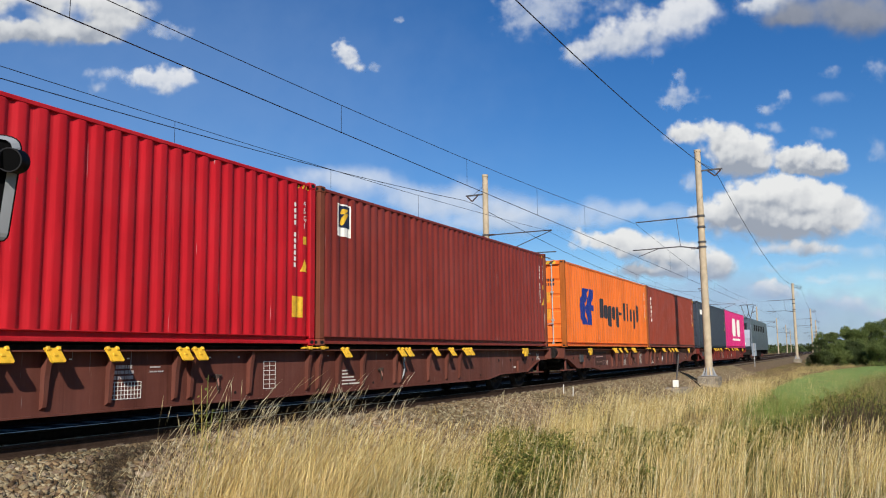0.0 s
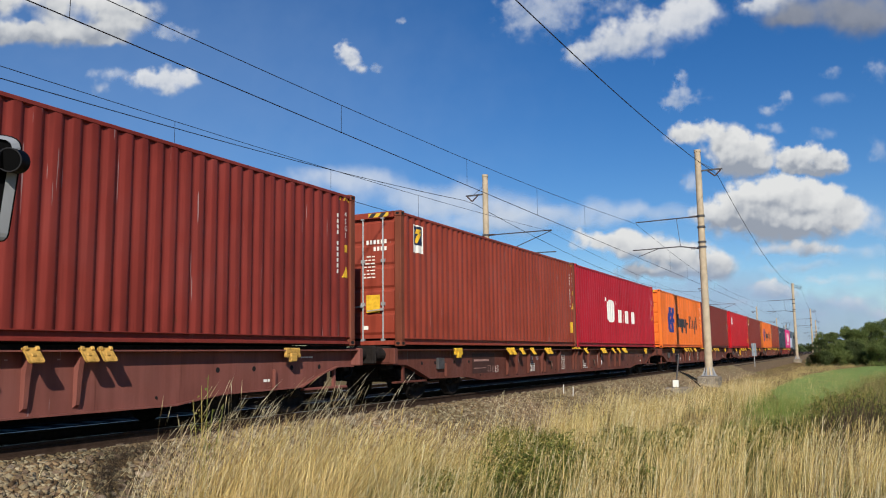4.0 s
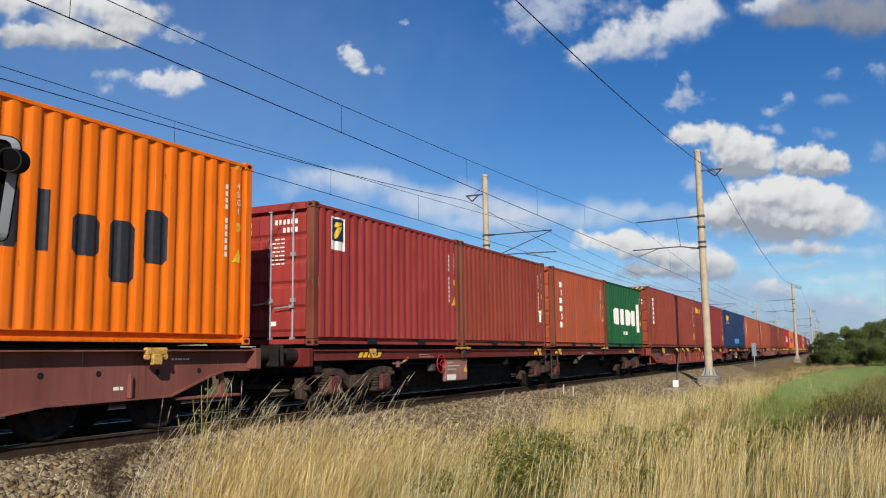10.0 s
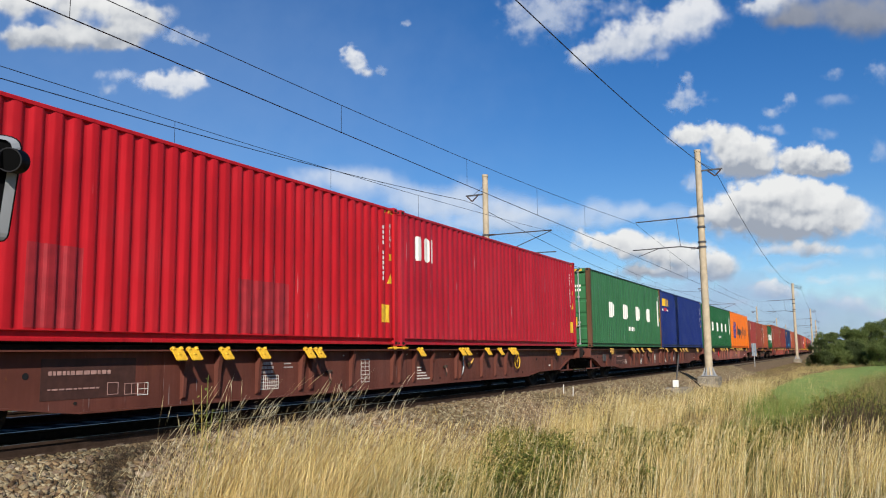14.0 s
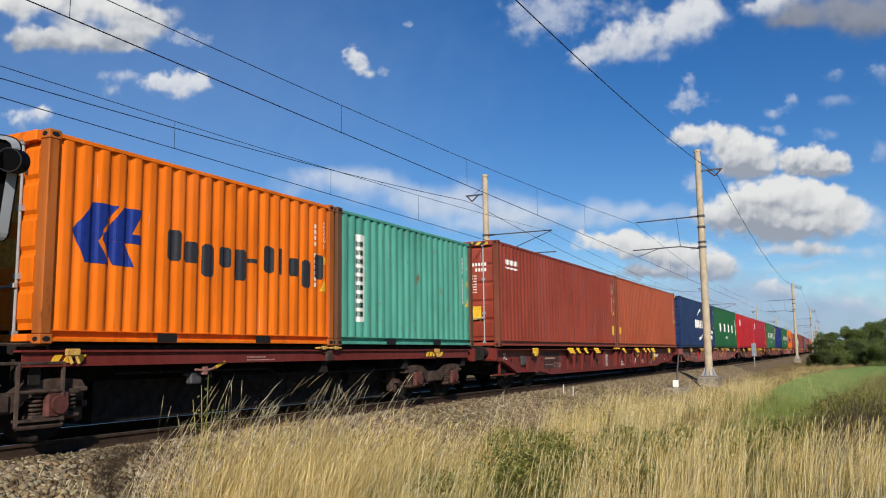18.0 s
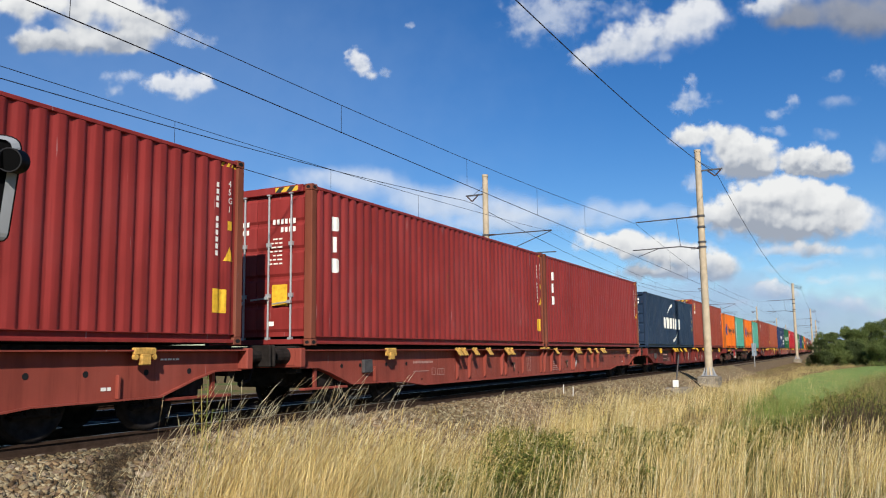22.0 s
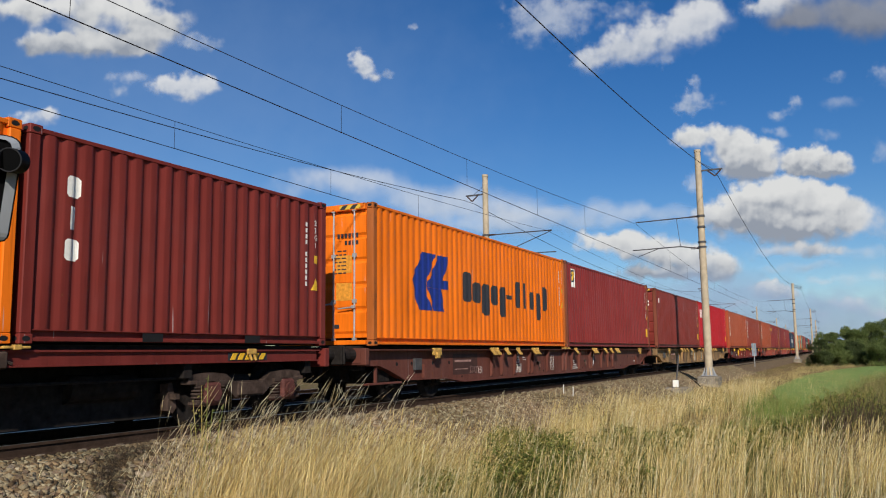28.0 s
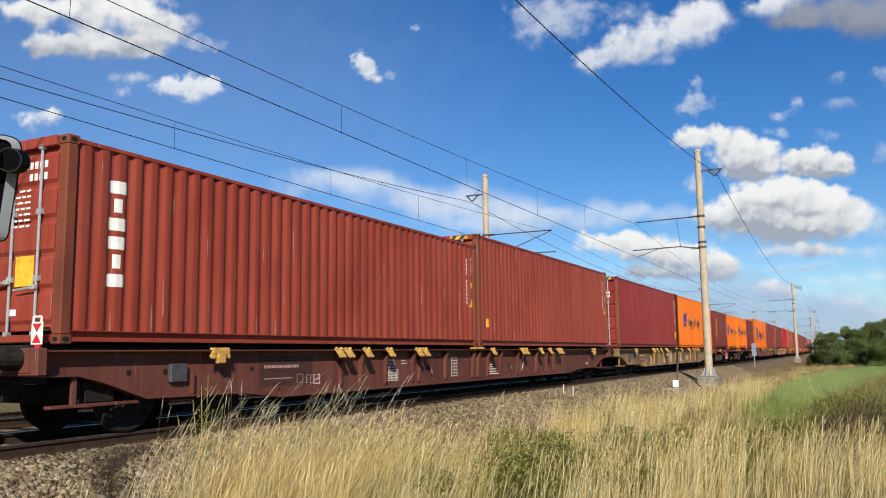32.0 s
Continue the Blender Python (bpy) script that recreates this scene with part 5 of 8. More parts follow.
def jointed_wagon(paint, flat_bars):
    mat = PAINT[paint]
    top = thing("container_wagon", "dark red jointed eighty-foot flat wagon on three bogies", "wagon", group="wagons of the train")
    half = 12.72
    web = [(-6.1, 1.08), (-6.1, 0.93), (-5.9, 0.93), (5.9, 0.93), (6.1, 0.93), (6.1, 1.08)]

    def sill():
        return Shape().plate_xz(web, -0.008, 0.008).box(-6.15, 6.15, -0.05, 0.10, 1.08, 1.105).box(-6.12, 6.12, -0.05, 0.10, 0.908, 0.93)
    sm = kept(("sill40", paint), "side_sill", sill, mat)
    deep = kept("centre40", "centre_sill", lambda: Shape().box(-6.1, 6.1, -0.25, 0.25, 0.70, 1.06).box(-4.6, 4.6, -0.55, 0.55, 0.14, 0.70), STEEL_DARK)
    cross = kept("cross80", "crossmember", lambda: Shape().box(-0.08, 0.08, -1.10, 1.10, 0.70, 1.06), STEEL_DARK)
    beam = kept("pad40", "deck_beam", lambda: Shape().box(-6.1, 6.1, -0.06, 0.06, 1.05, 1.173), STEEL_DARK)
    stripe = kept("lockstripe", "warning_stripe", lambda: Shape().plate_xz([(-0.085, -0.05), (0.015, -0.05), (0.085, 0.05), (-0.015, 0.05)], -0.012, 0.0), YELLOW)
    stripe_back = kept("stripeback", "stripe_plate", lambda: Shape().box(-0.46, 0.46, -0.008, 0.0, -0.062, 0.062), BLACK_MARK)
    catch = kept("catch", "lock_catch", lambda: Shape().box(-0.10, 0.10, -0.05, 0.0, -0.03, 0.06, 0.012).tube((-0.05, -0.03, -0.03), (-0.02, -0.05, -0.12), 0.02, 6).tube((0.05, -0.03, -0.03), (0.08, -0.05, -0.12), 0.02, 6), OLD_YELLOW)
    flap = kept(("flap", OLD_YELLOW.name), "lock_flap", flap_shape, OLD_YELLOW)
    for k, cx in ((0, -6.35), (1, 6.35)):
        near = part("side_sill", sm, mat, top, at=pose(cx, -1.13, 0))
        part("side_sill", sm, mat, top, at=pose(cx, 1.13, 0, 0, 0, 180))
        part("centre_sill", deep, STEEL_DARK, top, at=pose(cx, 0, 0))
        for sy in (-0.98, 0.98):
            part("deck_beam", beam, STEEL_DARK, top, at=pose(cx, sy, 0))
        for x in (-5.95, 0.0, 5.95):
            part("bolster", kept("bolster80", "bolster", lambda: Shape().box(-0.13, 0.13, -0.94, 1.0, 1.06, 1.172, 0.01), STEEL_DARK), STEEL_DARK, top, at=pose(cx + x, 0, 0))
        for x in (-5.9, -3, 0, 3, 5.9):
            part("crossmember", cross, STEEL_DARK, top, at=pose(cx + x, 0, 0))
        for x in (-4.25, 5.30) if k == 0 else (-5.48, 4.25):
            plate = part("stripe_plate", stripe_back, BLACK_MARK, near, "black plate with yellow warning stripes", at=pose(x, -0.0085, 1.0)) if abs(x) < 5 else near
            for j in range(5 if abs(x) < 5 else 3):
                part("warning_stripe", stripe, YELLOW, plate, at=pose((j - 2) * 0.17, -0.009, 0) if abs(x) < 5 else pose(x + (j - 1) * 0.17, -0.009, 1.0))
            part("lock_catch", catch, OLD_YELLOW, near, "worn yellow lock catch", at=pose(x, -0.06, 1.06))
        if flat_bars:
            for x in (-0.19, 0.19):
                part("spigot_bar", kept(("spigot", OLD_YELLOW.name), "spigot_bar", lambda: Shape().box(-0.17, 0.17, -0.05, 0.06, -0.016, 0.016, 0.006).box(-0.05, 0.05, -0.06, 0.0, -0.03, 0.03, 0.006), OLD_YELLOW), OLD_YELLOW, near, "flat worn yellow spigot bar", at=pose(x, -0.05, 1.135))
            part("hanging_catch", kept("hcatch", "hanging_catch", lambda: Shape().box(-0.10, 0.10, -0.06, 0.0, -0.20, 0.0, 0.02).tube((-0.16, -0.03, -0.02), (0.16, -0.03, -0.14), 0.022, 6), BOGIE), BOGIE, near, "grimy folded catch", at=pose(0.0, -0.02, 1.09))
        else:
            for x in (0.1, 0.32):
                part("lock_flap", flap, OLD_YELLOW, near, "worn yellow lock flap", at=pose(x, -0.08, 1.10, -25, 0, 0))
        part("small_marking", kept("bars6", "small_marking", lambda: text_lines((0.5, 0.7), 9, 0.02, 0.045), DIM_ROSE), DIM_ROSE, near, "small worn markings", at=pose(-2.2, -0.0125, 0.98))
        part("pull_handle", kept("jhandle", "pull_handle", lambda: Shape().line([(-0.30, 0, 0.02), (-0.10, -0.02, 0.0), (0.05, -0.02, 0.03), (0.26, -0.01, 0.10)], 0.018).box(-0.16, -0.06, -0.03, 0.03, -0.06, 0.06, 0.01), DUSTY_PINK), DUSTY_PINK, top, "pinkish brake pull handle", at=pose(cx - 3.0, -1.12, 0.80))
        part("handle_grip", kept("jgrip", "handle_grip", lambda: Shape().tube((0.10, -0.01, 0.05), (0.30, -0.01, 0.12), 0.026, 6), YELLOW), YELLOW, top, "yellow grip", at=pose(cx - 3.0, -1.13, 0.80))
        part("brake_pipe", kept("jpipe", "brake_pipe", lambda: Shape().line([(-4.6, 0, 0.80), (-1.4, 0, 0.80), (-1.2, 0, 0.70), (3.9, 0, 0.70)], 0.02), STEEL_DARK), STEEL_DARK, top, at=pose(cx, -0.95, 0))
        for x in (-1.7, 1.9):
            part("air_tank", kept("tank", "air_tank", lambda: Shape().tube((-0.55, 0, 0), (0.55, 0, 0), 0.19, 14), STEEL_DARK), STEEL_DARK, top, at=pose(cx + x, -0.55, 0.60))
        part("valve_box", kept("valve", "valve_box", lambda: Shape().box(-0.11, 0.11, -0.06, 0.06, -0.09, 0.09, 0.02).tube((-0.2, 0, 0.05), (0.2, 0, 0.05), 0.02, 6), BRACKET), BRACKET, top, "small grey valve box", at=pose(cx - 1.35 if k == 0 else cx - 3.2, -1.0, 0.70))
    part("instrument_box", kept(("ibox", paint), "instrument_box", lambda: Shape().box(-0.60, 0.60, -0.05, 0.05, 0.36, 0.90, 0.02), DUSTY_PINK), DUSTY_PINK, top, "dusty pink-brown panel under the sill", at=pose(-6.62, -1.08, 0))
    part("panel_plate", kept("pplate", "panel_plate", lambda: Shape().box(-0.24, 0.24, -0.004, 0.0, 0.0, 0.13), WHITE), WHITE, top, "white plate", at=pose(-6.92, -1.132, 0.39))
    part("small_marking", kept("pmarks", "small_marking", lambda: text_lines((0.3, 0.7, 0.5), 41, 0.035, 0.08), DIM_MARK), DIM_MARK, top, "worn white writing", at=pose(-7.16, -1.1325, 0.78))
    part("warning_label", kept("ptri", "warning_label", lambda: Shape().plate_xz([(-0.1, 0.0), (0.1, 0.0), (0.0, 0.17)], -0.003, 0.0), YELLOW), YELLOW, top, "yellow warning triangle", at=pose(-6.14, -1.1305, 0.56))
    part("brake_wheel", kept("bwheel", "brake_wheel", lambda: Shape().ring((0, 0, 0), (0, 1, 0), 0.20, 0.014, 28).tube((-0.19, 0, 0), (0, 0.03, 0), 0.009, 6).tube((0.14, 0, 0.14), (0, 0.03, 0), 0.009, 6).tube((0.14, 0, -0.14), (0, 0.03, 0), 0.009, 6), RED_MARK, True), RED_MARK, top, "red hand brake wheel", at=pose(-7.52, -1.16, 0.78))
    step = kept("steps", "step_ladder", lambda: Shape().line([(-0.30, 0, 0.95), (-0.30, 0, 0.22), (0.30, 0, 0.22), (0.30, 0, 0.95)], 0.028).box(-0.30, 0.30, -0.05, 0.08, 0.28, 0.31).tube((-0.3, 0, 0.62), (0.3, 0, 0.62), 0.022)
                .line([(-0.55, 0.1, 1.15), (-0.55, 0.1, 0.55)], 0.028).box(-0.62, 0.32, -0.02, 0.10, 0.93, 0.97, 0.008).line([(-0.62, 0.06, 1.17), (0.1, 0.06, 1.17), (0.16, 0.06, 0.95)], 0.02), BOGIE)
    part("step_ladder", step, BOGIE, top, "dusty steel step", at=pose(0.50, -1.15, 0))
    part("joint_frame", kept("joint", "joint_frame", lambda: Shape().box(-0.45, 0.45, -0.6, 0.6, 0.72, 1.0, 0.03).tube((0, 0, 0.7), (0, 0, 1.1), 0.22, 14), STEEL_DARK), STEEL_DARK, top)
    ends(top, mat, half + 0.02)
    for x in (-10.9, -0.15, 10.75):
        bogie(top, x)
    return top


def slots(kind):
    g, ga, g2 = 0.13, 0.80, 0.10
    if kind == "8":
        return [(-g / 2 - L40 / 2, L40), (g / 2 + L40 / 2, L40)]
    if kind == "a4":
        return [(-ga / 2 - L40 / 2, L40), (ga / 2 + L40 / 2, L40)]
    u = 2 * L20 + g2
    return [(-ga / 2 - u + L20 / 2, L20), (-ga / 2 - L20 / 2, L20), (ga / 2 + L20 / 2, L20), (ga / 2 + u - L20 / 2, L20)]


RIDERS = []          # what runs on the track, with its place along the train and its height
WAGONS = {}
BASE_LIFT = BASE_Z
for number, kind, paint, boxes in TRAIN:
    bare = number not in (10, 12, 13, 14)          # only some of the wagons show a hand wheel
    old = number in (10, 11, 13, 20, 21, 23, 24)          # locks with dirty, worn paint
    lettered = number in (3, 19)
    sort = (kind, paint, bare, old, lettered)
    if sort not in WAGONS:
        w = WAGONS[sort] = long_wagon(paint, not bare, old, lettered) if kind == "8" else jointed_wagon(paint, kind == "a2")
    else:
        w = copy_thing(WAGONS[sort], Matrix())
    RIDERS.append((w, CENTRE[number], 0.0))
    for (dx, length), (colour, h, marks, words) in zip(slots(kind), boxes):
        if marks == "arrow":
            marks = arrow_marks(length)
        elif marks == "arrow_small":
            marks = arrow_marks(length, False)
        size = ("high forty-foot" if h > 2.7 else "forty-foot") if length > 8 else "twenty-foot"
        code = "45G1" if h > 2.7 else ("42G1" if length > 8 else "22G1")
        lab = f"{BLOCK_LABEL[colour]} {size} steel container" + (f" with {words}" if words else "")
        box = container(colour, length, h, lab, marks, code, rusty_posts=(number * 7 + int(dx)) % 3 != 1 and colour not in ("charcoal", "pink", "red", "crimson", "royal_blue"), sticker=length > 8)
        RIDERS.append((box, CENTRE[number] + dx, BASE_LIFT))


# ---- tail board on the last wagon ----
tail = thing("tail_board", "white tail board with two red triangles on the last wagon", "sign")
part("plate", Shape().box(-0.008, 0.0, -1.14, -0.94, 1.17, 1.44, 0.003), WHITE, tail)
for tip in ((1.42, 1.31), (1.19, 1.30)):
    part("red_triangle", Shape().add([(-0.0105, -1.12, tip[0]), (-0.0105, -0.96, tip[0]), (-0.0105, -1.04, tip[1])], [(0, 1, 2)]), RED_MARK, tail, "red triangle")
part("clip", Shape().box(-0.006, 0.04, -1.08, -1.00, 1.09, 1.17, 0.004), RED_MARK, tail, "red mounting clip")
part("handle", Shape().line([(-0.004, -1.11, 1.44), (-0.004, -1.11, 1.50), (-0.004, -0.97, 1.50), (-0.004, -0.97, 1.44)], 0.014), WHITE, tail)
RIDERS.append((tail, CENTRE[24] - 12.42, 0.0))


# ---- electric locomotive at the head ----
def locomotive():
    top = thing("electric_locomotive", "grey-blue electric locomotive with one raised pantograph", "locomotive")
    grey = painted("locomotive_paint", (0.075, 0.10, 0.125), 0.05, 0.3, 0.35)
    pale = plain("pale_cab_paint", (0.33, 0.36, 0.43), 0.4, 0, 0.08, 4, 0)
    glass = plain("dark_cab_glass", (0.02, 0.022, 0.025), 0.12, 0, 0.1, 4, 0)
    prof = [(-9.0, 1.0), (-9.3, 1.3), (-9.3, 2.1), (-8.6, 3.55), (-8.2, 3.85), (8.2, 3.85), (8.6, 3.55), (9.3, 2.1), (9.3, 1.3), (9.0, 1.0)]
    part("body", Shape().plate_xz(prof, -1.45, 1.45).box(-7.6, 7.6, -1.15, 1.15, 3.84, 4.05, 0.08), grey, top)
    for sx, turn in ((1, 0), (-1, 180)):
        cab = part("cab_front", Shape().plate_xz([(9.312, 1.35), (9.312, 2.1), (8.95, 2.85), (8.88, 2.80), (9.2, 2.1), (9.2, 1.35)], -1.40, 1.40), pale, top, "pale cab front", at=pose(0, 0, 0, 0, 0, turn))
        part("windscreen", Shape().plate_xz([(8.96, 2.86), (8.66, 3.47), (8.60, 3.42), (8.88, 2.80)], -1.15, 1.15), glass, cab)
        part("side_window", Shape().box(8.0, 8.55, -1.462, -1.44, 2.35, 3.0, 0.005), glass, cab)
        for sy in (-0.9, 0.9):
            part("tail_lamp", Shape().tube((9.30, sy, 1.6), (9.34, sy, 1.6), 0.13, 14), WHITE, cab)
            part("buffer", Shape().tube((9.1, sy, 1.05), (9.62, sy, 1.05), 0.12, 12), STEEL_DARK, cab)
        part("buffer_beam", Shape().box(8.6, 9.2, -1.35, 1.35, 0.55, 1.05, 0.03), STEEL_DARK, cab)
    for i in range(6):
        part("grille", Shape().box(-5.6 + i * 1.9, -4.5 + i * 1.9, -1.462, -1.44, 2.8, 3.4, 0.005), STEEL_DARK, top)
    part("white_strip", Shape().box(-8.4, -8.1, -1.464, -1.44, 1.2, 3.4), pale, top, "pale upright strip")
    for x in (-4.75, 4.75):
        bogie(top, x)
    part("underframe_box", Shape().box(-2.9, 2.9, -1.2, 1.2, 0.35, 1.02, 0.05), STEEL_DARK, top)
    for x, up in ((-6.2, 0), (4.2, 1)):
        z = 5.80 if up else 4.25
        part("pantograph_arm", Shape().line([(x - 0.2, -0.35, 4.05), (x + 1.0, 0, (4.05 + z) / 2), (x - 0.1, 0, z)], 0.04).line([(x - 0.2, 0.35, 4.05), (x + 1.0, 0, (4.05 + z) / 2)], 0.04), BRACKET, top)
        part("pantograph_head", Shape().line([(x - 0.1, -0.85, z - 0.08), (x - 0.1, -0.5, z), (x - 0.1, 0.5, z), (x - 0.1, 0.85, z - 0.08)], 0.03).line([(x + 0.2, -0.85, z - 0.08), (x + 0.2, -0.5, z), (x + 0.2, 0.5, z), (x + 0.2, 0.85, z - 0.08)], 0.03), BRACKET, top)
        for k in (-0.4, 0.4):
            part("insulator", Shape().tube((x + k, -0.35, 4.0), (x + k, -0.35, 4.2), 0.07, 10), INSULATOR, top)
        if up:
            for sy in (-1, 1):
                part("pantograph_arm", Shape().line([(x, sy * 0.18, 4.1), (x + 0.1, sy * 0.62, z - 0.12)], 0.035), BRACKET, top)
    return top


RIDERS.append((locomotive(), 311.6, 0.0))

# ---- ground and tracks ----
XS = [-400, -150, -60, -30, -15, -5] + [i * 1.5 for i in range(0, 60)] + [95, 105, 118, 130, 145, 160, 180, 200, 230, 260, 300, 350, 420, 520, 700, 1000, 1500, 2300, 3400, 4600]


def bank(d):
    """Height of the ground at a distance d from the near track's centre; d falls towards the camera."""
    pts = [(-4600, -0.9), (-60, -0.95), (-13, -0.88), (-7.5, -0.80), (-4.6, -0.76), (-3.15, -0.72), (-1.55, -0.30), (TRACK_GAP + 1.55, -0.30), (TRACK_GAP + 3.3, -0.85), (TRACK_GAP + 40, -1.0), (4600, -1.0)]
    for (a, za), (b, zb) in zip(pts, pts[1:]):
        if a <= d <= b:
            return za + (zb - za) * (d - a) / (b - a)
    return -1.0


def ground_z(x, y):
    d = y - Y0 - bend(x)
    z = bank(d)
    if d < -3.2:
        z += 0.05 * noise.noise((x * 0.35, y * 0.35, 3.1)) * min(1, (-3.2 - d))
    return z


YD = [-4600, -2500, -1200, -600, -300, -150, -90, -60, -40, -28, -20] + [-16 + 0.8 * i for i in range(0, 16)] + [-3.15, -2.6, -2.0, -1.55, 0, 2, TRACK_GAP, TRACK_GAP + 1.55, TRACK_GAP + 2.4, TRACK_GAP + 3.3, 12, 20, 40, 90, 200, 500, 1200, 2500, 4600]
sheet = Shape()
vs = [(x, Y0 + bend(x) + d, ground_z(x, Y0 + bend(x) + d)) for x in XS for d in YD]
ny = len(YD)
sheet.add(vs, [(i * ny + j, (i + 1) * ny + j, (i + 1) * ny + j + 1, i * ny + j + 1) for i in range(len(XS) - 1) for j in range(ny - 1)])
ground = thing("ground", "dry grassy field ground beside the railway", "ground", kind="structure", mesh=sheet.mesh("ground", GROUND, True))

bed = Shape()
bp = [-3.10, -2.3, -1.60, -0.4, TRACK_GAP + 0.4, TRACK_GAP + 1.6, TRACK_GAP + 3.2]
bz = [-0.715, -0.45, -0.195, -0.185, -0.185, -0.20, -0.82]
bed.add([(x, Y0 + bend(x) + d, z) for x in XS[:-4] for d, z in zip(bp, bz)], [(i * 7 + j, (i + 1) * 7 + j, (i + 1) * 7 + j + 1, i * 7 + j + 1) for i in range(len(XS) - 5) for j in range(6)])
ballast = thing("ballast_bed", "brown-grey crushed stone ballast under the tracks", "ballast", kind="structure", mesh=bed.mesh("ballast_bed", GRAVEL, True))
ballast.data.materials.append(SHADED_GRAVEL)
for i, p in enumerate(ballast.data.polygons):
    p.material_index = 1 if 2 <= i % 6 <= 4 else 0      # shade under the trains put into the colour between the rails

RAIL = [(-0.075, -0.172), (-0.075, -0.160), (-0.012, -0.135), (-0.010, -0.045), (-0.036, -0.035), (-0.036, -0.004), (-0.030, 0.0), (0.030, 0.0), (0.036, -0.004), (0.036, -0.035), (0.010, -0.045), (0.012, -0.135), (0.075, -0.160), (0.075, -0.172)]
RX = [x for x in XS if -400 <= x <= 2300]
track = thing("railway_track", "double railway track on concrete sleepers in ballast", "track", kind="structure")
for off in (-0.752, 0.752, TRACK_GAP - 0.752, TRACK_GAP + 0.752):
    n = len(RAIL)
    s = Shape().add([(x, Y0 + bend(x) + off + y, z) for x in RX for y, z in RAIL], [(i * n + j, i * n + (j + 1) % n, (i + 1) * n + (j + 1) % n, (i + 1) * n + j) for i in range(len(RX) - 1) for j in range(n) if j != 6])
    rail = part("rail", s, RAIL_SIDE, track, "rusty steel rail")
    head = Shape().add([(x, Y0 + bend(x) + off + y, 0.0) for x in RX for y in (-0.030, 0.030)], [(2 * i, 2 * i + 2, 2 * i + 3, 2 * i + 1) for i in range(len(RX) - 1)])
    part("rail_head", head, RAIL_HEAD, rail, "polished running surface")
sleeper = Shape().box(-0.13, 0.13, -1.28, 1.28, -0.36, -0.18, 0.02)
for sy in (-0.752, 0.752):
    sleeper.box(-0.09, 0.09, sy - 0.16, sy + 0.16, -0.19, -0.165, 0.01).box(-0.05, 0.05, sy - 0.15, sy - 0.08, -0.17, -0.135, 0.01).box(-0.05, 0.05, sy + 0.08, sy + 0.15, -0.17, -0.135, 0.01)
sleeper_mesh = sleeper.mesh("sleeper", SLEEPER_MAT)
for i in range(110):
    x = 0.6 * i - 1.0
    part("sleeper", sleeper_mesh, SLEEPER_MAT, track, at=along(x))
rest = Shape()
for i in range(110, 420):
    x = 0.6 * i - 1.0
    rest.box(x - 0.13, x + 0.13, Y0 + bend(x) - 1.28, Y0 + bend(x) + 1.28, -0.36, -0.18)
for i in range(0, 420):
    x = 0.6 * i - 1.0
    rest.box(x - 0.13, x + 0.13, Y0 + bend(x) + TRACK_GAP - 1.28, Y0 + bend(x) + TRACK_GAP + 1.28, -0.36, -0.18)
tagged(part("sleepers", rest, SLEEPER_MAT, track, "concrete sleepers farther along"), kind="stuff")


def rough_stone(rnd, r):
    """A broken stone: a squeezed, jittered block."""
    sx, sy, sz = rnd.uniform(0.75, 1.25), rnd.uniform(0.7, 1.0), rnd.uniform(0.55, 0.85)
    vs = [(x * sx * r * rnd.uniform(0.45, 1.0), y * sy * r * rnd.uniform(0.45, 1.0), z * sz * r * rnd.uniform(0.5, 1.0)) for z in (-1, 1) for y in (-1, 1) for x in (-1, 1)]
    m = Euler((rnd.uniform(-.6, .6), rnd.uniform(-.6, .6), rnd.uniform(0, 6))).to_matrix()
    vs = [tuple(m @ Vector(v)) for v in vs]
    return vs, [(0, 2, 3), (0, 3, 1), (4, 5, 7), (4, 7, 6), (0, 1, 5), (0, 5, 4), (2, 6, 7), (2, 7, 3), (0, 4, 6), (0, 6, 2), (1, 3, 7), (1, 7, 5)]


def many(name, protos, places, mat, smooth=False):
    """One mesh of many scaled and turned copies of small prototypes: places of (x, y, z, scale, turn, pick)."""
    groups = {}
    for p in places:
        groups.setdefault(p[5], []).append(p)
    tot_v, loops, totals = [], [], []
    base = 0
    for pick, ps in groups.items():
        pv, pf = protos[pick]
        pv = np.array(pv, dtype=np.float64)
        a = np.array([q[:5] for q in ps])
        c, s = np.cos(a[:, 4])[:, None], np.sin(a[:, 4])[:, None]
        x = (pv[None, :, 0] * c - pv[None, :, 1] * s) * a[:, 3:4] + a[:, 0:1]
        y = (pv[None, :, 0] * s + pv[None, :, 1] * c) * a[:, 3:4] + a[:, 1:2]
        z = pv[None, :, 2] * a[:, 3:4] + a[:, 2:3]
        tot_v.append(np.stack([x, y, z], -1).reshape(-1, 3))
        flat = np.array([i for f in pf for i in f])
        ln = np.array([len(f) for f in pf])
        n = len(ps)
        off = base + np.arange(n)[:, None] * len(pv)
        loops.append((flat[None, :] + off).ravel())
        totals.append(np.tile(ln, n))
        base += n * len(pv)
    V, Lp, T = np.concatenate(tot_v), np.concatenate(loops), np.concatenate(totals)
    me = bpy.data.meshes.new(name)
    me.vertices.add(len(V))
    me.vertices.foreach_set("co", V.ravel())
    me.loops.add(len(Lp))
    me.loops.foreach_set("vertex_index", Lp.astype(np.int32))
    me.polygons.add(len(T))
    me.polygons.foreach_set("loop_start", np.concatenate([[0], np.cumsum(T)[:-1]]).astype(np.int32))
    me.materials.append(mat)
    me.update(calc_edges=True)
    if smooth:
        me.shade_smooth()
    return me


rnd = random.Random(11)
STONE = [rough_stone(rnd, 1.25) for _ in range(16)]


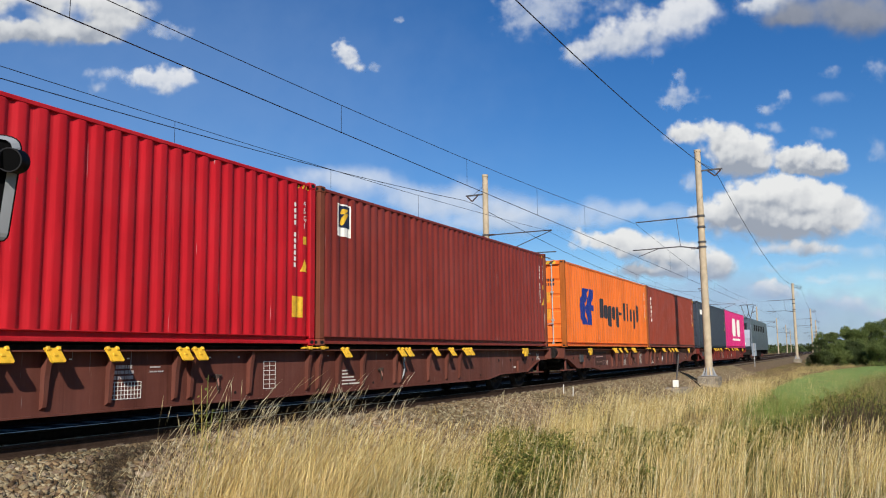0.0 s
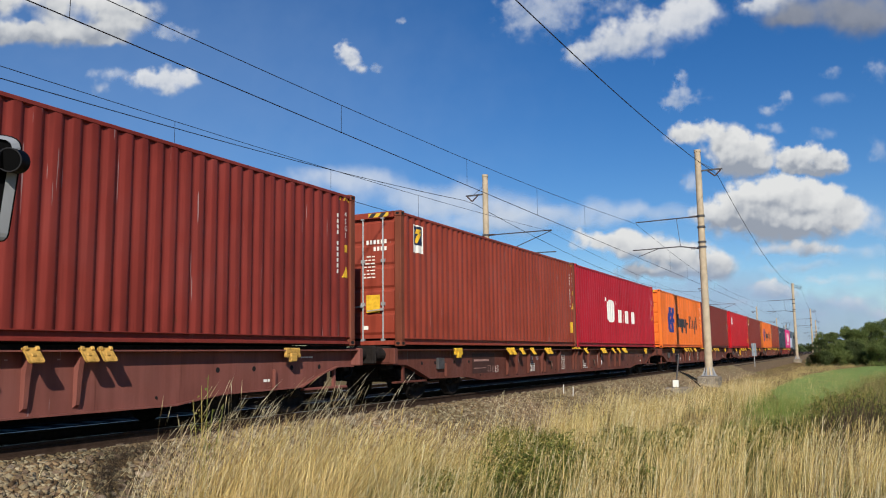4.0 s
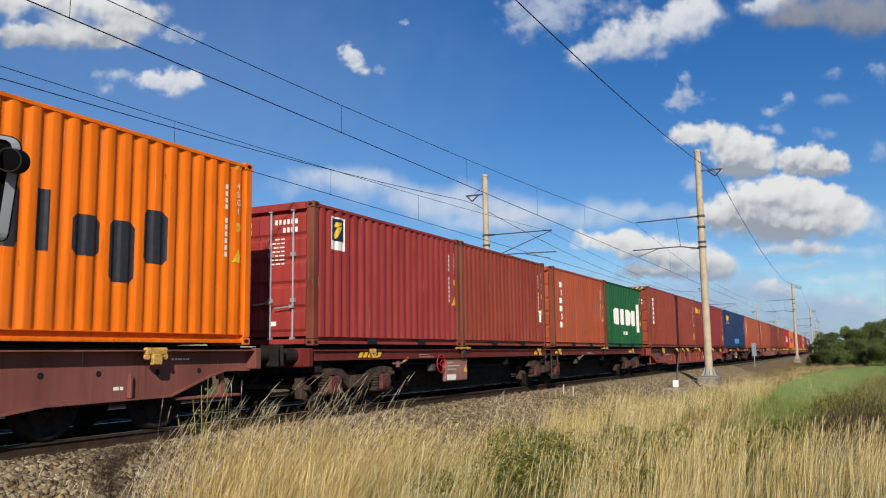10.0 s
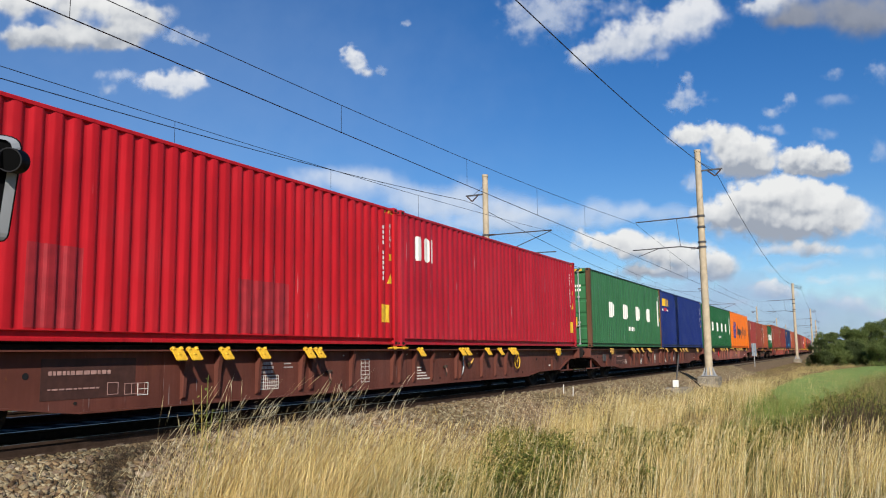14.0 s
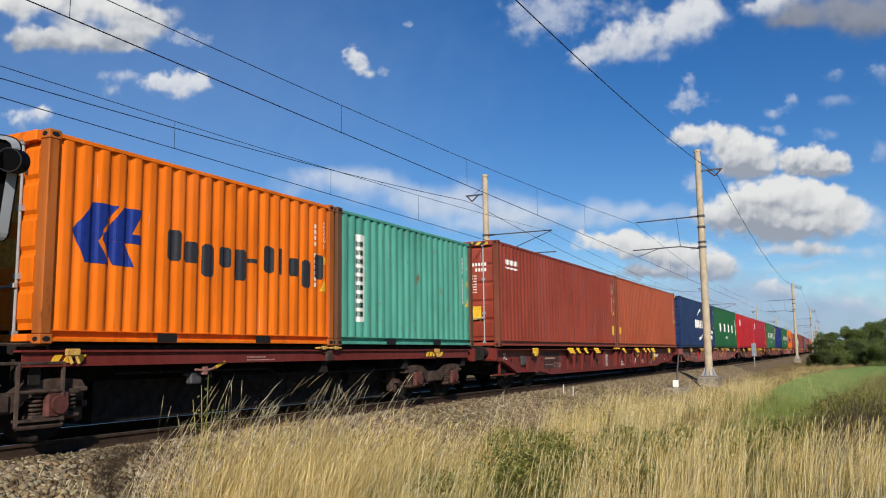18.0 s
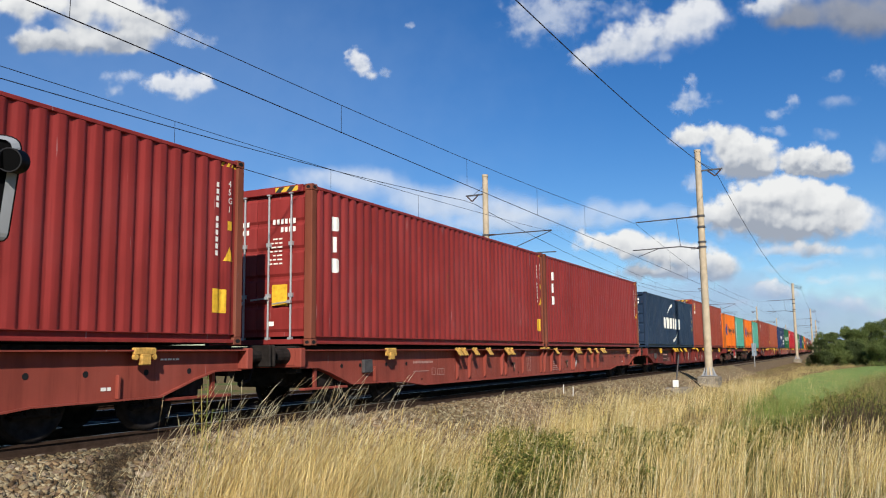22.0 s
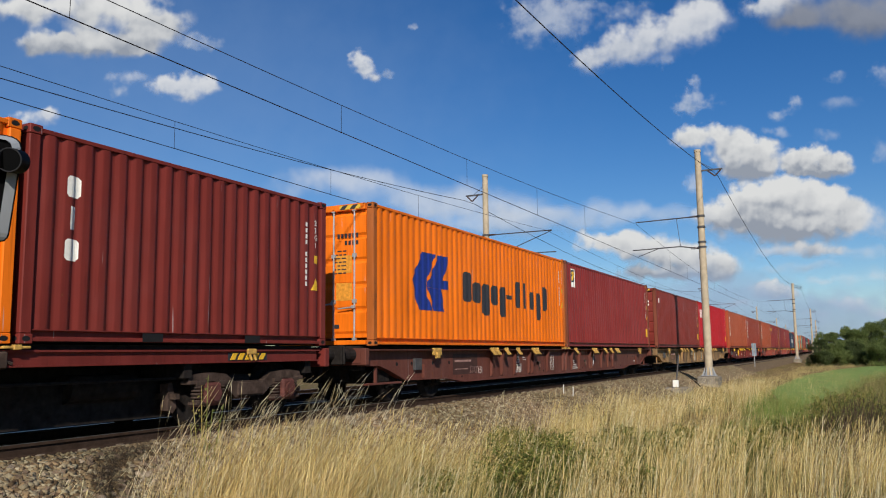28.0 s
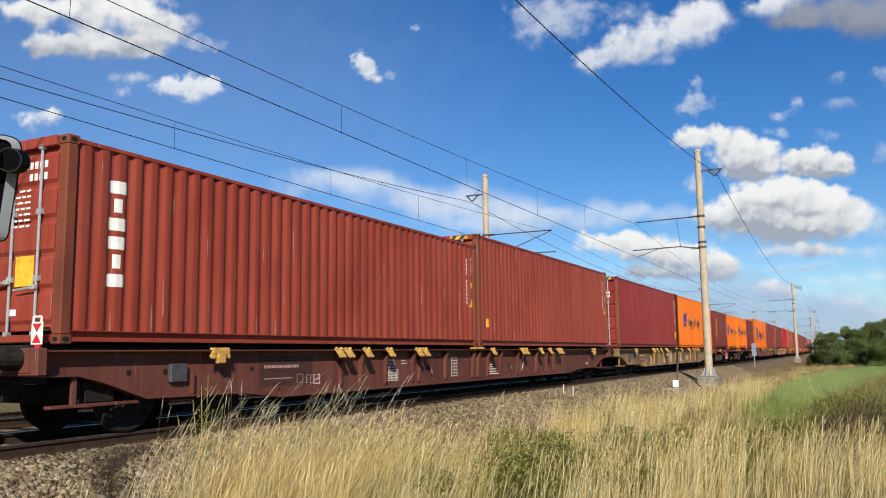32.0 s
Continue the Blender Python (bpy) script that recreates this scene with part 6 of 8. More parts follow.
def bed_z(d):
    for (a, za), (b, zb) in zip(zip(bp, bz), list(zip(bp, bz))[1:]):
        if a <= d <= b:
            return za + (zb - za) * (d - a) / (b - a)
    return ground_z(10, Y0 + d)


places = []
for _ in range(62000):
    x = 3.0 + 62 * rnd.random() ** 1.8
    d = rnd.uniform(-3.25, -0.85)
    if -0.86 < d < -0.64:
        continue
    r = rnd.uniform(0.016, 0.040) if x < 16 else rnd.uniform(0.018, 0.034)
    places.append((x, Y0 + bend(x) + d, bed_z(d) + r * rnd.uniform(-0.2, 0.55), r, rnd.uniform(0, 6.28), rnd.randrange(16)))
for _ in range(1500):
    x, d = rnd.uniform(3, 40), rnd.uniform(-0.6, 0.6)
    r = rnd.uniform(0.022, 0.04)
    places.append((x, Y0 + bend(x) + d, -0.185, r, rnd.uniform(0, 6.28), rnd.randrange(16)))
tagged(part("ballast_stones", many("ballast_stones", STONE, places, STONES), STONES, ballast, "loose crushed stones"), kind="stuff")
stone_mesh = [Shape().add(*s).mesh("stone", CONCRETE) for s in STONE]
lone = [plain("stone_grey", (0.25, 0.195, 0.135), 0.9, 0, 0.3, 30, 0.5), plain("stone_brown", (0.17, 0.12, 0.078), 0.9, 0, 0.3, 30, 0.5)]
for i, me in enumerate(stone_mesh):
    me.materials.clear()
    me.materials.append(lone[i % 2])
for i in range(280):
    x, d = rnd.uniform(5.0, 9.5), rnd.uniform(-3.0, -1.5)
    r = rnd.uniform(0.026, 0.046)
    ob = part("stone", stone_mesh[i % 16], lone[i % 2], ballast, at=pose(x, Y0 + d, bed_z(d) + r * 0.5, rnd.uniform(0, 40), 0, rnd.uniform(0, 360)))
    ob.scale = (r, r, r)


# ---- grass ----
def blade(rng, h, w, lean, head=False, bits=3, r=0.0034):
    """A blade bent towards +x, or a stalk with a seed head."""
    vs, fs = [], []
    a = rng.gauss(0, 0.5)
    dx, dy = math.cos(a) * lean, math.sin(a) * lean
    px_, py_ = -math.sin(a + 0.7) * w / 2, math.cos(a + 0.7) * w / 2
    for i in range(bits + 1):
        k = i / bits
        ww = (1 - k * (0.5 if head else 0.9))
        vs += [(dx * k * k - px_ * ww, dy * k * k - py_ * ww, h * (k - 0.12 * lean * k * k)), (dx * k * k + px_ * ww, dy * k * k + py_ * ww, h * (k - 0.12 * lean * k * k))]
    fs = [(2 * i, 2 * i + 1, 2 * i + 3, 2 * i + 2) for i in range(bits)]
    if head:
        x, y, z = dx, dy, h * (1 - 0.12 * lean)
        n = len(vs)
        e = 0.10
        ux, uy = dx * 0.3, dy * 0.3
        vs += [(x - ux * .3, y - uy * .3, z - e), (x + r, y, z - e * .4), (x - r * .5, y + r, z - e * .4), (x - r * .5, y - r, z - e * .4), (x + ux * .6, y + uy * .6, z + e * .5)]
        fs += [(n, n + 1, n + 2), (n, n + 2, n + 3), (n, n + 3, n + 1), (n + 1, n + 4, n + 2), (n + 2, n + 4, n + 3), (n + 3, n + 4, n + 1)]
    return vs, fs


rng = random.Random(21)
BLADES = [blade(rng, 1.0, 0.0085, rng.uniform(0.05, 0.8)) for _ in range(14)] + [blade(rng, 1.0, 0.0068, rng.uniform(0.05, 0.38), True, 3) for _ in range(10)] + [blade(rng, 1.0, 0.0042, rng.uniform(0.28, 0.66), True, 5, 0.0028) for _ in range(10)] + [blade(rng, 1.0, 0.0088, rng.uniform(0.1, 0.85), False, 2) for _ in range(12)]
LEAF_ONLY, UPRIGHT, ARCHING, SHORT = list(range(14)), list(range(14, 24)), list(range(24, 34)), list(range(34, 46))
WIND = -1.1          # the way in which the stalks lean


def grass(name, label, count, region, mat, hgt, picks, seed, thin=None, tuft=1, spread=0.12, wild=1.0):
    """Blades in tufts: each tuft leans one way and has its own height."""
    rg = random.Random(seed)
    out = []
    while len(out) < count:
        x, y = region(rg)
        if thin and rg.random() > thin(x, y):
            continue
        way, hh = WIND + rg.gauss(0, wild), rg.uniform(*hgt) * (0.5 if y > 4.9 and 9.6 < x < 15.0 else 0.48 if 14 < x < 24 and 0.8 < y < 3.8 else 0.62 if 14 < x < 24 and y < 3.8 else 0.5 if x > 24 and y > 4.6 else 1.0)
        for _ in range(max(1, int(rg.uniform(0.4, 1.6) * tuft))):
            px_, py_ = x + rg.gauss(0, spread), y + rg.gauss(0, spread)
            out.append((px_, py_, ground_z(px_, py_) - 0.02, hh * rg.uniform(0.6, 1.15), way + rg.gauss(0, 0.6 * wild), rg.choice(picks)))
    return thing(name, label, "grass", kind="stuff", mesh=many(name, BLADES, out, mat))


def verge_edge(x):
    bare = 0.75 * max(0.0, 1 - abs(x - 12.2) / 2.6)
    return 6.35 + 0.35 * noise.noise((x * 0.5, 1.7, 0)) - bare


def verge(rg):
    while True:
        x = 4.0 + 36 * rg.random() ** 1.25
        y = rg.uniform(-1.6 - 0.05 * x, verge_edge(x))
        if x < 19.0 + 2.0 * noise.noise((y, 0.3, 0)) or y > meadow_left(x) - 0.3:
            return x, y


def between(pts, x):
    for (a, za), (b, zb) in zip(pts, pts[1:]):
        if x <= b:
            return za + (zb - za) * (x - a) / (b - a)
    return pts[-1][1]


def meadow_left(x):
    """The meadow's edge towards the railway: it swings away in front of the bushes."""
    return between(((15, 2.6), (27, 3.25), (41, 3.5), (58, 3.3), (70, 2.5), (78, 1.8), (92, -0.5), (104, -3.2), (125, -9.0)), x) + 0.3 * noise.noise((x * 0.25, 5, 0)) + 0.12 * noise.noise((x * 1.3, 7, 0))


def meadow_right(x):
    return between(((15, 2.0), (20.7, 1.4), (23.3, 1.0), (29, 0.6), (36, 0.3), (48, -0.4), (63, -1.9), (80, -4.6), (104, -9.0), (125, -13.0)), x) + 0.25 * noise.noise((x * 0.3, 9, 0)) + 0.12 * noise.noise((x * 1.1, 3, 0))


def clump(x, y, s=0.45, k=0.0, lo=0.15):
    return lo + (1 - lo) * max(0, min(1, 0.5 + 1.6 * (noise.noise((x * s, y * s, k)))))


def green_spot(x, y):
    """Greener towards a few places in the verge."""
    near = sum(max(0.0, 1 - math.hypot((x - cx) / k, y - cy) / rr) for cx, cy, rr, k in ((10.0, 3.9, 1.1, 1.6), (8.6, 4.5, 0.6, 1.6), (15.8, 2.6, 1.2, 1.6), (13.6, 5.5, 0.9, 1.6), (20, 2.0, 0.8, 4.0), (12.5, 3.0, 0.8, 2.4), (11.0, 2.2, 0.5, 1.6), (17.5, 1.7, 0.8, 2.0), (24.0, 8.0, 0.1, 1.0), (11.5, 4.9, 0.8, 1.8), (16.5, 0.4, 1.2, 2.2), (18.5, -1.2, 1.5, 2.0), (8.0, 1.0, 0.6, 1.5), (12, 1.4, 0.6, 2.0)))
    return min(1, 2 * near) * 0.85 + 0.32 * clump(x, y, 0.7, 9, 0.0) ** 2


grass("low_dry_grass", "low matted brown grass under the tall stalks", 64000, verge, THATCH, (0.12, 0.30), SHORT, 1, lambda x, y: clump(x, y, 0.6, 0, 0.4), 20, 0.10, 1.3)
grass("dry_grass", "tall dry straw-coloured grass on the railway verge", 14000, verge, STRAW, (0.34, 0.70), LEAF_ONLY, 31, lambda x, y: clump(x, y, 0.9, 1, 0.0) ** 2 * (1.0 - 0.8 * green_spot(x, y)), 24, 0.10, 0.9)
grass("upright_stalks", "upright dry reed-like stalks in the verge", 10500, verge, STRAW, (0.48, 0.84), UPRIGHT + LEAF_ONLY[:5], 7, lambda x, y: clump(x, y, 0.7, 2, 0.0) ** 2 * (1.0 - 0.85 * green_spot(x, y)) if x > 8 else 0.03, 14, 0.12, 0.8)
grass("seed_stalks", "pale seeding grass stalks above the verge", 4200, verge, PALE_STALK, (0.55, 0.95), ARCHING + UPRIGHT, 2, lambda x, y: clump(x, y, 0.7, 4, 0.03), 7, 0.12, 0.4)
grass("green_grass", "green grass and weeds between the dry stalks", 64000, verge, GREEN_GRASS, (0.20, 0.54), SHORT, 3, green_spot, 22, 0.13, 1.3)
grass("tall_grass_tuft", "tall leaning feathery stalks at the ballast's edge", 310, lambda rg: (rg.uniform(5.9, 9.6), rg.gauss(6.2, 0.30)), SILVER_STALK, (0.95, 1.42), ARCHING, 14, lambda x, y: clump(x, y, 1.3, 6, 0.25) if y < 6.9 else 0, 4, 0.10, 0.30)
grass("lone_stalks", "few tall silvery stalks before the ballast", 44, lambda rg: (rg.uniform(5.0, 6.6), rg.gauss(6.05, 0.22)), SILVER_STALK, (0.75, 1.15), ARCHING, 81, None, 4, 0.10, 0.30)
grass("straw_tuft", "dense golden grass at the ballast's edge", 5200, lambda rg: (rg.uniform(6.1, 10.4), rg.uniform(4.4, 6.35)), STRAW, (0.58, 1.0), ARCHING + UPRIGHT[:5], 15, lambda x, y: clump(x, y, 1.1, 8, 0.12) ** 1.5 * (1.0 if y > 5.3 else 0.6), 14, 0.08, 0.40)
# short near-black blades set along a curved line on the ballast slope
grass("dead_weed", "near-black low blades along an arc on the ballast slope", 3600, lambda rg: (lambda k: (6.35 + 1.55 * k + rg.gauss(0, 0.05), 7.2 + 0.85 * k + 0.35 * math.sin(k * 3.1) + rg.gauss(0, 0.09)))(rg.random()), NEAR_BLACK_BLADE, (0.20, 0.38), SHORT, 44, None, 16, 0.05, 1.5)
grass("dry_grass_strip", "dry grass strip between the meadow and the ballast", 22000, lambda rg: (lambda x: (x, rg.uniform(meadow_left(x) - abs(rg.gauss(0, 0.35)), 6.5 + bend(x))))(24 + 93 * rg.random() ** 1.2), STRAW, (0.22, 0.5), SHORT, 4, None, 12, 0.16)
grass("meadow_grass", "short bright green meadow grass", 30000, lambda rg: (lambda x: (x, rg.uniform(meadow_right(x), meadow_left(x))))(20.5 + 70 * rg.random() ** 1.6), MEADOW_GRASS, (0.10, 0.26), SHORT, 5, None, 8, 0.12, 2.0)
grass("rough_grass", "rough olive-brown grass beyond the meadow strip", 42000, lambda rg: (lambda x: (x, meadow_right(x) + abs(rg.gauss(0, 0.3)) - rg.uniform(0, 6.0)))(18.0 + 64 * rg.random() ** 1.6), OLIVE_GRASS, (0.3, 0.75), SHORT, 25, None, 12, 0.16)
grass("meadow_stalks", "thin pale stalks standing in the green meadow", 2600, lambda rg: (lambda x: (x, rg.uniform(meadow_right(x), meadow_left(x))))(19 + 45 * rg.random() ** 1.5), STRAW, (0.3, 0.55), ARCHING + SHORT, 52, lambda x, y: clump(x, y, 0.8, 15, 0.0) ** 2, 5, 0.15)
grass("tall_green_grass", "taller fresh green grass before the meadow", 7500, lambda rg: (lambda x: (x, 1.95 + rg.gauss(0, 0.5) * (0.6 + 0.05 * (x - 16))))(rg.uniform(16.5, 27)), MEADOW_GRASS, (0.42, 0.72), SHORT, 53, None, 14, 0.14, 1.0)
grass("dark_weed_stalks", "dark brown dock stalks at the meadow's edge", 1700, lambda rg: (lambda x: (x, rg.uniform(-1.5, 0.6)))(rg.uniform(14.2, 18.0)), DARK_STALK, (1.05, 1.55), UPRIGHT + SHORT[:4], 6, lambda x, y: clump(x, y, 0.8, 12, 0.02), 9, 0.16, 0.6)
grass("dead_grass", "low dark brown dead grass at the ballast's foot", 1800, lambda rg: (lambda x: (x, 0.272 * x + rg.gauss(0, 0.22)))(rg.uniform(20.5, 26)), DARK_STALK, (0.35, 0.6), SHORT, 71, None, 10, 0.10, 1.0)
grass("corner_stalks", "bright upright dry stalks before the dark weeds", 2300, lambda rg: (rg.uniform(9.5, 14.5), rg.uniform(-1.6, 3.2)), STRAW, (0.55, 0.92), UPRIGHT + LEAF_ONLY[:3], 63, lambda x, y: clump(x, y, 0.8, 17, 0.05) ** 1.5, 12, 0.10, 0.5)
for x, y in ((23.8, 7.9), (24.1, 7.7)):
    peg = thing("marker_peg", "thin white peg standing in the ballast", "peg", m=pose(x, y, bed_z(y - Y0) - 0.02), group="pegs in the ballast")
    part("rod", Shape().tube((0, 0, 0), (0.03, 0.0, 0.30), 0.012, 8), PALE_ROD, peg)
    part("cap", Shape().tube((0.03, 0, 0.295), (0.032, 0, 0.33), 0.017, 8), PALE_ROD, peg)
meadow = Shape()
mx = [26 + 2 * i for i in range(52)]


def meadow_across(x, k):
    """From one edge of the meadow to the other; it runs to a point at its near end."""
    a, b = meadow_right(x), meadow_left(x)
    return (a + b) / 2 + (b - a) * (k - 0.5) * min(1.0, (x - 25.9) / 13)


meadow.add([(x, meadow_across(x, j / 7), ground_z(x, meadow_across(x, j / 7)) + 0.02) for x in mx for j in range(8)], [(i * 8 + j, (i + 1) * 8 + j, (i + 1) * 8 + j + 1, i * 8 + j + 1) for i in range(51) for j in range(7)])
MEADOW = plain("meadow_ground", (0.19, 0.275, 0.062), 0.95, 0, 0.4, 1.3, 0.9)
thing("meadow", "mown bright green meadow strip beside the verge", "meadow", kind="structure", mesh=meadow.mesh("meadow", MEADOW, True))


# ---- weeds, bushes and trees ----
def leaf_proto(rg, w, h):
    a, b = rg.uniform(0.3, 1.2), rg.uniform(0, 6.28)
    m = Euler((a, rg.uniform(-0.5, 0.5), b)).to_matrix()
    pts = [Vector((0, -h / 2, 0)), Vector((w / 2, 0, 0.12 * h)), Vector((0, h / 2, 0)), Vector((-w / 2, 0, 0.12 * h))]
    return [tuple(m @ p) for p in pts], [(0, 1, 2), (0, 2, 3)]


LEAVES = [leaf_proto(random.Random(i), 0.7, 1.0) for i in range(12)]


def crown_places(rg, lobes, count, size):
    out = []
    for _ in range(count):
        cx, cy, cz, rx, ry, rz = rg.choice(lobes)
        u = Vector((rg.gauss(0, 1), rg.gauss(0, 1), rg.gauss(0, 1))).normalized()
        k = rg.uniform(0.55, 1.08) if rg.random() < 0.8 else rg.uniform(0.2, 0.6)
        out.append((cx + u.x * rx * k, cy + u.y * ry * k, max(0.05, cz + u.z * rz * k), rg.uniform(*size), rg.uniform(0, 6.28), rg.randrange(12)))
    return out


def tree(name, label, x, y, height, spread, seed, leaves, leaf_size, low=0.15, lobes_n=30, mat=LEAF, category="tree"):
    rg = random.Random(seed)
    top = thing(name, label, category, m=pose(x, y, ground_z(x, y) - 0.05), group="trees beside the meadow")
    trunk = Shape()
    p = Vector((0, 0, 0))
    r = height * 0.022
    for i in range(5):
        q = p + Vector((rg.uniform(-.06, .06) * height * .2, rg.uniform(-.06, .06) * height * .2, height * 0.16))
        trunk.tube(p, q, r, 8, r * 0.8)
        p, r = q, r * 0.8
    lobes = []
    for i in range(lobes_n):
        a = rg.uniform(0, 6.28)
        k = rg.uniform(0.15, 1.0)
        z = height * rg.uniform(low, 0.86)
        wide = (0.95 if category == "bush" else math.sin(min(1, (z / height) * 1.15) * math.pi * 0.5)) if z < height * 0.5 else 1.15 - (z / height - 0.5) * 1.6
        d = spread * k * max(0.25, wide) * 0.75
        c = (math.cos(a) * d, math.sin(a) * d, z)
        s = spread * rg.uniform(0.12, 0.28)
        lobes.append((*c, s, s, s * rg.uniform(0.6, 0.9)))
        trunk.tube((0, 0, z * 0.6), c, height * 0.008, 5, height * 0.002)
    part("trunk", trunk, BARK, top)
    part("crown", many("crown", LEAVES, crown_places(rg, lobes, int(leaves * 2.6), (leaf_size[0] * 0.7, leaf_size[1] * 0.7)), mat), mat, top, "dense small leaves")
    return top


tree("bush", "dark green rounded bush at the meadow's edge", 92, 3.2, 3.1, 1.75, 2, 7000, (0.08, 0.17), 0.03, 44, DARK_LEAF, "bush")
tree("tree", "small leafy green tree behind the dark bush", 104, 2.7, 4.1, 2.1, 1, 8000, (0.09, 0.19), 0.10, 46)
tree("bush", "spreading green bush at the foot of the trees", 104, 0.3, 3.0, 2.3, 6, 7000, (0.08, 0.18), 0.03, 44, DARK_LEAF, "bush")
tree("tree", "leafy green tree behind the bushes", 112, 0.1, 4.7, 2.5, 3, 9000, (0.09, 0.20), 0.12, 46)
tree("tree", "leafy green tree with an uneven top", 117, -2.0, 5.5, 2.7, 4, 9000, (0.09, 0.20), 0.12, 46)
tree("tree", "taller leafy green tree at the thicket's end", 113, -4.6, 6.2, 3.0, 5, 9000, (0.09, 0.20), 0.10, 46)
tree("bush", "low green bush before the thicket", 99, -2.2, 2.5, 2.4, 7, 7000, (0.08, 0.17), 0.03, 40, LEAF, "bush")
tree("bush", "rough low bush beside the meadow", 92, -3.6, 2.0, 1.8, 10, 5000, (0.08, 0.16), 0.03, 36, DARK_LEAF, "bush")
tree("bush", "olive green bush filling the thicket", 99, 1.5, 2.9, 2.0, 12, 7000, (0.08, 0.17), 0.02, 44, LEAF, "bush")
tree("bush", "broad green bush under the taller trees", 106, -1.3, 3.4, 2.4, 13, 7000, (0.08, 0.18), 0.02, 46, LEAF, "bush")
tree("bush", "low green bush at the thicket's foot", 101, -1.0, 2.0, 2.2, 14, 6000, (0.08, 0.17), 0.02, 40, DARK_LEAF, "bush")
tree("bush", "dense green bush beside the tallest tree", 108, -3.4, 3.6, 2.6, 15, 7000, (0.08, 0.18), 0.02, 46, LEAF, "bush")
tree("tree", "leafy tree farther along the line", 175, 1.5, 6.5, 4.0, 8, 3500, (0.25, 0.45))
tree("tree", "leafy tree farther along the line", 190, -5.0, 8.0, 5.0, 9, 3500, (0.25, 0.5))
rg = random.Random(77)
wood = []
for i in range(26000):
    x = 420 + rg.uniform(0, 60) + 900 * rg.random() ** 2
    y = rg.uniform(-60, 160) if x < 900 else rg.uniform(-120, 320)
    wood.append((x, y, -1 + rg.uniform(0.0, 1.0) ** 0.7 * (4.5 + 3 * noise.noise((x * .02, y * .03, 0))), rg.uniform(0.7, 1.6), rg.uniform(0, 6.28), rg.randrange(12)))
thing("far_woods", "distant dark green woods on the horizon", "woods", kind="stuff", mesh=many("far_woods", LEAVES, wood, DARK_LEAF))
for i, (x, y, h, w) in enumerate([(10.0, 3.85, 0.62, 0.5), (9.2, 3.45, 0.5, 0.5), (10.9, 4.3, 0.6, 0.5), (9.9, 4.25, 0.42, 0.5), (8.4, 4.35, 0.45, 0.4), (9.0, 4.75, 0.42, 0.4), (13.2, 5.5, 0.42, 0.5), (14.0, 5.7, 0.42, 0.5), (14.4, 5.1, 0.45, 0.5), (18.6, 0.2, 0.8, 0.6), (16.4, -0.4, 0.75, 0.6), (15.0, 0.25, 0.6, 0.6), (17.2, 0.5, 0.8, 0.7), (15.5, 3.2, 0.5, 0.5), (15.3, 2.3, 0.42, 0.5), (16.2, 2.7, 0.5, 0.6), (16.0, 1.5, 0.5, 0.6), (14.4, 2.9, 0.42, 0.4), (9.4, 5.1, 0.5, 0.3), (12.6, 2.6, 0.5, 0.4), (19, 0.6, 0.8, 0.6), (13.0, 4.6, 0.5, 0.5), (12.0, 4.9, 0.5, 0.5), (11.2, 3.6, 0.6, 0.55), (10.4, 3.3, 0.55, 0.5), (13.8, 3.5, 0.5, 0.5), (15.2, 4.0, 0.45, 0.5), (16.0, 3.6, 0.45, 0.5), (17.0, 3.2, 0.5, 0.55), (12.6, 1.9, 0.5, 0.5), (16.8, 2.3, 0.6, 0.6), (17.6, 1.9, 0.65, 0.6), (18.2, 1.4, 0.7, 0.6), (17.4, 1.0, 0.75, 0.6), (13.4, 1.4, 0.5, 0.45), (10.2, 2.6, 0.45, 0.4), (20.5, 0.2, 0.9, 0.7), (19.8, -0.4, 0.9, 0.7)]):
    rg = random.Random(300 + i)
    h *= 0.55 if x > 14.2 and y > 0.8 else 1.0
    top = thing("weed", "leafy green weed among the dry grass", "weed", m=pose(x, y, ground_z(x, y)), group="weeds in the verge")
    stems, pl = Shape(), []
    for _ in range(24):
        a, k = rg.uniform(0, 6.28), w * rg.uniform(0.1, 1.0)
        tip = Vector((math.cos(a) * k, math.sin(a) * k, h * rg.uniform(0.55, 1.12)))
        stems.tube((0, 0, 0), tip, 0.006, 5, 0.003)
        for j in range(90):
            t = rg.uniform(0.25, 1.0)
            q = tip * t
            pl.append((q.x + rg.gauss(0, .05), q.y + rg.gauss(0, .05), q.z + rg.gauss(0, .03), rg.uniform(0.022, 0.05), rg.uniform(0, 6.28), rg.randrange(12)))
    part("stalk", stems, WEED_LEAF, top)
    part("foliage", many("foliage", LEAVES, pl, WEED_LEAF), WEED_LEAF, top)
stalk = thing("tall_weed", "tall pale green weed with a budding tip", "weed", m=pose(7.05, 6.5, ground_z(7.05, 6.5)), group="weeds in the verge")
sm, pl, rg = Shape(), [], random.Random(9)
for a, k, h in ((0.3, 0.06, 1.52), (2.0, 0.14, 1.25), (4.4, 0.16, 1.15), (5.5, 0.20, 1.2), (3.2, 0.24, 1.0), (1.2, 0.10, 1.4)):
    tip = Vector((math.cos(a) * k, math.sin(a) * k, h))
    sm.tube((0, 0, 0), tip, 0.009, 5, 0.004)
    for j in range(18):
        q = tip * rg.uniform(0.45, 1.0)
        pl.append((q.x + rg.gauss(0, .02), q.y + rg.gauss(0, .02), q.z, rg.uniform(0.02, 0.045), rg.uniform(0, 6.28), rg.randrange(12)))
part("stalk", sm, WEED_LEAF, stalk)
part("foliage", many("foliage", LEAVES, pl, WEED_LEAF), WEED_LEAF, stalk)


# ---- overhead line ----
SPAN = 77.4
MAST_X = 41.7
CONTACT, CARRIER_TOP, CARRIER_SAG = 5.83, 7.58, 1.25


